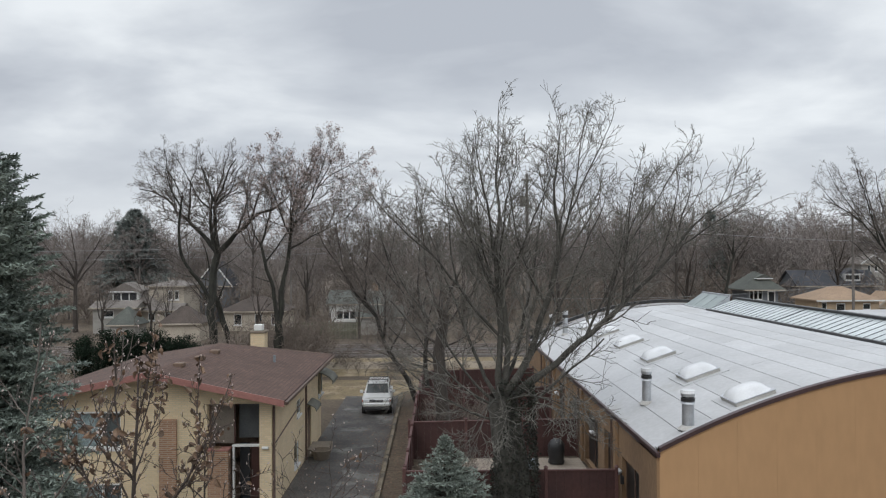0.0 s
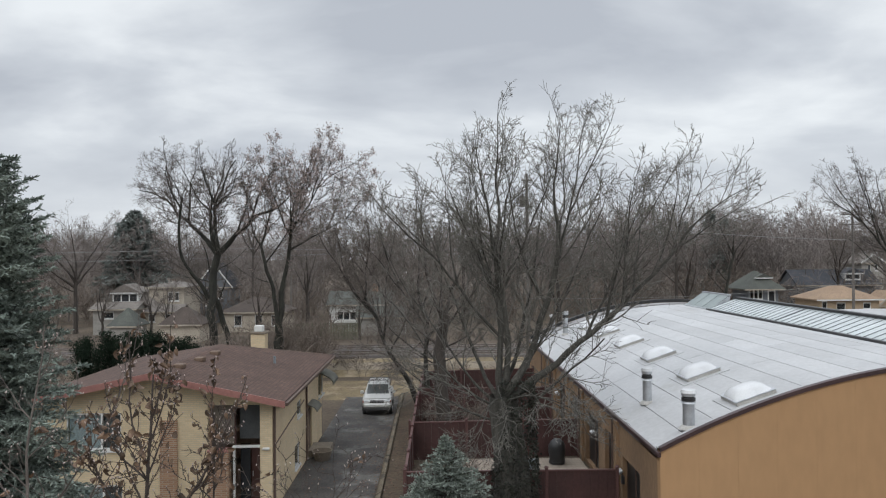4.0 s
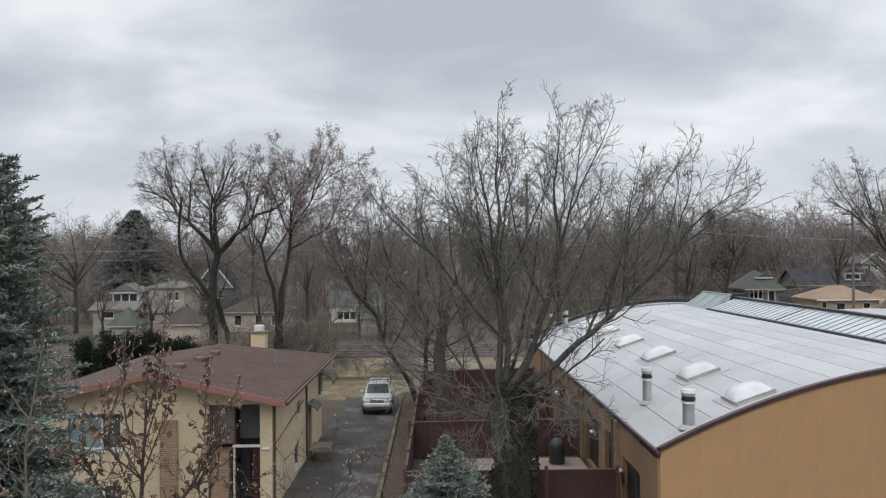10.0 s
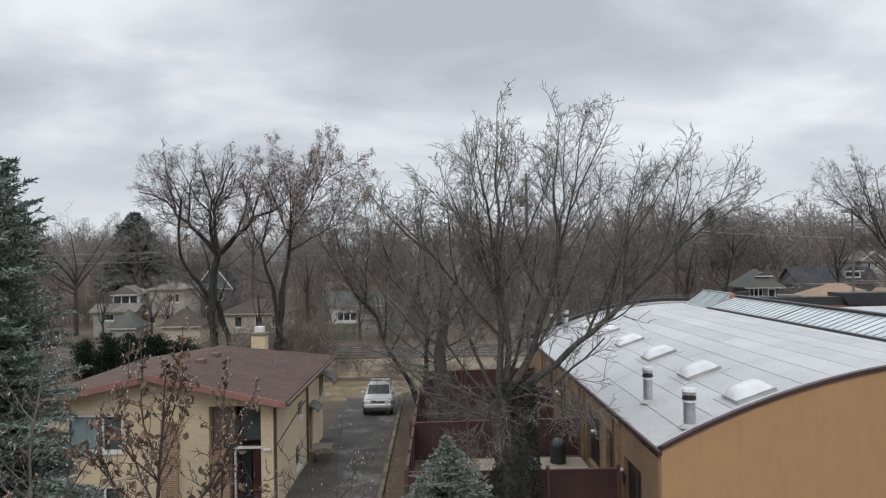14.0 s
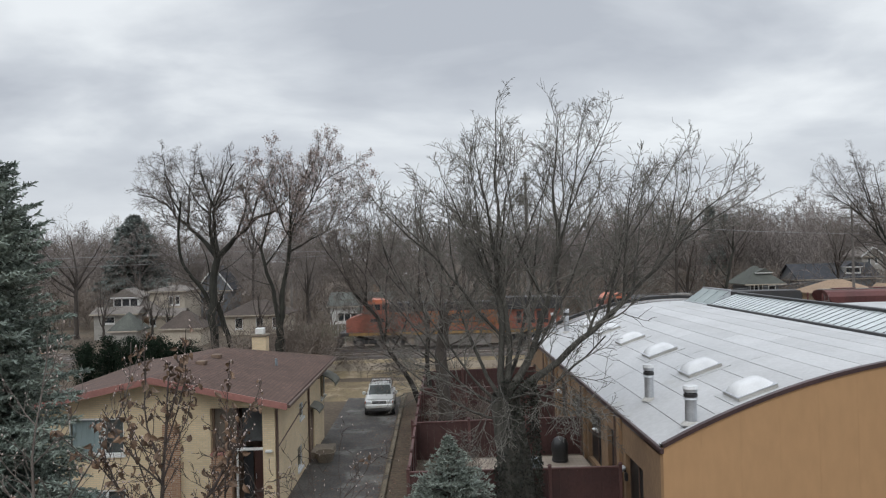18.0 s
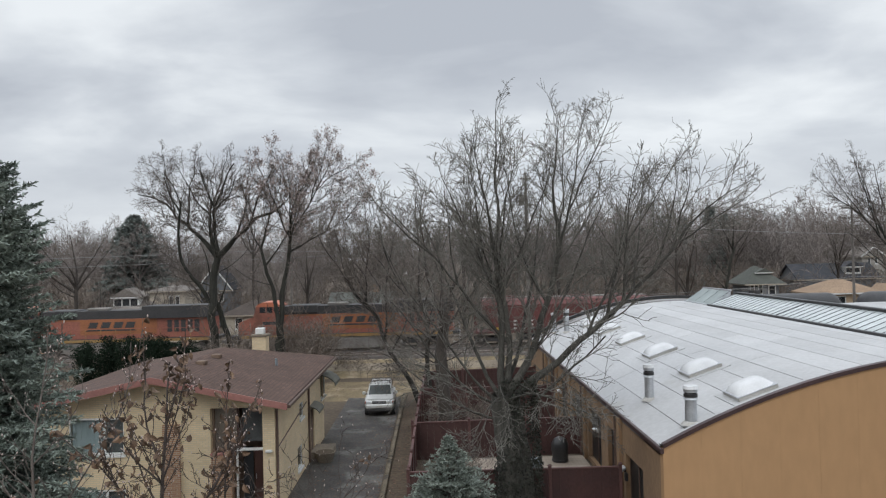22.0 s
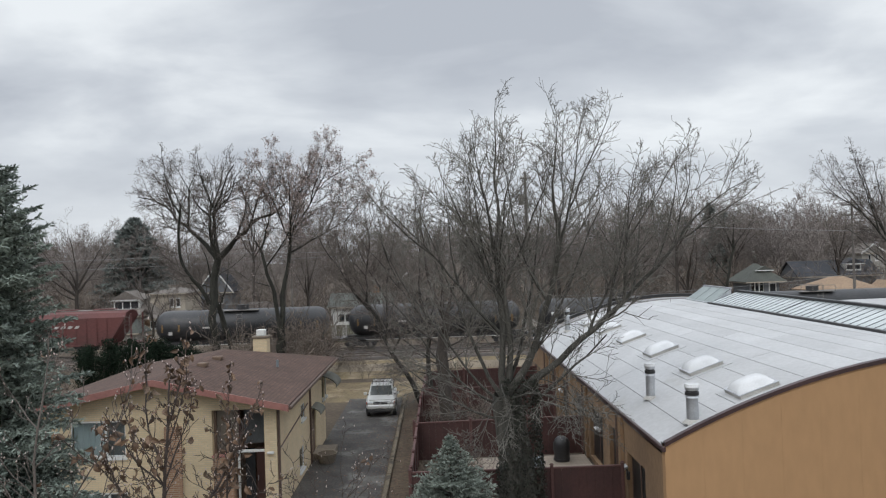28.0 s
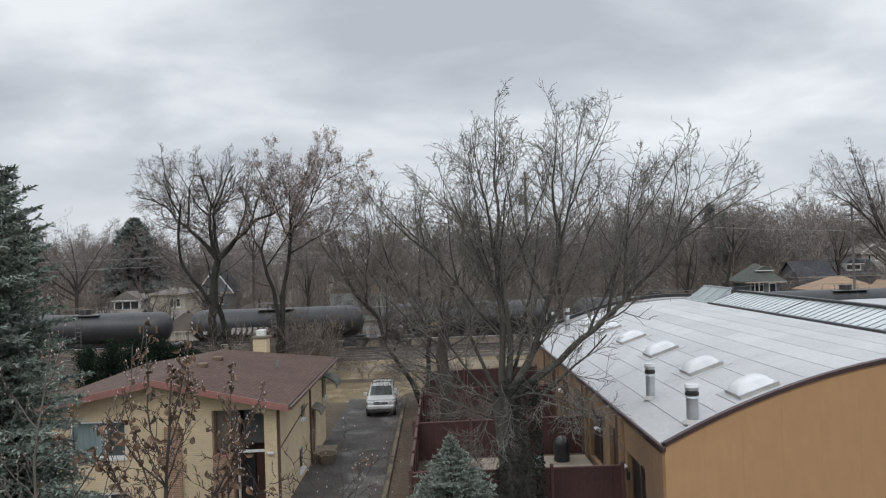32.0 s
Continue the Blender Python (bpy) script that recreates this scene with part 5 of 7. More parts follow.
def conifer(name, label, at, seed, height, radius, needles, whorls, per, droop=0.12, trunk_r=0.2, dense=1.0, needle_len=0.16, base=0.3, power=0.85, per_needle=2.0, spread=0.3):
    """A spruce: whorls of branches, each a spine with side shoots clad in needles."""
    rng = np.random.default_rng(seed)
    wood, green = Tubes(), Tubes()
    wood.tube([(0, 0, 0), (0, 0, height * 0.5), (0, 0, height * 0.98)], [trunk_r, trunk_r * 0.6, 0.015], 8)
    cards = []
    for w in range(whorls):
        f = (w + 0.5) / whorls
        z = base + (height - base) * f
        reach = radius * (1 - f) ** power + 0.012 * height
        for k in range(per):
            az = rng.uniform(0, 2 * math.pi)
            ln = reach * rng.uniform(1.08 - spread, 1.12) * (1.25 if rng.uniform() < 0.12 else 1.0)
            d = np.array((math.cos(az), math.sin(az), 0))
            n = 5
            rise = 0.35 * (f ** 1.2) * 1.6
            pts = [np.array((0, 0, z)) + d * ln * i / n + np.array((0, 0, ln * (rise * i / n - droop * (i / n) ** 2 * 2 * (1 - f)))) for i in range(n + 1)]
            wood.tube(pts, np.linspace(0.035 * (1 - f) + 0.012, 0.006, n + 1), 3)
            m = max(3, int(ln / 0.16 * dense))
            for j in range(m):
                t = 0.12 + 0.88 * (j + rng.uniform(0, 1)) / m
                i = int(min(n - 1, t * n))
                q = pts[i] + (pts[i + 1] - pts[i]) * (t * n - i)
                fw = unit(pts[i + 1] - pts[i])
                for sgn in (-1, 1):
                    sd = unit(cross3(fw, (0.0, 0.0, 1.0)) * sgn + fw * rng.uniform(0.5, 1.2) + np.array((0, 0, rng.uniform(-0.35, 0.25))))
                    sl = min(0.75, 0.16 * min(1.0, ln) + 0.42 * ln * (1 - t) * rng.uniform(0.6, 1.2)) * rng.uniform(0.8, 1.2)
                    cards.append((q, sd, sl))
            cards.append((pts[-2], unit(pts[-1] - pts[-2]), min(0.35, 0.3 * ln)))
    cards.append((np.array((0, 0, height * 0.93)), np.array((0.0, 0, 1.0)), height * 0.08))
    counts = [max(3, int(sl / needle_len * per_needle)) for q, sd, sl in cards]
    rep = np.repeat(np.arange(len(cards)), counts)
    q_, s_, l_ = (np.array([c[k] for c in cards])[rep] for k in range(3))
    c = q_ + s_ * (l_ * rng.uniform(0, 1, len(rep)))[:, None]
    u = s_ + rng.normal(0, 0.55, c.shape)
    u /= np.linalg.norm(u, axis=1)[:, None]
    wv = np.cross(u, rng.normal(0, 1, c.shape))
    wv /= np.linalg.norm(wv, axis=1)[:, None] + 1e-9
    L = needle_len * rng.uniform(0.8, 1.4, (len(rep), 1))
    wd = L * 0.22
    quads = [np.stack((c - wv * wd, c + wv * wd, c + u * L + wv * wd * 0.3, c + u * L - wv * wd * 0.3), 1)]
    green.quads(np.concatenate(quads))
    t = thing(name, label, "tree", at)
    share("trunk", wood.mesh("trunk", M["bark"]), t, Matrix())
    share("crown", green.mesh("crown", M[needles]), t, Matrix())
    return t


conifer("spruce_tree", "tall dark green spruce with drooping layered boughs", (-11.75, 19.5, 0), 3, 12.15, 2.6, "needle", 44, 12, trunk_r=0.24, needle_len=0.105, dense=1.5, power=0.42, per_needle=2.6, spread=0.46)
conifer("small_blue_spruce", "young blue spruce with dense silvery needles", (0.30, 22.2, 0), 7, 4.1, 2.7, "needle_blue", 27, 12, trunk_r=0.09, needle_len=0.085, dense=1.2, base=0.15, power=1.1)
conifer("far_spruce", "dark spruce among bare trees beyond the railway", (-44.3, 110, 0.5), 9, 16.0, 6.2, "needle_far", 20, 10, trunk_r=0.3, needle_len=0.48, dense=0.8, base=4.2, power=0.8, spread=0.5)


def shrub_mass(name, label, at, seed, lx, ly, h, needles, count, size):
    """A clipped-loose evergreen hedge: many needle sprigs through its whole depth round dark stems."""
    rng = np.random.default_rng(seed)
    wood = Tubes()
    stems = []
    for k in range(max(6, int(lx * 5))):
        x, y = rng.uniform(-lx / 2, lx / 2), rng.uniform(-ly / 2, ly / 2)
        top_ = h * rng.uniform(0.75, 1.05) * (1 - 0.25 * (2 * x / lx) ** 4)
        wood.tube([(x * 0.9, y * 0.6, 0), (x, y, top_ * 0.5), (x + rng.normal(0, 0.15), y, top_ * 0.95)], (0.04, 0.03, 0.01), 4)
        stems.append((x, y, top_))
    s = np.array(stems)
    i = rng.integers(0, len(s), count)
    t = rng.uniform(0.05, 1.0, (count, 1)) ** 0.8
    c = np.concatenate((s[i, :2] + rng.normal(0, 0.24, (count, 2)), s[i, 2:] * t + rng.normal(0, 0.06, (count, 1))), 1)
    green = Tubes()
    green.quads(leafs(rng, c, size, 1, 0.02, 2.2))
    ob = thing(name, label, "hedge", at)
    share("stems", wood.mesh("stems", M["bark"]), ob, Matrix())
    share("foliage", green.mesh("foliage", M[needles]), ob, Matrix())
    return ob


shrub_mass("yew_hedge", "dense dark green yew hedge behind the house", (-21.2, 52.5, 0), 13, 9.6, 2.2, 4.3, "needle_dark", 70000, 0.060)

# trees beyond the railway that stand singly: three shapes, each with a trunk and a crown
singles = []
for s, (lb, th_, tr_) in enumerate((
        ([(5.5, 180, 40, 7.0, 0.16), (6.0, 200, 62, 7.5, 0.16), (6.5, 90, 78, 7.5, 0.15), (6.4, 20, 66, 7.5, 0.16), (5.8, 0, 42, 7.0, 0.15), (6.2, 270, 60, 6.0, 0.13), (5.0, 170, 20, 5.0, 0.10)], 6.8, 0.28),
        ([(9.5, 180, 55, 5.5, 0.13), (10.0, 120, 70, 6.0, 0.13), (10.2, 20, 68, 6.0, 0.13), (9.8, 350, 48, 5.5, 0.12), (10.0, 260, 60, 5.0, 0.12), (7.0, 190, 50, 4.0, 0.08)], 10.6, 0.24),
        ([(3.0, 180, 60, 9.0, 0.15), (3.4, 150, 74, 10.0, 0.15), (3.8, 60, 80, 10.5, 0.15), (3.6, 10, 68, 10.0, 0.15), (3.0, 350, 50, 8.0, 0.13), (3.2, 270, 66, 8.0, 0.12)], 4.2, 0.30))):
    thick, thin, tips = grow(300 + s, lb, th_, tr_, [(9, 0.38, 42, 0.42), (7, 0.45, 42, 0.55), (4, 0.5, 42, 0.7)], min_r=0.016, lift=0.05, wig=0.17, flat_from=3)
    singles.append((thick.mesh("trunk", M["bark"]), thin.mesh("crown", M["twig"])))


def single_tree(kind_, at, size, turn, label):
    t = thing("bare_tree", label, "tree", at, turn, "bare trees beyond the railway")
    for nm, me in zip(("trunk", "crown"), singles[kind_]):
        share(nm, me, t, Matrix.Scale(size, 4))
    return t


for kind_, x, y, size, turn in ((0, -43.5, 90, 1.02, 10), (0, 45.5, 112, 1.1, 80), (2, 33, 96, 1.0, 200), (0, 24, 92, 1.05, 140), (2, 14.5, 86, 0.95, 20), (1, 3.5, 88, 1.0, 70),
                               (2, -2.2, 82, 0.85, 110), (1, -24.5, 100, 1.0, 160), (0, -46, 78, 0.8, 300), (0, 54, 98, 1.0, 45), (1, 29, 88, 0.95, 120),
                               (2, 19, 80, 0.8, 310), (0, 9.0, 96, 1.05, 5), (2, 66, 104, 1.1, 190), (2, -11.6, 83, 0.42, 77), (2, -20.4, 86, 0.6, 40), (2, -17.4, 84, 0.66, 150), (0, -14.8, 86, 0.8, 250), (2, -8.2, 80.5, 0.5, 210), (2, -6.0, 79.5, 0.55, 30), (2, -38.5, 86, 0.55, 10), (2, -33.2, 87, 0.6, 95), (2, -30.6, 85, 0.5, 200), (0, -27.4, 88, 0.7, 320)):
    single_tree(kind_, (x, y, 0.55), size, turn, "bare grey-brown tree standing beyond the railway")
stem_tree("crooked_tree", "bare tree with a crooked trunk and flat fanned top", (35.7, 92, 0.5), 350, [
    (-1, 0.0, 0, 80, 82, 9.4, 0.26, 0.6, 1.0), (0, 0.98, 180, 70, 50, 4.6, 0.11, 0.15, 0.1), (0, 0.99, 0, 62, 40, 4.8, 0.11, 0.15, 0.1), (0, 0.97, 90, 66, 56, 4.4, 0.10, 0.15, 0.1), (0, 0.97, 270, 60, 50, 4.2, 0.10, 0.15, 0.1), (0, 0.99, 30, 84, 76, 4.6, 0.10, 0.15, 0.1), (0, 0.62, 180, 42, 66, 5.0, 0.09, 0.15, 0.2), (0, 0.45, 178, 50, 70, 5.0, 0.09, 0.15, 0.2)],
    (2.6, 0.8, 0.28, 50), [(6, 0.46, 48), (4, 0.5, 44)], "bark_dark", "twig_dark", min_r=0.012, lift=0.03, kink=0.05)
for x, y, h in ((47.3, 125, 16.4), (50.6, 128, 15.0), (44.8, 131, 14.6)):
    conifer("far_spruce", "pointed dark fir among the bare woods", (x, y, 0.5), int(x), h, 2.8, "needle_far", 20, 6, trunk_r=0.25, needle_len=0.6, dense=0.5, base=2.0, spread=0.5)
conifer("far_spruce", "narrow dark spruce among the bare woods", (61.5, 138, 0.5), 12, 12.0, 2.4, "needle_far", 20, 6, trunk_r=0.25, needle_len=0.7, dense=0.5)

# woods in the distance: a few tree shapes repeated with turns and sizes


def merge(name, protos_, places, material, label, category):
    vs, fs, n0 = [], [], 0
    for which, x, y, z, a, s in places:
        v, f = protos_[which]
        c, sn = math.cos(a) * s, math.sin(a) * s
        vs.append(np.stack((v[:, 0] * c - v[:, 1] * sn + x, v[:, 0] * sn + v[:, 1] * c + y, v[:, 2] * s + z), 1))
        fs.append(f + n0)
        n0 += len(v)
    ob = new(name, array_mesh(name, np.concatenate(vs), np.concatenate(fs), material))
    return tagged(ob, label, category, "", "stuff")


def woods_protos(seed, count, plan, low, high, length, trunk_h, r, limbs=9, flat_from=2):
    out = []
    for s in range(count):
        rg = random.Random(seed + s)
        lb = [(rg.uniform(low, high), rg.uniform(0, 360), rg.uniform(35, 82), rg.uniform(*length), r) for k in range(limbs)]
        th, tn, tips = grow(seed + 50 + s, lb, trunk_h, r * 1.6, plan, min_r=0.028 if r > 0.1 else 0.014, lift=0.06, wig=0.18, flat_from=flat_from)
        va, fa = th.arrays()
        vb, fb = tn.arrays()
        out.append((np.concatenate((va, vb)), np.concatenate((fa, fb + len(va)))))
    return out


rng = np.random.default_rng(77)
near_p = woods_protos(400, 5, [(9, 0.42, 42, 0.42), (6, 0.46, 44, 0.6), (3, 0.6, 44, 0.85)], 2, 8, (5.5, 9.0), 8.5, 0.105, 10, 1)
far_p = woods_protos(500, 4, [(9, 0.42, 42, 0.45), (7, 0.46, 44, 0.9)], 3, 8, (6.0, 9.0), 8.5, 0.17, 9, 1)
spots = []
for k in range(150):
    y = 106 + 55 * rng.uniform(0, 1)
    spots.append((rng.integers(0, 5), rng.uniform(-1, 1) * (12 + y * 0.66), y, 0.5, rng.uniform(0, 6.28), rng.uniform(0.72, 1.05)))
for k in range(26):
    spots.append((rng.integers(0, 5), rng.uniform(28, 84), rng.uniform(108, 132), 0.5, rng.uniform(0, 6.28), rng.uniform(0.7, 0.95)))
for k in range(36):
    spots.append((rng.integers(0, 5), rng.uniform(14, 92), rng.uniform(118, 160), 0.5, rng.uniform(0, 6.28), rng.uniform(0.9, 1.2)))
spots = [p for p in spots if not (64 < p[1] < 84 and p[2] < 130)]
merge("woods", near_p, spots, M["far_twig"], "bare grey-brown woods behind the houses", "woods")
spots = []
for k in range(150):
    y = 165 + 170 * rng.uniform(0, 1) ** 1.3
    spots.append((rng.integers(0, 4), rng.uniform(-1, 1) * (10 + y * 0.66), y, 0.5, rng.uniform(0, 6.28), rng.uniform(0.85, 1.2)))
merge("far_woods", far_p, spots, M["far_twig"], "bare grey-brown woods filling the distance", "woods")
# brush along the far side of the railway and between the houses
brush_p = woods_protos(600, 3, [(6, 0.5, 46, 0.6), (5, 0.55, 46, 0.8)], 0.1, 0.8, (1.6, 3.0), 0.9, 0.022, 7, 1)
spots = []
for k in range(520):
    y = 75.0 + 3.5 * rng.uniform(0, 1) if k < 240 else rng.uniform(99, 116)
    x = rng.uniform(-1, 1) * (10 + y * 0.62)
    spots.append((rng.integers(0, 3), x, y, 0.5, rng.uniform(0, 6.28), rng.uniform(0.8, 2.4) if y > 79 else ((rng.uniform(0.7, 1.2) if x > -25 else rng.uniform(0.3, 0.55)) if x < -14 else rng.uniform(0.35, 0.8))))
spots = [p for p in spots if not (62 < p[1] < 82 and p[2] > 79) and not (-36 < p[1] < -18.5 and p[2] < 79) and not (-16 < p[1] < -8 and p[2] < 79)]
merge("brush", brush_p, spots, M["brush"], "low tangled brown brush along the railway", "brush")
spots = [(rng.integers(0, 3), rng.uniform(-27, -15.8), rng.uniform(41, 58), 0.0, rng.uniform(0, 6.28), rng.uniform(0.5, 1.1)) for k in range(34)]
spots += [(rng.integers(0, 3), rng.uniform(-0.6, 6.0), rng.uniform(36, 41.5), 0.0, rng.uniform(0, 6.28), rng.uniform(0.3, 0.7)) for k in range(12)]
spots += [(rng.integers(0, 3), rng.uniform(-0.6, 1.6), rng.uniform(27.5, 30), 0.0, rng.uniform(0, 6.28), rng.uniform(0.3, 0.6)) for k in range(6)]
spots += [(rng.integers(0, 3), rng.uniform(-1.9, 6.5), rng.uniform(51.5, 57), 0.0, rng.uniform(0, 6.28), rng.uniform(0.3, 0.75)) for k in range(16)]
spots += [(rng.integers(0, 3), rng.uniform(-34, -17), rng.uniform(57, 62), 0.1, rng.uniform(0, 6.28), rng.uniform(0.4, 0.95)) for k in range(26)]
spots += [(rng.integers(0, 3), rng.uniform(-17, -9), rng.uniform(54, 61), 0.1, rng.uniform(0, 6.28), rng.uniform(0.4, 1.5)) for k in range(34)]
spots += [(rng.integers(0, 3), rng.uniform(-9, -1.5), rng.uniform(56, 61.5), 0.3, rng.uniform(0, 6.28), rng.uniform(0.3, 0.7)) for k in range(14)]
spots += [(rng.integers(0, 3), rng.uniform(-13.5, -8.5), rng.uniform(57.5, 61.5), 0.3, rng.uniform(0, 6.28), rng.uniform(0.9, 1.7)) for k in range(12)]
merge("shrubs", brush_p, spots, M["brush"], "leafless brown shrubs in the yards", "shrubs")

# ---------------------------------------------------------------- train
SIDE = 1.52


def truck(parent, x, wheels, spread, r, z0=0.0):
    """A bogie: side frames and wheels on axles."""
    for s in (-1, 1):
        fr = part("side_frame", box((x - spread / 2 - 0.55, s * 1.06 - 0.07, r - 0.1), (x + spread / 2 + 0.55, s * 1.06 + 0.07, r + 0.28), 0.05), M["loco_black"], parent)
        for k in range(wheels):
            wx = x - spread / 2 + spread * k / (wheels - 1)
            part("axle_box", box((wx - 0.16, s * 1.06 + s * 0.075, r - 0.16), (wx + 0.16, s * 1.06 + s * 0.2, r + 0.18), 0.03), M["loco_grey"], fr)
    for k in range(wheels):
        wx = x - spread / 2 + spread * k / (wheels - 1)
        for s in (-1, 1):
            part("wheel", rod((wx, s * 0.70, r), (wx, s * 0.83, r), r, None, 20), M["loco_grey"], parent)
        part("axle", rod((wx, -0.7, r), (wx, 0.7, r), 0.09, None, 8), M["loco_black"], parent)


def ladder(parent, x, y, z0, z1, w, material, rungs=5):
    l = part("ladder", box((x - w / 2 - 0.03, y - 0.02, z0), (x - w / 2, y + 0.02, z1)), material, parent)
    part("stile", box((x + w / 2, y - 0.02, z0), (x + w / 2 + 0.03, y + 0.02, z1)), material, l)
    for k in range(rungs):
        z = z0 + (z1 - z0) * (k + 0.5) / rungs
        part("rung", box((x - w / 2, y - 0.015, z - 0.015), (x + w / 2, y + 0.015, z + 0.015)), material, l)


def locomotive(label):
    """A wide-cab diesel facing -x; its front coupler is at x = 0."""
    t = thing("locomotive", label, "locomotive", (0, 0, 0), 0, "freight train")
    L = 22.3
    part("frame_sill", box((0.7, -1.5, 1.25), (L - 0.7, 1.5, 1.55), 0.03), M["loco_black"], t)
    for s in (-1, 1):
        part("sill_stripe", box((1.6, s * 1.502 - 0.008 * (s < 0), 1.26), (L - 1.4, s * 1.502 + 0.008 * (s > 0), 1.53)), M["dull_yellow"], t, "yellow sill stripe")
    part("fuel_tank", prism([(0, 0.32), (0, 1.2), (7.0, 1.2), (7.0, 0.32), (6.6, 0.12), (0.4, 0.12)], -1.42, 1.42), M["loco_grey"], t, "grey fuel tank").matrix_basis = pose(7.6, 0, 0)
    part("plough", prism([(0.35, 0.12), (0.75, 0.12), (0.95, 1.25), (0.65, 1.25)], -1.45, 1.45), M["loco_black"], t)
    part("nose", prism([(1.35, 1.56), (1.35, 2.75), (1.5, 2.85), (3.0, 3.42), (3.0, 1.56)], -1.25, 1.25), M["orange"], t)
    cab = part("cab", prism([(2.75, 1.56), (2.75, 3.2), (3.05, 4.3), (3.3, 4.42), (5.3, 4.42), (5.3, 1.56)], -1.5, 1.5), M["orange"], t, "orange wide cab")
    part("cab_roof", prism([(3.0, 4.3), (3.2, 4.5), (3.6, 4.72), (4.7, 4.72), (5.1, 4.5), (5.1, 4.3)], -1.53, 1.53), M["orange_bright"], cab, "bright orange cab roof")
    for s in (-1, 1):
        for xa in (3.35, 4.0, 4.65):
            part("cab_window", box((xa, s * 1.5 - 0.012, 3.72), (xa + 0.52, s * 1.5 + 0.012, 4.25)), M["dark_glass"], cab)
    part("windscreen", box((2.86, -1.2, 3.45), (2.93, 1.2, 4.1)), M["dark_glass"], cab)
    body = part("hood", prism([(-1.02, 1.56), (-1.02, 3.45), (1.02, 3.45), (1.02, 1.56)], 5.303, 16.2), M["orange"], t, "orange engine hood")
    body.matrix_basis = pose(0, 0, 0, 0, 0, -90)
    body.matrix_basis = Matrix.Rotation(radians(-90), 4, "Z")
    body.location = (0, 0, 0)
    part("hood_top", prism([(5.31, 3.453), (5.31, 4.25), (16.2, 4.25), (16.2, 3.453)], -1.0, 1.0), M["loco_black"], t, "black hood top")
    rad = part("radiator", prism([(15.2, 3.46), (14.8, 4.1), (14.8, 4.62), (21.0, 4.62), (21.2, 4.3), (21.2, 3.46)], -1.45, 1.45), M["loco_black"], t, "black flared radiator")
    part("rear_hood", box((16.203, -1.15, 1.56), (21.1, 1.15, 3.455), 0.04), M["orange"], t)
    part("exhaust", box((9.4, -0.45, 4.253), (11.3, 0.45, 4.5), 0.05), M["loco_grey"], t)
    part("dynamic_brake", box((6.0, -1.25, 3.6), (8.6, 1.25, 4.35), 0.06), M["loco_black"], t)
    for s in (-1, 1):
        y = s * 1.024
        part("amber_band", box((9.0, min(y, y + s * 0.012), 1.95), (16.0, max(y, y + s * 0.012), 3.42)), M["amber"], t, "amber panel with dark lettering")
        part("upper_stripe", box((5.4, min(s * 1.024, s * 1.034), 3.3), (9.0, max(s * 1.024, s * 1.034), 3.44)), M["amber"], t, "thin amber stripe")
        y2 = s * 1.04
        for xa in (9.7, 10.85, 12.0, 13.1):
            part("letter_bar", prism([(xa, 2.58), (xa + 0.8, 2.58), (xa + 1.0, 3.16), (xa + 0.2, 3.16)], min(y2, y2 + s * 0.01), max(y2, y2 + s * 0.01)), M["loco_black"], t)
        part("letter_swoosh", prism([(9.5, 2.3), (14.2, 2.3), (13.9, 2.45), (9.7, 2.45)], min(y2, y2 + s * 0.01), max(y2, y2 + s * 0.01)), M["loco_black"], t)
        y3 = s * 1.154
        for k in range(5):
            part("grille", box((17.0 + k * 0.62, min(y3, y3 + s * 0.02), 2.1), (17.45 + k * 0.62, max(y3, y3 + s * 0.02), 3.25)), M["loco_black"], t)
        part("number_bar", box((3.6, min(s * 1.503, s * 1.512), 2.55), (4.9, max(s * 1.503, s * 1.512), 2.85)), M["loco_black"], t)
        for k in range(12):
            x = 5.6 + k * 1.36
            part("rail_post", rod((x, s * 1.44, 1.55), (x, s * 1.44, 2.5), 0.022, None, 5), M["dull_yellow"], t)
        part("handrail", rod((5.5, s * 1.44, 2.5), (20.6, s * 1.44, 2.5), 0.022, None, 5), M["orange"], t)
        ladder(t, 0.95, s * 1.42, 0.35, 1.56, 0.6, M["chalk"], 4)
        ladder(t, L - 1.0, s * 1.42, 0.35, 1.56, 0.6, M["chalk"], 4)
        for x in (0.62, 1.28, L - 1.3, L - 0.7):
            part("grab_post", rod((x, s * 1.42, 1.55), (x, s * 1.42, 2.55), 0.025, None, 5), M["chalk"], t)
    for x in (0.35, L - 0.35):
        part("coupler", box((x - 0.35, -0.16, 0.75), (x + 0.35, 0.16, 1.05), 0.04), M["loco_grey"], t)
    truck(t, 4.3, 3, 3.7, 0.53)
    truck(t, 18.0, 3, 3.7, 0.53)
    return t


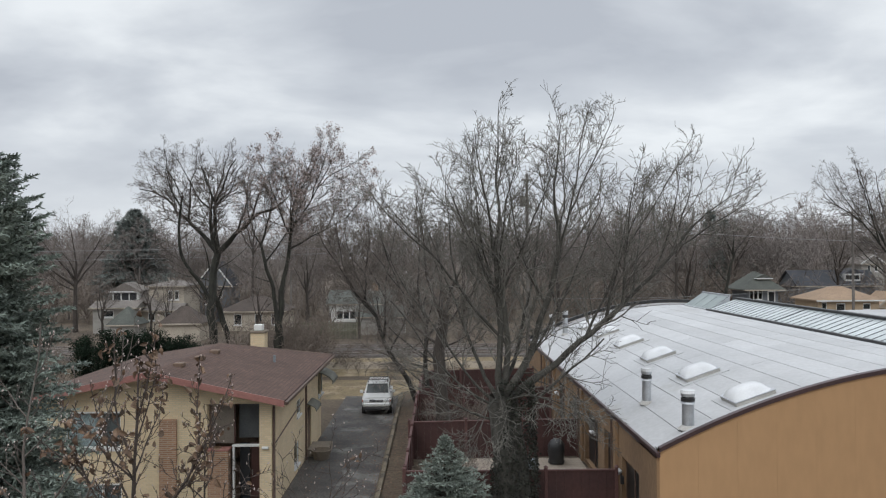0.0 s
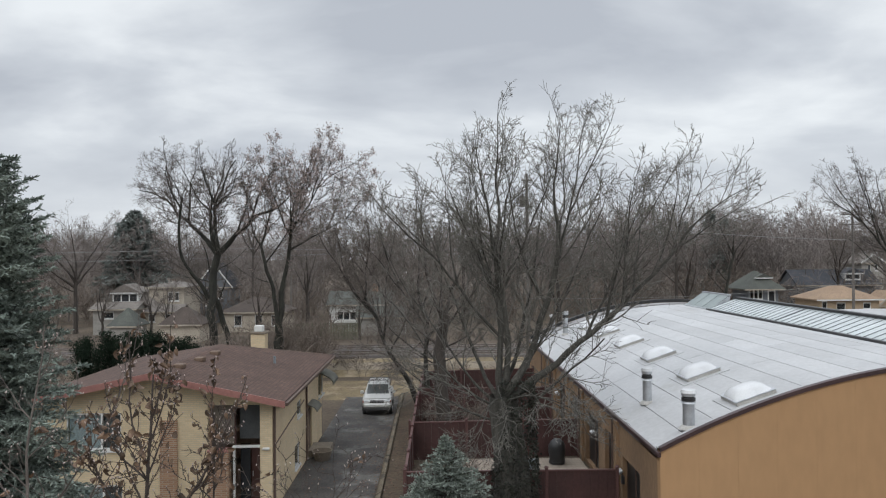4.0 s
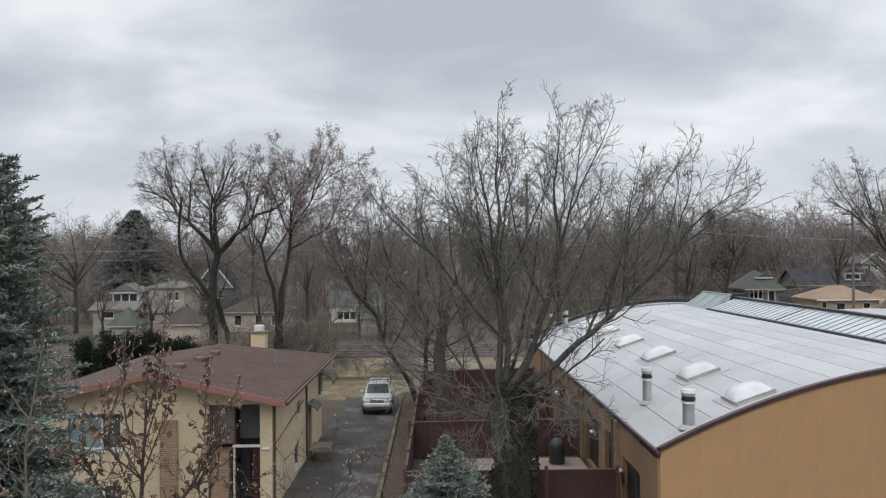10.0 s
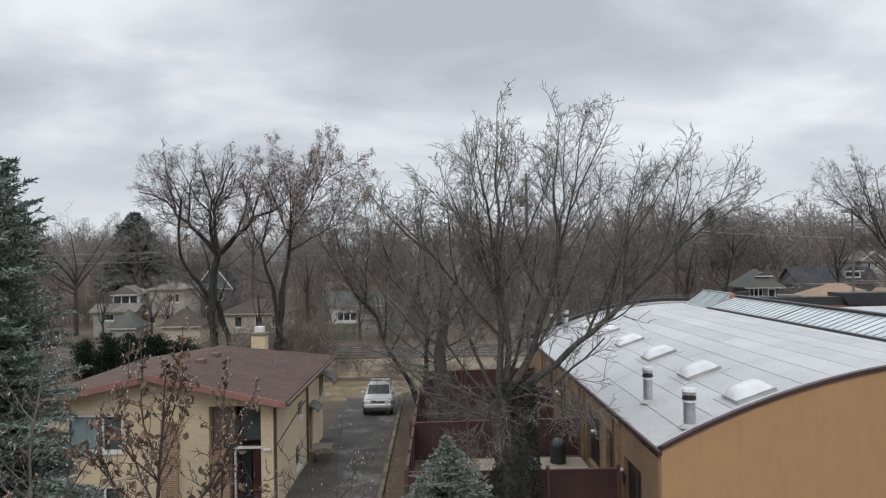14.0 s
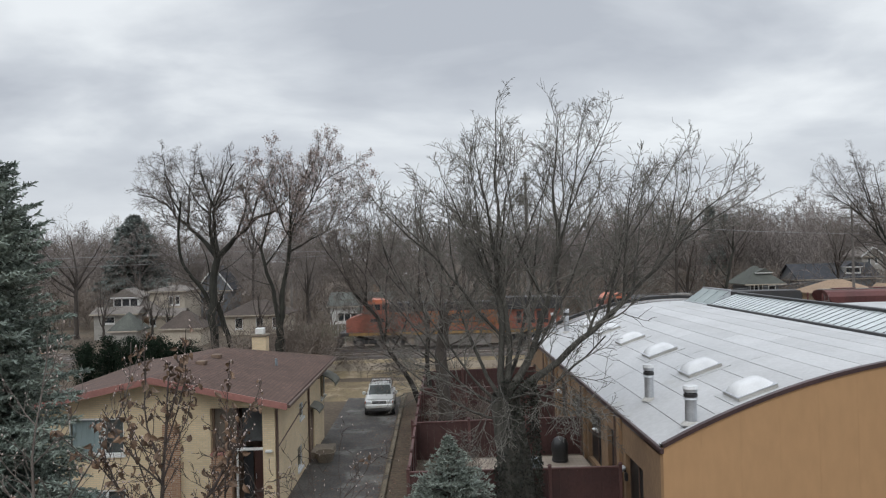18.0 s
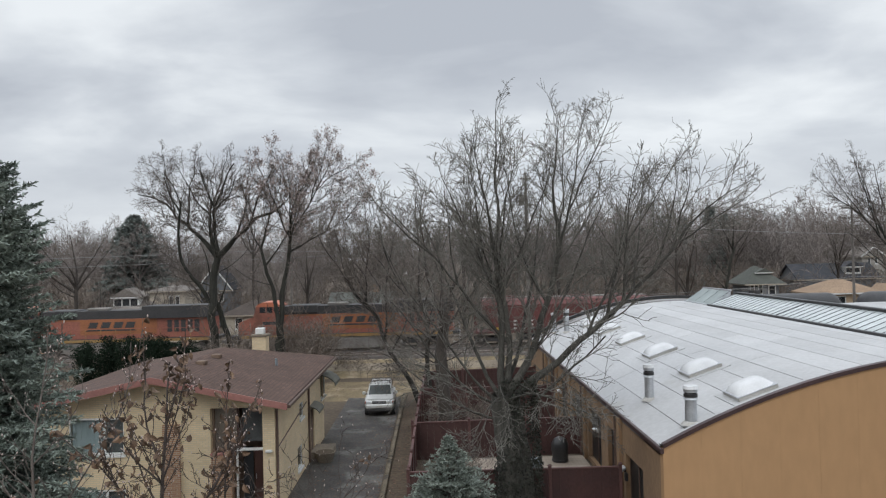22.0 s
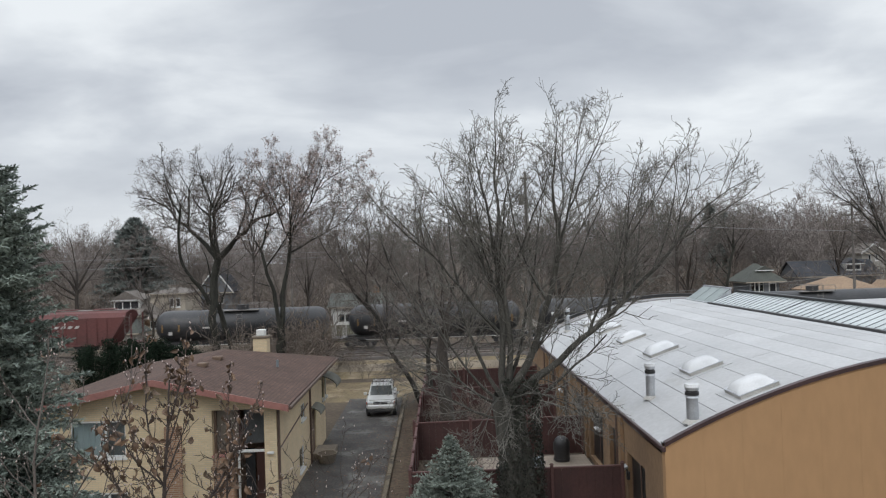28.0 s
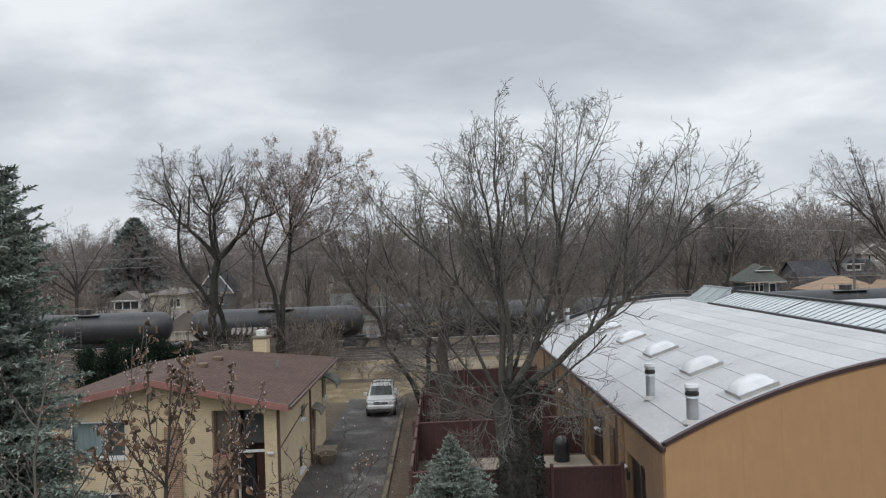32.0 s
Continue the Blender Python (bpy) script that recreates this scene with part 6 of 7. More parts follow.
def hopper(label):
    """A covered hopper; its front coupler is at x = 0."""
    t = thing("hopper_car", label, "railway car", (0, 0, 0), 0, "freight train")
    L = 18.2
    body = bmesh.new()
    outline = [(-1.5, 1.35), (-1.55, 3.9), (-1.2, 4.35), (-0.5, 4.52), (0.5, 4.52), (1.2, 4.35), (1.55, 3.9), (1.5, 1.35)]
    va = [body.verts.new((2.9 if z < 2 else 1.35, y, z)) for y, z in outline]
    vb = [body.verts.new((L - 2.9 if z < 2 else L - 1.35, y, z)) for y, z in outline]
    body.faces.new(va)
    body.faces.new(vb[::-1])
    for i in range(len(outline)):
        j = (i + 1) % len(outline)
        body.faces.new((va[j], va[i], vb[i], vb[j]))
    bmesh.ops.recalc_face_normals(body, faces=body.faces)
    part("body", body, M["hopper_red"], t)
    part("side_sill", box((0.6, -1.52, 1.18), (L - 0.6, 1.52, 1.345), 0.02), M["hopper_red"], t)
    part("running_board", box((1.4, -0.55, 4.53), (L - 1.4, 0.55, 4.58)), M["loco_grey"], t)
    for k in range(4):
        part("roof_hatch", box((2.6 + k * 3.6, -0.4, 4.585), (4.6 + k * 3.6, 0.4, 4.68), 0.03), M["hopper_red"], t)
    for k in range(3):
        x = 4.6 + k * 3.6
        part("outlet", prism([(x, 1.17), (x + 1.8, 1.17), (x + 1.25, 0.45), (x + 0.55, 0.45)], -1.0, 1.0), M["loco_black"], t)
    for s in (-1, 1):
        for k in range(14):
            x = 3.0 + k * (L - 6.0) / 13
            part("side_rib", box((x - 0.04, min(s * 1.535, s * 1.585), 1.36), (x + 0.04, max(s * 1.535, s * 1.585), 3.85)), M["hopper_red"], t)
        for x in (0.9, L - 0.9):
            part("end_post", box((x - 0.06, s * 1.35 - 0.06, 1.35), (x + 0.06, s * 1.35 + 0.06, 4.2)), M["hopper_red"], t)
            ladder(t, x + (0.3 if x < 5 else -0.3), s * 1.5, 1.4, 4.1, 0.4, M["loco_grey"], 7)
        y = s * 1.59
        rng_ = random.Random(31)
        for k in range(9):
            x, z = 4.3 + (k % 3) * 0.75, 1.55 + 0.36 * (k // 3)
            part("marking", box((x, min(y, y + s * 0.01), z), (x + rng_.uniform(0.25, 0.5), max(y, y + s * 0.01), z + 0.17)), M["chalk"], t)
        for k in range(6):
            x, z = 7.4 + k * 0.42, 1.75 + rng_.uniform(-0.15, 0.25)
            part("graffiti_letter", prism([(x, z), (x + 0.1, z), (x + 0.32, z + 0.4), (x + 0.2, z + 0.5)], min(y, y + s * 0.01), max(y, y + s * 0.01)), M["chalk"], t)
        for k in range(4):
            part("letter_bar", prism([(10.4 + k * 0.62, 2.95), (10.75 + k * 0.62, 2.95), (10.9 + k * 0.62, 3.2), (10.55 + k * 0.62, 3.2)], min(y, y + s * 0.01), max(y, y + s * 0.01)), M["chalk"], t)
        part("warning_plate", box((2.55, min(y, y + s * 0.01), 1.45), (2.9, max(y, y + s * 0.01), 1.75)), M["yellow"], t)
    for x in (0.3, L - 0.3):
        part("coupler", box((x - 0.3, -0.16, 0.75), (x + 0.3, 0.16, 1.05), 0.04), M["loco_grey"], t)
    truck(t, 2.2, 2, 1.8, 0.45)
    truck(t, L - 2.2, 2, 1.8, 0.45)
    return t


def tank_car(label, mark):
    """A tank car; its front coupler is at x = 0."""
    t = thing("tank_car", label, "railway car", (0, 0, 0), 0, "freight train")
    L, R, z = 17.9, 1.5, 2.75
    prof = [(0.0, 0.02), (0.06, 0.5), (0.2, 0.9), (0.42, 1.2), (0.75, 1.42), (1.15, R)]
    ends = [(0.95 + a, r) for a, r in prof] + [(L - 0.95 - a, r) for a, r in prof[::-1]]
    bm = bmesh.new()
    rings = [[bm.verts.new((x, r * math.cos(a), z + r * math.sin(a))) for a in [2 * math.pi * k / 28 for k in range(28)]] for x, r in ends]
    for ra, rb in zip(rings, rings[1:]):
        for i in range(28):
            j = (i + 1) % 28
            bm.faces.new((ra[i], ra[j], rb[j], rb[i]))
    bm.faces.new(rings[0][::-1])
    bm.faces.new(rings[-1])
    part("tank", bm, M["tank_black"], t, smooth=True)
    for k in range(4):
        x = 4.2 + k * 3.15
        part("tank_band", rod((x - 0.04, 0, z), (x + 0.04, 0, z), R + 0.012, None, 28), M["tank_black"], t)
    part("dome_housing", rod((L / 2, 0, z + R - 0.1), (L / 2, 0, z + R + 0.42), 0.55, None, 16), M["tank_black"], t)
    part("walkway", box((L / 2 - 1.6, -1.1, z + R - 0.12), (L / 2 + 1.6, 1.1, z + R - 0.07)), M["loco_grey"], t)
    for s in (-1, 1):
        part("walkway_rail", rod((L / 2 - 1.6, s * 1.1, z + R + 0.5), (L / 2 + 1.6, s * 1.1, z + R + 0.5), 0.025, None, 5), M["loco_grey"], t)
        for x in (-1.6, -0.5, 0.5, 1.6):
            part("rail_post", rod((L / 2 + x, s * 1.1, z + R - 0.1), (L / 2 + x, s * 1.1, z + R + 0.5), 0.022, None, 5), M["loco_grey"], t)
        ladder(t, L / 2, s * 1.52, 1.2, 4.0, 0.45, M["loco_grey"], 7)
        part("side_sill", box((0.5, s * 1.3 - 0.06, 1.02), (3.6, s * 1.3 + 0.06, 1.2)), M["loco_black"], t)
        part("side_sill", box((L - 3.6, s * 1.3 - 0.06, 1.02), (L - 0.5, s * 1.3 + 0.06, 1.2)), M["loco_black"], t)
        part("bottom_rail", rod((2.6, s * 1.42, 0.95), (L - 2.6, s * 1.42, 0.95), 0.03, None, 6), M["chalk"], t)
        y = s * 1.515
        for x in (1.9, 3.4, L - 3.4, L - 1.9):
            part("reflector", box((x, min(y, y + s * 0.012), 2.3), (x + 0.09, max(y, y + s * 0.012), 3.0)), M["dull_yellow" if mark % 2 else "chalk"], t)
        part("placard", box((2.5, min(y, y + s * 0.012), 2.0), (2.85, max(y, y + s * 0.012), 2.3)), M["chalk"], t)
        if mark == 1:
            part("stencil", box((5.6, min(y, y + s * 0.012), 2.55), (6.7, max(y, y + s * 0.012), 2.72)), M["chalk"], t)
        if mark == 3:
            for k in range(7):
                x = 5.0 + k * 0.5
                part("graffiti_letter", prism([(x, 1.95), (x + 0.14, 1.85), (x + 0.36, 2.2), (x + 0.4, 2.5), (x + 0.1, 2.55)], min(y, y + s * 0.012), max(y, y + s * 0.012)), M["chalk"], t, "pale spray-painted block")
        if mark == 4:
            part("data_plate", box((5.2, min(y, y + s * 0.012), 2.15), (6.0, max(y, y + s * 0.012), 2.5)), M["yellow"], t)
    for x in (0.55, L - 0.55):
        part("end_platform", box((x - 0.45, -1.4, 1.0), (x + 0.45, 1.4, 1.1), 0.01), M["loco_black"], t)
        part("end_rail", box((x - 0.03, -1.35, 1.1), (x + 0.03, 1.35, 1.16)), M["chalk"], t)
        for yy in (-1.3, -0.65, 0.65, 1.3):
            part("end_rail_post", box((x - 0.03, yy - 0.03, 1.1), (x + 0.03, yy + 0.03, 2.2)), M["chalk"], t)
        part("coupler", box((x - 0.55, -0.16, 0.75), (x + 0.55, 0.16, 1.0), 0.04), M["loco_grey"], t)
    part("centre_sill", box((0.8, -0.35, 0.8), (L - 0.8, 0.35, 1.3)), M["loco_black"], t)
    truck(t, 2.1, 2, 1.8, 0.45)
    truck(t, L - 2.1, 2, 1.8, 0.45)
    return t


SPEED = 8.13


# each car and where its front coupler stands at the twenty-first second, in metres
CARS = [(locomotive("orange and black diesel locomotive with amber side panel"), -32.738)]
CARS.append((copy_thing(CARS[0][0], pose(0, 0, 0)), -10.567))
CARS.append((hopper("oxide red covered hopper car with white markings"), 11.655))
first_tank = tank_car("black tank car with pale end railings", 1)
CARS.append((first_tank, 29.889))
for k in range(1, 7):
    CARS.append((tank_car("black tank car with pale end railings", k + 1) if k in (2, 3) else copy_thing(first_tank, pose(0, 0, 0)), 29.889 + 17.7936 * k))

# the cars' bodies are a little lower than their drawings
for car, _ in CARS:
    for ob in car.children:
        if not ob.name.startswith("truck"):
            ob.matrix_basis = Matrix.Diagonal((1, 1, 0.945, 1)) @ ob.matrix_basis

# ---------------------------------------------------------------- parked car
def sport_utility(at, turn):
    t = thing("parked_car", "silver-white compact sport utility car parked on the driveway", "car", at, turn)
    hw = 0.87

    def loft(sections, name, mat, label="", smooth=False):
        """sections: (y, half width, z low, z high) from front to rear, each with eased corners."""
        bm = bmesh.new()
        rings = []
        for y, w, z0, z1 in sections:
            e = min(0.09, (z1 - z0) * 0.35)
            rings.append([bm.verts.new(c) for c in ((-w, y, z0 + e), (-w, y, z1 - e), (-w + e, y, z1), (0, y, z1 + 0.02), (w - e, y, z1), (w, y, z1 - e), (w, y, z0 + e), (w - e, y, z0), (-w + e, y, z0))])
        for a, b in zip(rings, rings[1:]):
            for i in range(9):
                j = (i + 1) % 9
                bm.faces.new((a[i], a[j], b[j], b[i]))
        bm.faces.new(rings[0][::-1])
        bm.faces.new(rings[-1])
        bmesh.ops.recalc_face_normals(bm, faces=bm.faces)
        return part(name, bm, M[mat], t, label, smooth)

    body = loft([(-0.02, 0.70, 0.55, 0.86), (0.10, 0.82, 0.50, 0.96), (0.35, hw, 0.48, 1.02), (1.15, hw + 0.01, 0.46, 1.10), (2.4, hw + 0.02, 0.46, 1.10), (4.1, hw, 0.48, 1.10), (4.35, 0.82, 0.55, 1.05)], "body", "silver")
    loft([(1.02, 0.74, 1.08, 1.12), (1.75, 0.70, 1.08, 1.62), (2.2, 0.68, 1.08, 1.69), (3.7, 0.68, 1.08, 1.68), (4.25, 0.72, 1.08, 1.15)], "cabin", "silver")
    part("hood", solid([(-0.70, 0.18, 1.035), (0.70, 0.18, 1.035), (0.74, 1.02, 1.135), (-0.74, 1.02, 1.135)][::-1], 0.02), M["silver"], t)
    ws = bmesh.new()
    va = [ws.verts.new(c) for c in ((-0.68, 1.07, 1.15), (0.68, 1.07, 1.15), (0.61, 1.70, 1.60), (-0.61, 1.70, 1.60))]
    ws.faces.new(va)
    r = bmesh.ops.extrude_face_region(ws, geom=list(ws.faces))
    bmesh.ops.translate(ws, vec=(0, -0.012, 0.018), verts=[v for v in r["geom"] if isinstance(v, bmesh.types.BMVert)])
    bmesh.ops.recalc_face_normals(ws, faces=ws.faces)
    part("windscreen", ws, M["car_glass"], t)
    for s in (-1, 1):
        part("wiper", rod((s * 0.1, 1.03, 1.15), (s * 0.1 + 0.5, 1.2, 1.27), 0.012, None, 5), M["plastic"], t)
        for y0, y1 in ((1.75, 2.55), (2.62, 3.35), (3.42, 3.95)):
            part("side_window", box((s * 0.705 - 0.012, y0, 1.16), (s * 0.705 + 0.012, y1, 1.54), 0.01), M["dark_glass"], t)
        h = part("headlight", box((s * 0.62 - 0.17, -0.015, 0.80), (s * 0.62 + 0.17, 0.16, 0.95), 0.03), M["lens"], t)
        part("indicator", box((s * 0.82 - 0.04, 0.03, 0.80), (s * 0.82 + 0.03, 0.20, 0.93), 0.015), M["orange"], h)
        m = part("wing_mirror", box((s * 0.98 - 0.10, 1.30, 1.12), (s * 0.98 + 0.10, 1.42, 1.30), 0.03), M["silver"], t)
        part("mirror_stalk", box((s * 0.84 - 0.06, 1.34, 1.12), (s * 0.84 + 0.06, 1.40, 1.17)), M["plastic"], m)
        part("fog_lamp", rod((s * 0.55, -0.05, 0.56), (s * 0.55, 0.1, 0.56), 0.06, None, 12), M["lens"], t)
        part("roof_rail", rod((s * 0.58, 1.95, 1.76), (s * 0.58, 3.75, 1.75), 0.022, None, 6), M["plastic"], t)
        for y in (2.0, 2.85, 3.7):
            part("rail_foot", rod((s * 0.58, y, 1.66), (s * 0.58, y, 1.76), 0.022, None, 6), M["plastic"], t)
        part("cladding", box((s * 0.885 - 0.015, 1.15, 0.45), (s * 0.885 + 0.015, 3.1, 0.68), 0.01), M["plastic"], t)
        for y in (0.78, 3.42):
            w = part("wheel", rod((s * 0.70, y, 0.34), (s * 0.90, y, 0.34), 0.34, None, 24), M["tyre"], t)
            part("rim", rod((s * 0.895, y, 0.34), (s * 0.915, y, 0.34), 0.21, None, 18), M["alloy"], w)
            part("arch", rod((s * 0.72, y, 0.40), (s * 0.885, y, 0.40), 0.41, None, 24), M["plastic"], t)
    for y in (2.25, 3.3):
        part("cross_bar", rod((-0.58, y, 1.78), (0.58, y, 1.78), 0.02, None, 6), M["plastic"], t)
    part("front_bumper", box((-0.80, -0.10, 0.52), (0.80, 0.12, 0.76), 0.05), M["silver"], t)
    part("lower_bumper", box((-0.76, -0.08, 0.34), (0.76, 0.14, 0.515), 0.04), M["plastic"], t)
    g = part("grille", box((-0.42, -0.04, 0.79), (0.42, 0.05, 0.94), 0.02), M["plastic"], t)
    part("grille_bar", box((-0.40, -0.055, 0.855), (0.40, -0.042, 0.88)), M["alloy"], g)
    part("badge", rod((0, -0.075, 0.868), (0, -0.056, 0.868), 0.05, None, 14), M["alloy"], g)
    part("plate_blank", box((-0.16, -0.115, 0.58), (0.16, -0.103, 0.68)), M["chalk"], t)
    return t


sport_utility((-3.50, 44.3, 0.02), 1.5)

# ---------------------------------------------------------------- maroon fences


def fence_run(a, b, height, label, bay=2.3, z0=0.0):
    """Board fence from a to b in plan: panels between posts, a cap rail on top."""
    a, b = Vector((*a, 0)), Vector((*b, 0))
    d = b - a
    n = max(1, round(d.length / bay))
    t = thing("fence", label, "fence", (a.x, a.y, z0), math.degrees(math.atan2(d.y, d.x)), "maroon yard fences")
    L = d.length / n
    for k in range(n + 1):
        p = part("post", box((k * L - 0.06, -0.06, 0), (k * L + 0.06, 0.06, height + 0.10), 0.012), M["maroon_trim"], t)
        part("post_cap", rod((k * L, 0, height + 0.10), (k * L, 0, height + 0.16), 0.10, 0.02, 4), M["maroon_trim"], p)
    for k in range(n):
        boards = 8
        for j in range(boards):
            x = k * L + 0.065 + (L - 0.13) * j / boards
            part("board", box((x + 0.003, -0.02, 0.06), (x + (L - 0.13) / boards - 0.003, 0.012, height - 0.04)), M["maroon"], t)
        part("cap_rail", box((k * L + 0.062, -0.05, height - 0.038), (k * L + L - 0.062, 0.05, height + 0.02), 0.008), M["maroon_trim"], t)
        part("lower_rail", box((k * L + 0.062, 0.014, 0.3), (k * L + L - 0.062, 0.05, 0.4)), M["maroon_trim"], t)
    return t


FL = "maroon painted board fence with cap rail and posts"
fence_run((-1.12, 26.66), (6.55, 26.66), 1.78, FL)
fence_run((-1.20, 34.5), (6.75, 34.9), 1.80, FL)
fence_run((-1.10, 27.0), (-1.00, 40.4), 1.80, FL)
fence_run((-0.98, 40.9), (-0.78, 49.4), 1.80, FL)
fence_run((-0.75, 49.6), (6.7, 50.4), 1.85, FL)
fence_run((-0.85, 42.4), (6.7, 42.8), 1.95, FL)

# ---------------------------------------------------------------- yard
deck = thing("deck", "low deck of weathered grey-beige boards", "deck", (1.2, 31.2, 0.02), 0)
board_mesh = mesh_of("plank", box((0, 0, 0.13), (5.45, 0.138, 0.165), 0.005), M["deck"])
for k in range(20):
    share("plank", board_mesh, deck, pose(0, k * 0.145, 0.002 * (k % 3)))
for x in (0.1, 2.7, 5.2):
    part("joist", box((x, 0.02, 0), (x + 0.1, 2.86, 0.128)), M["deck"], deck)

grill = thing("grill", "black covered barbecue grill standing on the deck", "grill", (5.45, 33.2, 0.19))
bm = bmesh.new()
rings = [[bm.verts.new((r * (1 + 0.05 * math.sin(5 * q + z * 9)) * math.cos(q), r * (1 + 0.05 * math.sin(5 * q + z * 9)) * math.sin(q), z)) for q in [2 * math.pi * k / 22 for k in range(22)]]
         for z, r in ((0.02, 0.36), (0.25, 0.34), (0.55, 0.38), (0.80, 0.37), (0.98, 0.29), (1.08, 0.16), (1.11, 0.03))]
for ra, rb in zip(rings, rings[1:]):
    for i in range(22):
        bm.faces.new((ra[i], ra[(i + 1) % 22], rb[(i + 1) % 22], rb[i]))
bm.faces.new(rings[-1])
part("cover", bm, M["black_metal"], grill, "loose black weather cover", smooth=True)
part("drawcord", rod((0, 0, 0.10), (0, 0, 0.13), 0.365, None, 22), M["plastic"], grill)
for a in (90, 210, 330):
    c, s_ = math.cos(radians(a)), math.sin(radians(a))
    part("leg", rod((c * 0.25, s_ * 0.25, 0.1), (c * 0.27, s_ * 0.27, 0), 0.018, None, 6), M["black_metal"], grill)

crate = thing("storage_tub", "small grey-blue plastic tub on the deck", "tub", (4.2, 32.0, 0.19))
part("tub", box((-0.24, -0.2, 0), (0.24, 0.2, 0.45), 0.03), M["bin_grey"], crate)
part("lid", box((-0.26, -0.22, 0.45), (0.26, 0.22, 0.5), 0.012), M["bin_grey"], crate)
chair = thing("garden_chair", "small blue-grey garden chair by the fence", "chair", (-0.45, 29.2, 0), 40)
part("seat", box((-0.22, -0.22, 0.42), (0.22, 0.22, 0.46), 0.01), M["bin_grey"], chair)
part("backrest", box((-0.22, 0.20, 0.46), (0.22, 0.24, 0.92), 0.01), M["bin_grey"], chair)
for x in (-0.19, 0.19):
    for y in (-0.19, 0.19):
        part("leg", rod((x, y, 0), (x, y, 0.42), 0.016, None, 6), M["galv"], chair)
feeder = thing("bird_feeder", "small pale bird feeder on a thin pole", "bird feeder", (3.55, 31.0, 0))
part("pole", rod((0, 0, 0), (0, 0, 1.55), 0.02, None, 8), M["black_metal"], feeder)
part("tray", box((-0.15, -0.15, 1.55), (0.15, 0.15, 1.60), 0.01), M["white"], feeder)
part("hopper", rod((0, 0, 1.60), (0, 0, 1.82), 0.08, None, 10), M["dark_glass"], feeder)
part("roof", rod((0, 0, 1.82), (0, 0, 1.92), 0.19, 0.03, 4), M["white"], feeder)
stump = thing("stone_planter", "low round concrete planter beside the house", "planter", (-5.35, 34.9, 0.016))
part("pot", rod((0, 0, 0), (0, 0, 0.45), 0.34, 0.48, 18), M["concrete"], stump)
part("soil", rod((0, 0, 0.40), (0, 0, 0.452), 0.43, 0.43, 18), M["ground"], stump)

# ---------------------------------------------------------------- houses beyond the railway


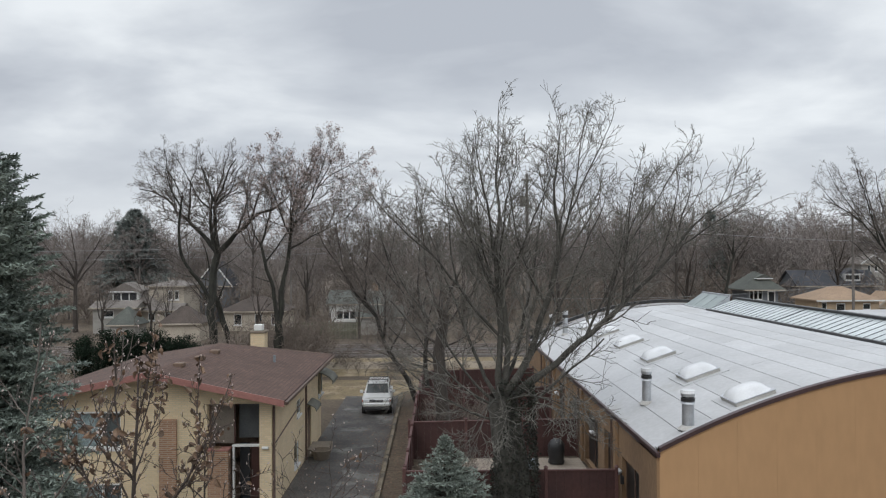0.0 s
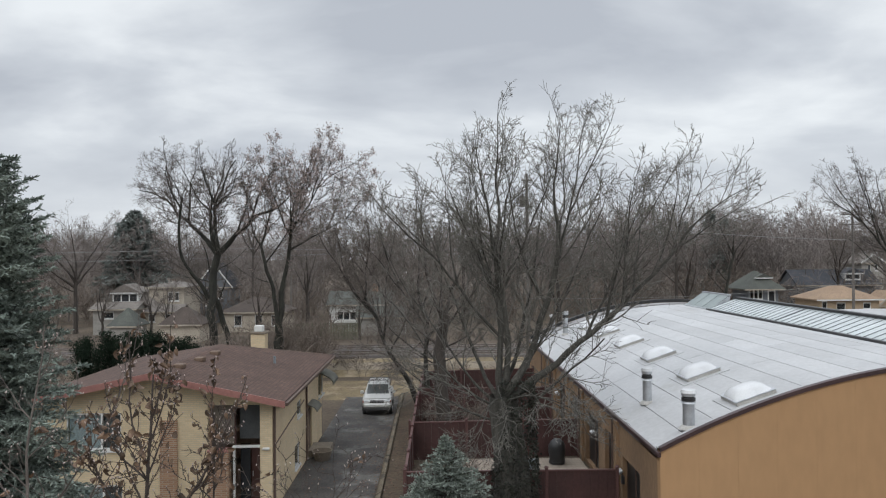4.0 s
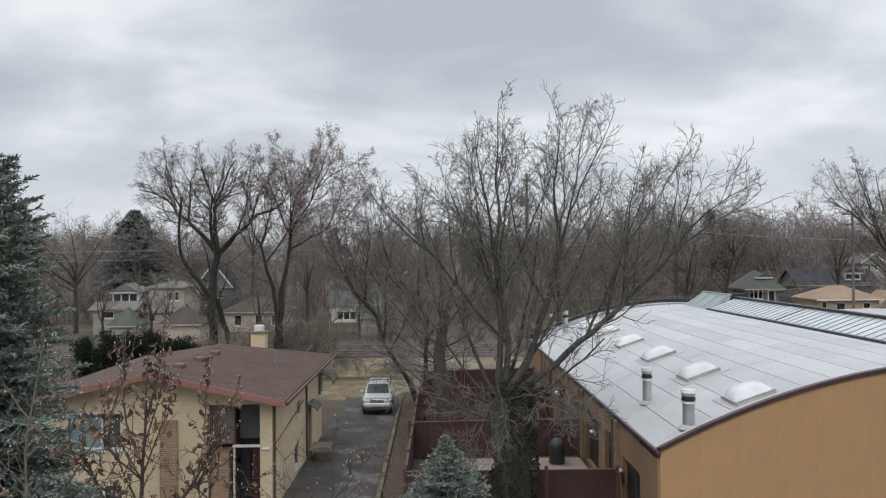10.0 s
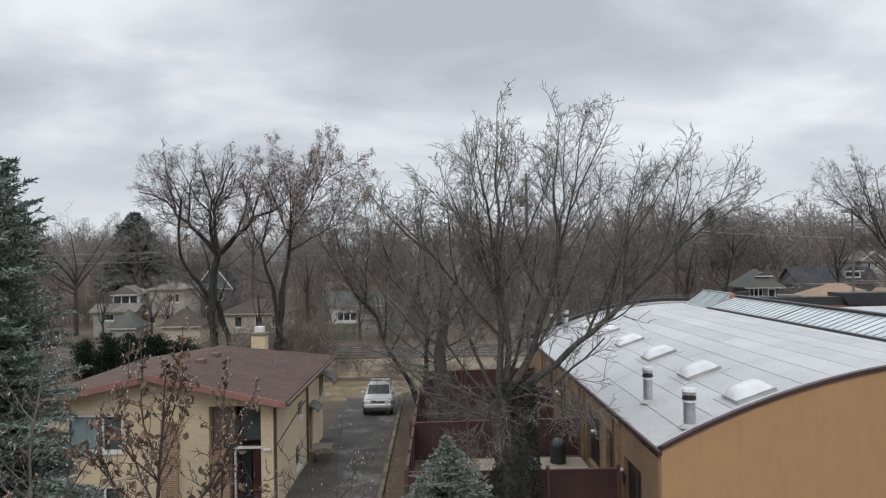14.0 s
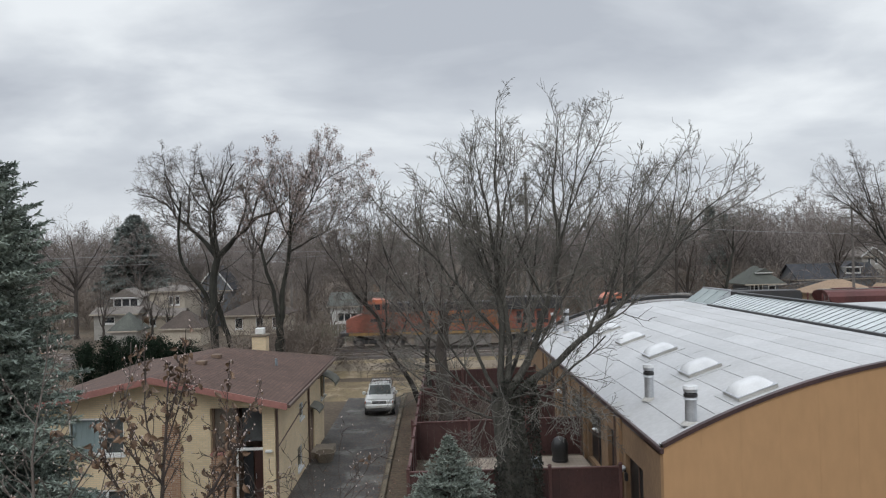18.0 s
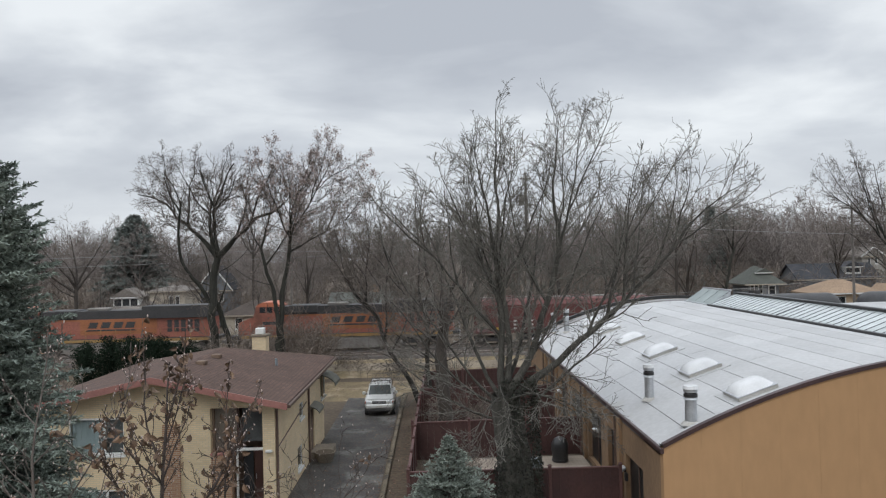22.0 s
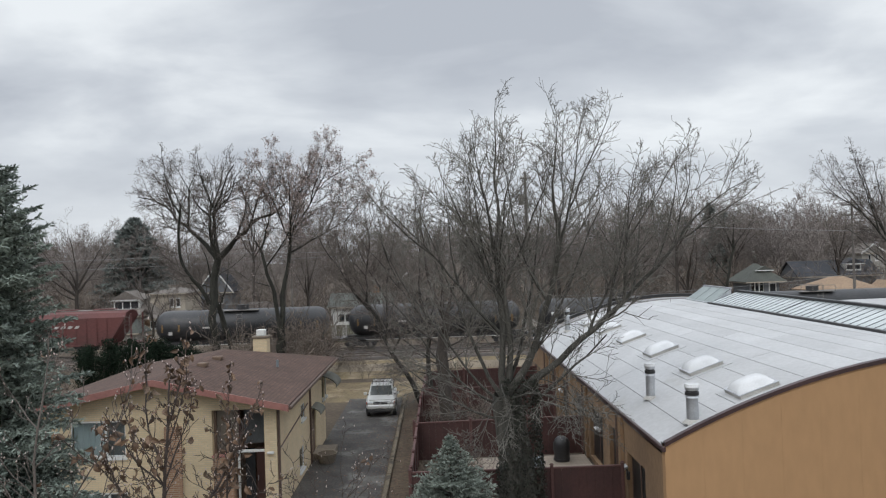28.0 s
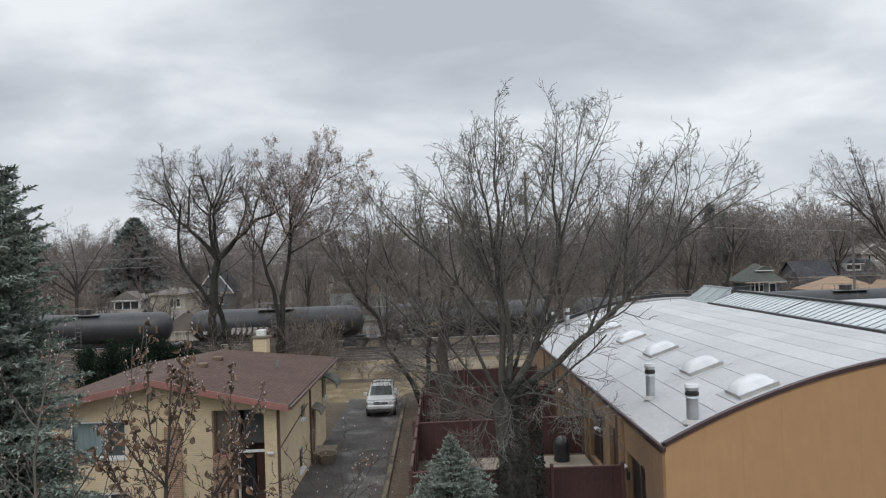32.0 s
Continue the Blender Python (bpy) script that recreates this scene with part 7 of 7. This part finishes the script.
def far_house(label, x0, x1, y0, y1, eave, ridge_z, wall, roof, base=0.5, style="hip", windows=(), door=None, over=0.35, dormer=None, trim="white", chimney=None, mid=None):
    """A house seen from its front (-y) side. windows: (x, z, width, height, panes) in the place's own metres."""
    cx, cy = (x0 + x1) / 2, y0
    t = thing("house", label, "house", (cx, cy, base))
    ax, bx, D, E, Rz = x0 - cx, x1 - cx, y1 - y0, eave - base, ridge_z - base
    holes = [(x - w / 2 - cx, x + w / 2 - cx, z - h / 2 - base, z + h / 2 - base) for x, z, w, h, _ in windows]
    part("front_wall", wall_bm(ax, bx, 0, E, 0, 0.22, holes), M[wall], t)
    part("side_wall", box((ax, 0.222, 0), (ax + 0.2, D, E)), M[wall], t)
    part("side_wall", box((bx - 0.2, 0.222, 0), (bx, D, E)), M[wall], t)
    part("rear_wall", box((ax + 0.2, D - 0.2, 0), (bx - 0.2, D, E)), M[wall], t)
    o = over
    A, B, C, Dd = Vector((ax - o, -o, E)), Vector((bx + o, -o, E)), Vector((bx + o, D + o, E)), Vector((ax - o, D + o, E))
    if style == "hip":
        run = min((bx - ax) / 2, D / 2)
        if bx - ax > D:
            P, Q = Vector((ax + run, D / 2, Rz)), Vector((bx - run, D / 2, Rz))
            slopes = ((A, B, Q, P), (B, C, Q), (C, Dd, P, Q), (Dd, A, P))
        else:
            P, Q = Vector((0, run, Rz)), Vector((0, D - run, Rz))
            slopes = ((A, B, P), (B, C, Q, P), (C, Dd, Q), (Dd, A, P, Q))
    elif style == "side":
        P, Q = Vector((ax - o, D / 2, Rz)), Vector((bx + o, D / 2, Rz))
        slopes = ((A, B, Q, P), (C, Dd, P, Q))
        for x in (ax, bx - 0.2):
            g = prism([(0, E), (D, E), (D / 2, Rz - 0.15)], x, x + 0.2)
            bmesh.ops.rotate(g, verts=g.verts, cent=(0, 0, 0), matrix=Matrix.Rotation(radians(90), 3, "Z"))
            bmesh.ops.scale(g, verts=g.verts, vec=(-1, 1, 1))
            bmesh.ops.recalc_face_normals(g, faces=g.faces)
            part("gable", g, M[wall], t)
    else:
        P, Q = Vector((0, -o, Rz)), Vector((0, D + o, Rz))
        slopes = ((B, C, Q, P), (Dd, A, P, Q))
        part("gable", prism([(ax, E), (bx, E), (0, Rz - 0.15)], 0, 0.2), M[wall], t)
        for s, e in ((A, P), (P, B)):
            part("barge_board", solid([s + Vector((0, -0.06, 0.04)), e + Vector((0, -0.06, 0.04)), e + Vector((0, 0.0, 0.04)), s + Vector((0, 0.0, 0.04))], 0.28), M[trim], t)
    for c in slopes:
        part("roof_slope", solid(c, 0.12), M[roof], t)
    part("fascia", box((ax - o, -o - 0.03, E - 0.17), (bx + o, -o + 0.03, E - 0.02)), M["cream" if trim == "white" and wall != "brick_beige" else trim], t)
    part("soffit", box((ax - o, -o + 0.033, E - 0.16), (bx + o, D + o, E - 0.125)), M["soffit"], t)
    for x, z, w, h, panes in windows:
        house_window("window", x - w / 2 - cx, x + w / 2 - cx, z - h / 2 - base, z + h / 2 - base, 0.0, panes, t, blind=False, frame_w=0.13)
    if door:
        x, z0, z1 = door
        d_ = part("door", box((x - 0.5 - cx, -0.05, z0 - base), (x + 0.5 - cx, -0.003, z1 - base)), M[trim], t)
        part("door_panel", box((x - 0.36 - cx, -0.08, z0 - base), (x + 0.36 - cx, -0.053, z1 - base - 0.15)), M["dark_glass"], d_)
    if dormer:
        x, w, zb, zt, yy, n = dormer
        dm = part("dormer", box((x - w / 2 - cx, yy, zb - base), (x + w / 2 - cx, yy + 2.2, zt - base)), M[trim], t, "white dormer with small windows")
        part("dormer_roof", prism([(x - w / 2 - 0.35 - cx, zt - base), (x + w / 2 + 0.35 - cx, zt - base), (x - cx, zt - base + w * 0.33)], yy - 0.35, yy + 3.0), M[roof], dm)
        part("dormer_eave", box((x - w / 2 - 0.35 - cx, yy - 0.38, zt - base - 0.12), (x + w / 2 + 0.35 - cx, yy - 0.003, zt - base - 0.003)), M[trim], dm)
        for k in range(n):
            xa = x - w / 2 - cx + 0.18 + (w - 0.2) * k / n
            part("pane", box((xa, yy - 0.03, zb - base + 0.25), (xa + (w - 0.2) / n - 0.16, yy - 0.003, zt - base - 0.25)), M["dark_glass"], dm)
    if chimney:
        x, y, z1 = chimney
        ch = part("chimney", box((x - 0.32 - cx, y - y0, E), (x + 0.32 - cx, y - y0 + 0.6, z1 - base), 0.02), M["brick_orange"], t, "orange brick chimney")
        part("chimney_cap", box((x - 0.38 - cx, y - y0 - 0.06, z1 - base), (x + 0.38 - cx, y - y0 + 0.66, z1 - base + 0.12), 0.02), M["concrete"], ch)
    return t


far_house("cream bungalow with broad grey hip roof and front dormer", -40.8, -34.4, 92, 99, 3.6, 6.1, "cream", "shingle_grey", windows=[(-39.4, 2.6, 0.7, 1.1, 1), (-36.0, 2.6, 0.7, 1.1, 1)], dormer=(-38.5, 3.2, 4.1, 5.45, 0.4, 3))
far_house("off-white one-storey wing with a single window", -40.5, -35.5, 88, 91.4, 3.7, 4.47, "offwhite", "shingle_grey", style="side", windows=[(-38.7, 2.96, 1.3, 0.9, 1)])
far_house("two-storey cream rear block with small windows", -36.0, -31.6, 93.5, 100, 6.05, 6.7, "cream", "shingle_grey", windows=[(-33.3, 4.85, 0.55, 1.2, 1), (-32.5, 4.85, 0.55, 1.2, 1), (-33.6, 2.6, 0.7, 1.0, 1), (-32.4, 2.6, 0.7, 1.0, 1)])
far_house("low grey-roofed porch wing with pale eaves", -35.6, -31.0, 90.2, 93.2, 3.2, 4.0, "cream", "shingle_grey", style="side", windows=[(-34.4, 2.4, 0.8, 1.0, 1), (-32.4, 2.4, 0.8, 1.0, 1)])
far_house("small garage with mossy green pyramid roof", -35.5, -32.7, 81, 84.2, 2.3, 4.2, "offwhite", "shingle_green", over=0.25)
far_house("small garage with brown hip roof and pale wall", -29.3, -25.2, 79.5, 82.8, 2.55, 4.3, "cream", "shingle_old", over=0.3)
far_house("blue-grey gabled house with white trim", -33.2, -28.6, 104, 109, 5.6, 9.0, "grey_siding", "shingle_dark", style="front", windows=[(-30.2, 4.6, 1.0, 1.3, 1), (-31.9, 3.6, 1.0, 1.3, 1)])
far_house("low white house with dark windows under a brown roof", -25.8, -18.2, 90, 96, 3.05, 4.7, "cream", "shingle_old", style="hip", windows=[(-23.9, 2.0, 0.95, 1.4, 1), (-21.4, 2.0, 0.9, 1.4, 1), (-19.4, 2.0, 0.9, 1.4, 1)])
far_house("white house with green-grey roof and wide window", -12.7, -5.0, 89, 96, 3.9, 5.4, "white", "shingle_green", style="side", windows=[(-10.6, 2.55, 2.3, 1.15, 3)], chimney=(-7.4, 92.2, 6.2))
far_house("pale brick wing with low dark roof", -8.9, -3.4, 84.5, 88.4, 2.7, 3.9, "offwhite", "shingle_green", style="side", over=0.2)
far_house("white gabled house far behind the bare trees", -6.6, -1.8, 112, 121, 4.6, 7.4, "offwhite", "shingle_grey", style="front", windows=[(-4.2, 4.0, 1.0, 1.2, 1)])
far_house("green-grey hip roofed house with white dormer", 41.0, 45.0, 96, 101, 5.0, 7.3, "grey_siding", "shingle_green", windows=[(42.1, 4.3, 1.7, 1.4, 3)], door=(44.1, 2.8, 4.8), dormer=(43.4, 1.6, 5.5, 6.45, 0.8, 2), over=0.7)
far_house("tan hip roofed brick bungalow with white eaves", 44.0, 51.0, 84, 89.5, 4.3, 5.75, "brick_beige", "shingle_tan", windows=[(44.7, 3.6, 0.6, 0.95, 1), (46.6, 3.45, 1.05, 0.95, 1), (49.6, 3.5, 0.9, 0.8, 1)], over=0.4)
far_house("house with a broad dark roof and white dormer", 52.6, 64.4, 106, 112, 5.0, 7.2, "grey_siding", "shingle_dark", style="side", dormer=(60.9, 2.3, 5.6, 6.7, 0.6, 2))
far_house("white gabled house with two attic windows", 72.4, 76.2, 124, 129, 7.9, 9.5, "offwhite", "shingle_grey", style="front", windows=[(73.7, 7.1, 0.5, 1.1, 1), (74.9, 7.1, 0.5, 1.1, 1)])
far_house("small tan gabled garage with pale trim", 52.2, 55.6, 86, 89, 3.4, 5.1, "brick_beige", "shingle_tan", style="front", trim="cream")
far_house("low flat-roofed pale shed behind the hall", 33.2, 42.0, 58, 64, 4.6, 4.9, "offwhite", "membrane", base=0.2, style="hip", over=0.2)

pf_ = thing("board_fence", "weathered greenish board fence beyond the railway", "fence", (-15.4, 80.5, 0.6))
slat = mesh_of("slat", box((0, -0.015, 0), (0.16, 0.015, 1.85), 0.01), M["old_fence"])
for k in range(43):
    share("slat", slat, pf_, pose(k * 0.172, 0.01 * (k % 3), 0.03 * math.sin(k * 2.3)))
for z in (0.4, 1.45):
    part("fence_rail", box((0, 0.04, z), (7.4, 0.1, z + 0.09)), M["old_fence"], pf_)

# ---------------------------------------------------------------- poles and wires


def utility_pole(at, h, arm, label, gear=False):
    t = thing("utility_pole", label, "utility pole", at)
    part("pole", rod((0, 0, 0), (0, 0, h), 0.15, 0.10, 12), M["pole"], t)
    for k, z in enumerate((h - 0.5, h - 1.5)[: 2 if arm > 1.5 else 1]):
        a = part("crossarm", box((-arm / 2, -0.16, z - 0.06), (arm / 2, -0.06, z + 0.06), 0.01), M["pole"], t)
        for i in range(4):
            x = -arm / 2 + 0.12 + (arm - 0.24) * i / 3
            part("insulator", rod((x, -0.11, z + 0.06), (x, -0.11, z + 0.22), 0.05, 0.03, 8), M["curb"], a)
    if gear:
        g = part("transformer", rod((-0.36, 0, h - 2.6), (-0.36, 0, h - 1.75), 0.22, None, 14), M["loco_grey"], t)
        part("bracket", box((-0.2, -0.05, h - 2.3), (-0.1, 0.05, h - 2.1)), M["loco_grey"], g)
        part("fuse_cutout", rod((0.18, 0, h - 1.3), (0.3, 0, h - 0.9), 0.04, None, 6), M["loco_grey"], t)
    return t


utility_pole((7.35, 58.0, 0.2), 15.8, 0.9, "tall weathered timber utility pole with transformer", True)
utility_pole((42.9, 75.0, 0.6), 13.4, 2.2, "weathered timber utility pole with crossarms")
utility_pole((-18.6, 96.0, 0.5), 11.5, 1.6, "slim timber utility pole among the trees")


def cable(a, b, sag, r=0.014):
    cu = bpy.data.curves.new("overhead_cable", "CURVE")
    cu.dimensions, cu.bevel_depth, cu.bevel_resolution = "3D", r, 1
    sp = cu.splines.new("POLY")
    n = 16
    sp.points.add(n)
    a, b = Vector(a), Vector(b)
    for i in range(n + 1):
        k = i / n
        p = a.lerp(b, k)
        sp.points[i].co = (p.x, p.y, p.z - sag * 4 * k * (1 - k), 1)
    cu.materials.append(M["wire"])
    ob = new("overhead_cable", cu)
    return tagged(ob, "thin grey overhead cable strung between utility poles", "cable", "overhead cables")


cable((-95, 76, 10.9), (-18.6, 76.5, 10.6), 0.5, 0.028)
cable((-18.6, 76.5, 10.6), (7.35, 58, 11.4), 0.6, 0.018)
cable((-95, 76, 10.2), (7.35, 58, 10.4), 1.0, 0.018)
cable((7.35, 58, 12.8), (42.9, 75, 10.9), 0.4, 0.024)
cable((42.9, 75, 13.4), (110, 77, 13.0), 1.2, 0.02)
cable((42.9, 75, 10.9), (110, 77, 11.5), 1.2, 0.02)
cable((7.35, 58, 6.2), (42.9, 75, 6.5), 0.5, 0.016)
cable((42.9, 75, 6.5), (110, 80, 8.0), 0.8, 0.02)

# ---------------------------------------------------------------- slender trees close to the window


def dead_leaf():
    """A curled, drooping leaf: a strip of bent quads hanging from its stalk, one unit long."""
    rows_ = []
    for w_, h_, c_ in ((0.04, 0, 0), (0.30, 0.25, 0.10), (0.38, 0.55, 0.10), (0.26, 0.85, -0.04), (0.03, 1.12, -0.25)):
        rows_.append([(-w_, c_ + w_ * 0.5, -h_), (0, c_, -h_), (w_, c_ + w_ * 0.5, -h_)])
    q = []
    for ra, rb in zip(rows_, rows_[1:]):
        q += [(ra[0], ra[1], rb[1], rb[0]), (ra[1], ra[2], rb[2], rb[1])]
    lt = Tubes()
    lt.quads(q)
    return lt.mesh("leaf", M["curled_leaf"])


leaf_mesh = dead_leaf()
bud_tube = Tubes()
bud_tube.tube([(0, 0, -0.2), (0, 0, 0.5), (0, 0, 1.2), (0, 0, 1.7)], (0.22, 0.5, 0.34, 0.04), 5)
bud_mesh = bud_tube.mesh("bud", M["bud"])


def dress(t, seed, tips, leaf, buds):
    """Curled leaves and buds on the twig tips of a small tree."""
    rng_ = np.random.default_rng(seed + 5)
    n_leaf, size = leaf
    for p in tips[rng_.choice(len(tips), min(n_leaf, len(tips)), replace=False)]:
        s = size * rng_.uniform(0.45, 1.35)
        share("leaf", leaf_mesh, t, pose(*p, rng_.normal(0, 40), rng_.normal(0, 40), rng_.uniform(0, 360)) @ Matrix.Diagonal((s * rng_.uniform(0.6, 1.1), s, s, 1)))
    n_bud, size = buds
    for p in tips[rng_.choice(len(tips), min(n_bud, len(tips)), replace=False)]:
        share("bud", bud_mesh, t, pose(*p, rng_.normal(0, 22), rng_.normal(0, 22), 0) @ Matrix.Scale(size * rng_.uniform(0.7, 1.3), 4))


def near_tree(name, label, at, seed, wood_, leaf, buds, wood="near_bark"):
    thick, thin, tips = wood_
    t = thing(name, label, "tree", at)
    me = thick.mesh("trunk", M[wood])
    me.shade_smooth()
    share("trunk", me, t, Matrix())
    share("crown", thin.mesh("crown", M[wood]), t, Matrix())
    dress(t, seed, tips, leaf, buds)
    return t


leafy = near_tree("magnolia_tree", "slender small tree with curled brown leaves and buds", (-2.51, 7.0, 0), 54, stem_wood(54, [
    (-1, 0.0, 90, 89, 90, 7.3, 0.036, 0.75, 1.0),
    (0, 0.99, 20, 84, 88, 1.45, 0.026, 0.3, 0.05), (1, 0.30, 178, 74, 94, 1.3, 0.016, 0.3, 0.1), (1, 0.6, 340, 56, 80, 0.95, 0.012, 0.3, 0.1), (1, 0.22, 186, 44, 66, 0.9, 0.012, 0.3, 0.1),
    (0, 0.975, 2, 20, 98, 1.3, 0.021, 0.35, 0.15), (5, 0.62, 10, 54, 72, 0.9, 0.012, 0.3, 0.05), (5, 0.85, 168, 80, 92, 0.7, 0.010, 0.3, 0.05), (5, 0.4, 350, 36, 66, 0.8, 0.010, 0.3, 0.05),
    (0, 0.985, 182, 34, 54, 0.95, 0.015, 0.3, 0.15), (9, 0.6, 178, 72, 84, 0.65, 0.009, 0.3, 0.05), (9, 0.85, 184, 24, 50, 0.5, 0.008, 0.3, 0.0),
    (0, 0.95, 192, 44, 70, 1.1, 0.013, 0.3, 0.1), (0, 0.94, 350, 44, 62, 1.2, 0.013, 0.3, 0.1), (0, 0.985, 150, 64, 80, 1.3, 0.014, 0.3, 0.05), (1, 0.2, 270, 50, 70, 0.8, 0.010, 0.3, 0.05), (1, 0.25, 80, 50, 74, 0.9, 0.010, 0.3, 0.05), (1, 0.45, 8, 62, 84, 1.0, 0.011, 0.3, 0.05)],
    (14.0, 0.07, 0.20, 56), [(3, 0.45, 52)], min_r=0.0036, wig=0.07, lift=0.10, kink=0.05), (320, 0.070), (420, 0.0100))
budded = near_tree("budding_tree", "thin small tree with pale swelling buds", (-4.33, 8.2, 0), 61, stem_wood(61, [
    (-1, 0.0, 90, 89, 90, 6.9, 0.026, 0.8, 1.0),
    (0, 0.99, 100, 90, 88, 2.1, 0.020, 0.3, 0.05), (0, 0.96, 2, 38, 76, 2.5, 0.014, 0.3, 0.1), (2, 0.6, 0, 66, 88, 1.3, 0.009, 0.3, 0.05), (0, 0.98, 180, 58, 78, 1.4, 0.011, 0.3, 0.05),
    (1, 0.3, 8, 46, 72, 1.1, 0.009, 0.3, 0.05), (1, 0.5, 185, 52, 74, 1.0, 0.009, 0.3, 0.05), (1, 0.7, 5, 58, 78, 0.8, 0.008, 0.3, 0.05), (0, 0.93, 5, 28, 62, 1.8, 0.012, 0.3, 0.1), (4, 0.5, 185, 40, 62, 0.8, 0.007, 0.3, 0.05), (1, 0.15, 200, 50, 70, 1.0, 0.009, 0.3, 0.05), (8, 0.5, 350, 60, 80, 1.0, 0.008, 0.3, 0.05)],
    (6.0, 0.07, 0.17, 46), [(2, 0.5, 46)], min_r=0.0040, wig=0.07, lift=0.10, kink=0.04), (12, 0.075), (230, 0.0140), wood="pale_bark")
slim = near_tree("budding_tree", "slim forked young tree with a few curled leaves", (-2.10, 7.1, 0), 63, grow(63, [
    (7.2, 178, 46, 0.62, 0.008, 0.25, 0.10), (7.45, 15, 52, 0.55, 0.007, 0.2), (7.3, 5, 62, 0.75, 0.008, 0.2), (7.6, 180, 62, 0.4, 0.006, 0.2), (7.0, 350, 40, 0.7, 0.008, 0.25, 0.1), (6.9, 190, 60, 0.8, 0.008, 0.2)],
    7.85, 0.0125, [(5, 0.4, 44, 0.65), (3, 0.42, 46, 0.75)], lift=0.07, wig=0.18, min_r=0.0048), (22, 0.07), (50, 0.011))
sprig = near_tree("sapling", "sparse sapling twigs with pale buds", (-1.52, 9.2, 0), 71, grow(71, [
    (5.9, 90, 84, 1.5, 0.014, 0.2), (6.0, 0, 50, 1.1, 0.011, 0.2), (6.0, 160, 55, 1.1, 0.011, 0.2), (6.2, 20, 66, 1.2, 0.010, 0.2), (6.1, 190, 40, 0.9, 0.009, 0.2), (6.0, 185, 66, 1.2, 0.010, 0.2)],
    6.2, 0.02, [(5, 0.45, 36, 0.5), (3, 0.45, 40, 0.6)], lift=0.07, wig=0.24, min_r=0.0048), (8, 0.06), (90, 0.0125))


# fallen leaves along the kerb, on the driveway's edges and in the yard
rng = np.random.default_rng(91)
spots = np.concatenate((
    np.stack((rng.normal(-1.75, 0.28, 1500), rng.uniform(18, 51, 1500), np.full(1500, 0.022)), 1),
    np.stack((np.clip(rng.normal(-2.75, 0.35, 900), -3.6, -2.5), rng.uniform(18, 50, 900), np.full(900, 0.024)), 1),
    np.stack((rng.uniform(-6.0, -2.5, 1100), rng.uniform(18, 50, 1100), np.full(1100, 0.024)), 1),
    np.stack((rng.uniform(-0.9, 6.5, 1600), rng.uniform(27, 49, 1600), np.full(1600, 0.02)), 1),
    np.stack((rng.uniform(-9, -2, 900), rng.uniform(50, 57, 900), np.full(900, 0.06)), 1)))
litter = Tubes()
flatq = leafs(rng, spots, 0.085, 1, 0.0)
flatq[:, :, 2] = spots[:, None, 2] + (flatq[:, :, 2] - spots[:, None, 2]) * 0.12
litter.quads(flatq)
tagged(new("leaf_litter", litter.mesh("leaf_litter", M["dry_leaf"])), "fallen brown leaves strewn over the ground", "leaves", "", "stuff")


def motions():
    """The train rolls by; the slender trees by the window lean over in the wind."""
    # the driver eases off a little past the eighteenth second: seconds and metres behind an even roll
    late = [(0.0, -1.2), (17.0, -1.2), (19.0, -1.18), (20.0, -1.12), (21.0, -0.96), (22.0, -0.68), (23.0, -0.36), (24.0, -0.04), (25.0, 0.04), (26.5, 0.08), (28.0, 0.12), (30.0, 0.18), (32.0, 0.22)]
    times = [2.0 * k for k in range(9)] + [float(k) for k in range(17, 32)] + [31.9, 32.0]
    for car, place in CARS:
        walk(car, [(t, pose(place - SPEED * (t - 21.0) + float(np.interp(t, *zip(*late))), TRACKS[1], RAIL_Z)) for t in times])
    # seconds and lean in degrees
    lean_rows = [(0.0, -0.94), (0.5, -0.49), (1.0, 0.79), (1.5, 0.19), (2.0, -0.19), (2.5, 0.04), (3.0, -0.08), (6.0, 0.11), (9.0, 0.08), (9.5, -0.22), (10.0, -0.41), (10.5, 0.94), (11.0, 0.79),
                 (11.5, 0.34), (12.0, 0.56), (12.5, 0.94), (13.0, 0.94), (14.0, 0.68), (19.0, 0.82), (25.0, 0.75), (32.0, 0.9)]
    for tree, k in ((leafy, 1.0), (budded, 0.25), (slim, 0.7), (sprig, 0.3)):
        x, y, z = tree.location
        walk(tree, [(t, pose(x, y, z, 0, a * k, 0)) for t, a in lean_rows])


motions()
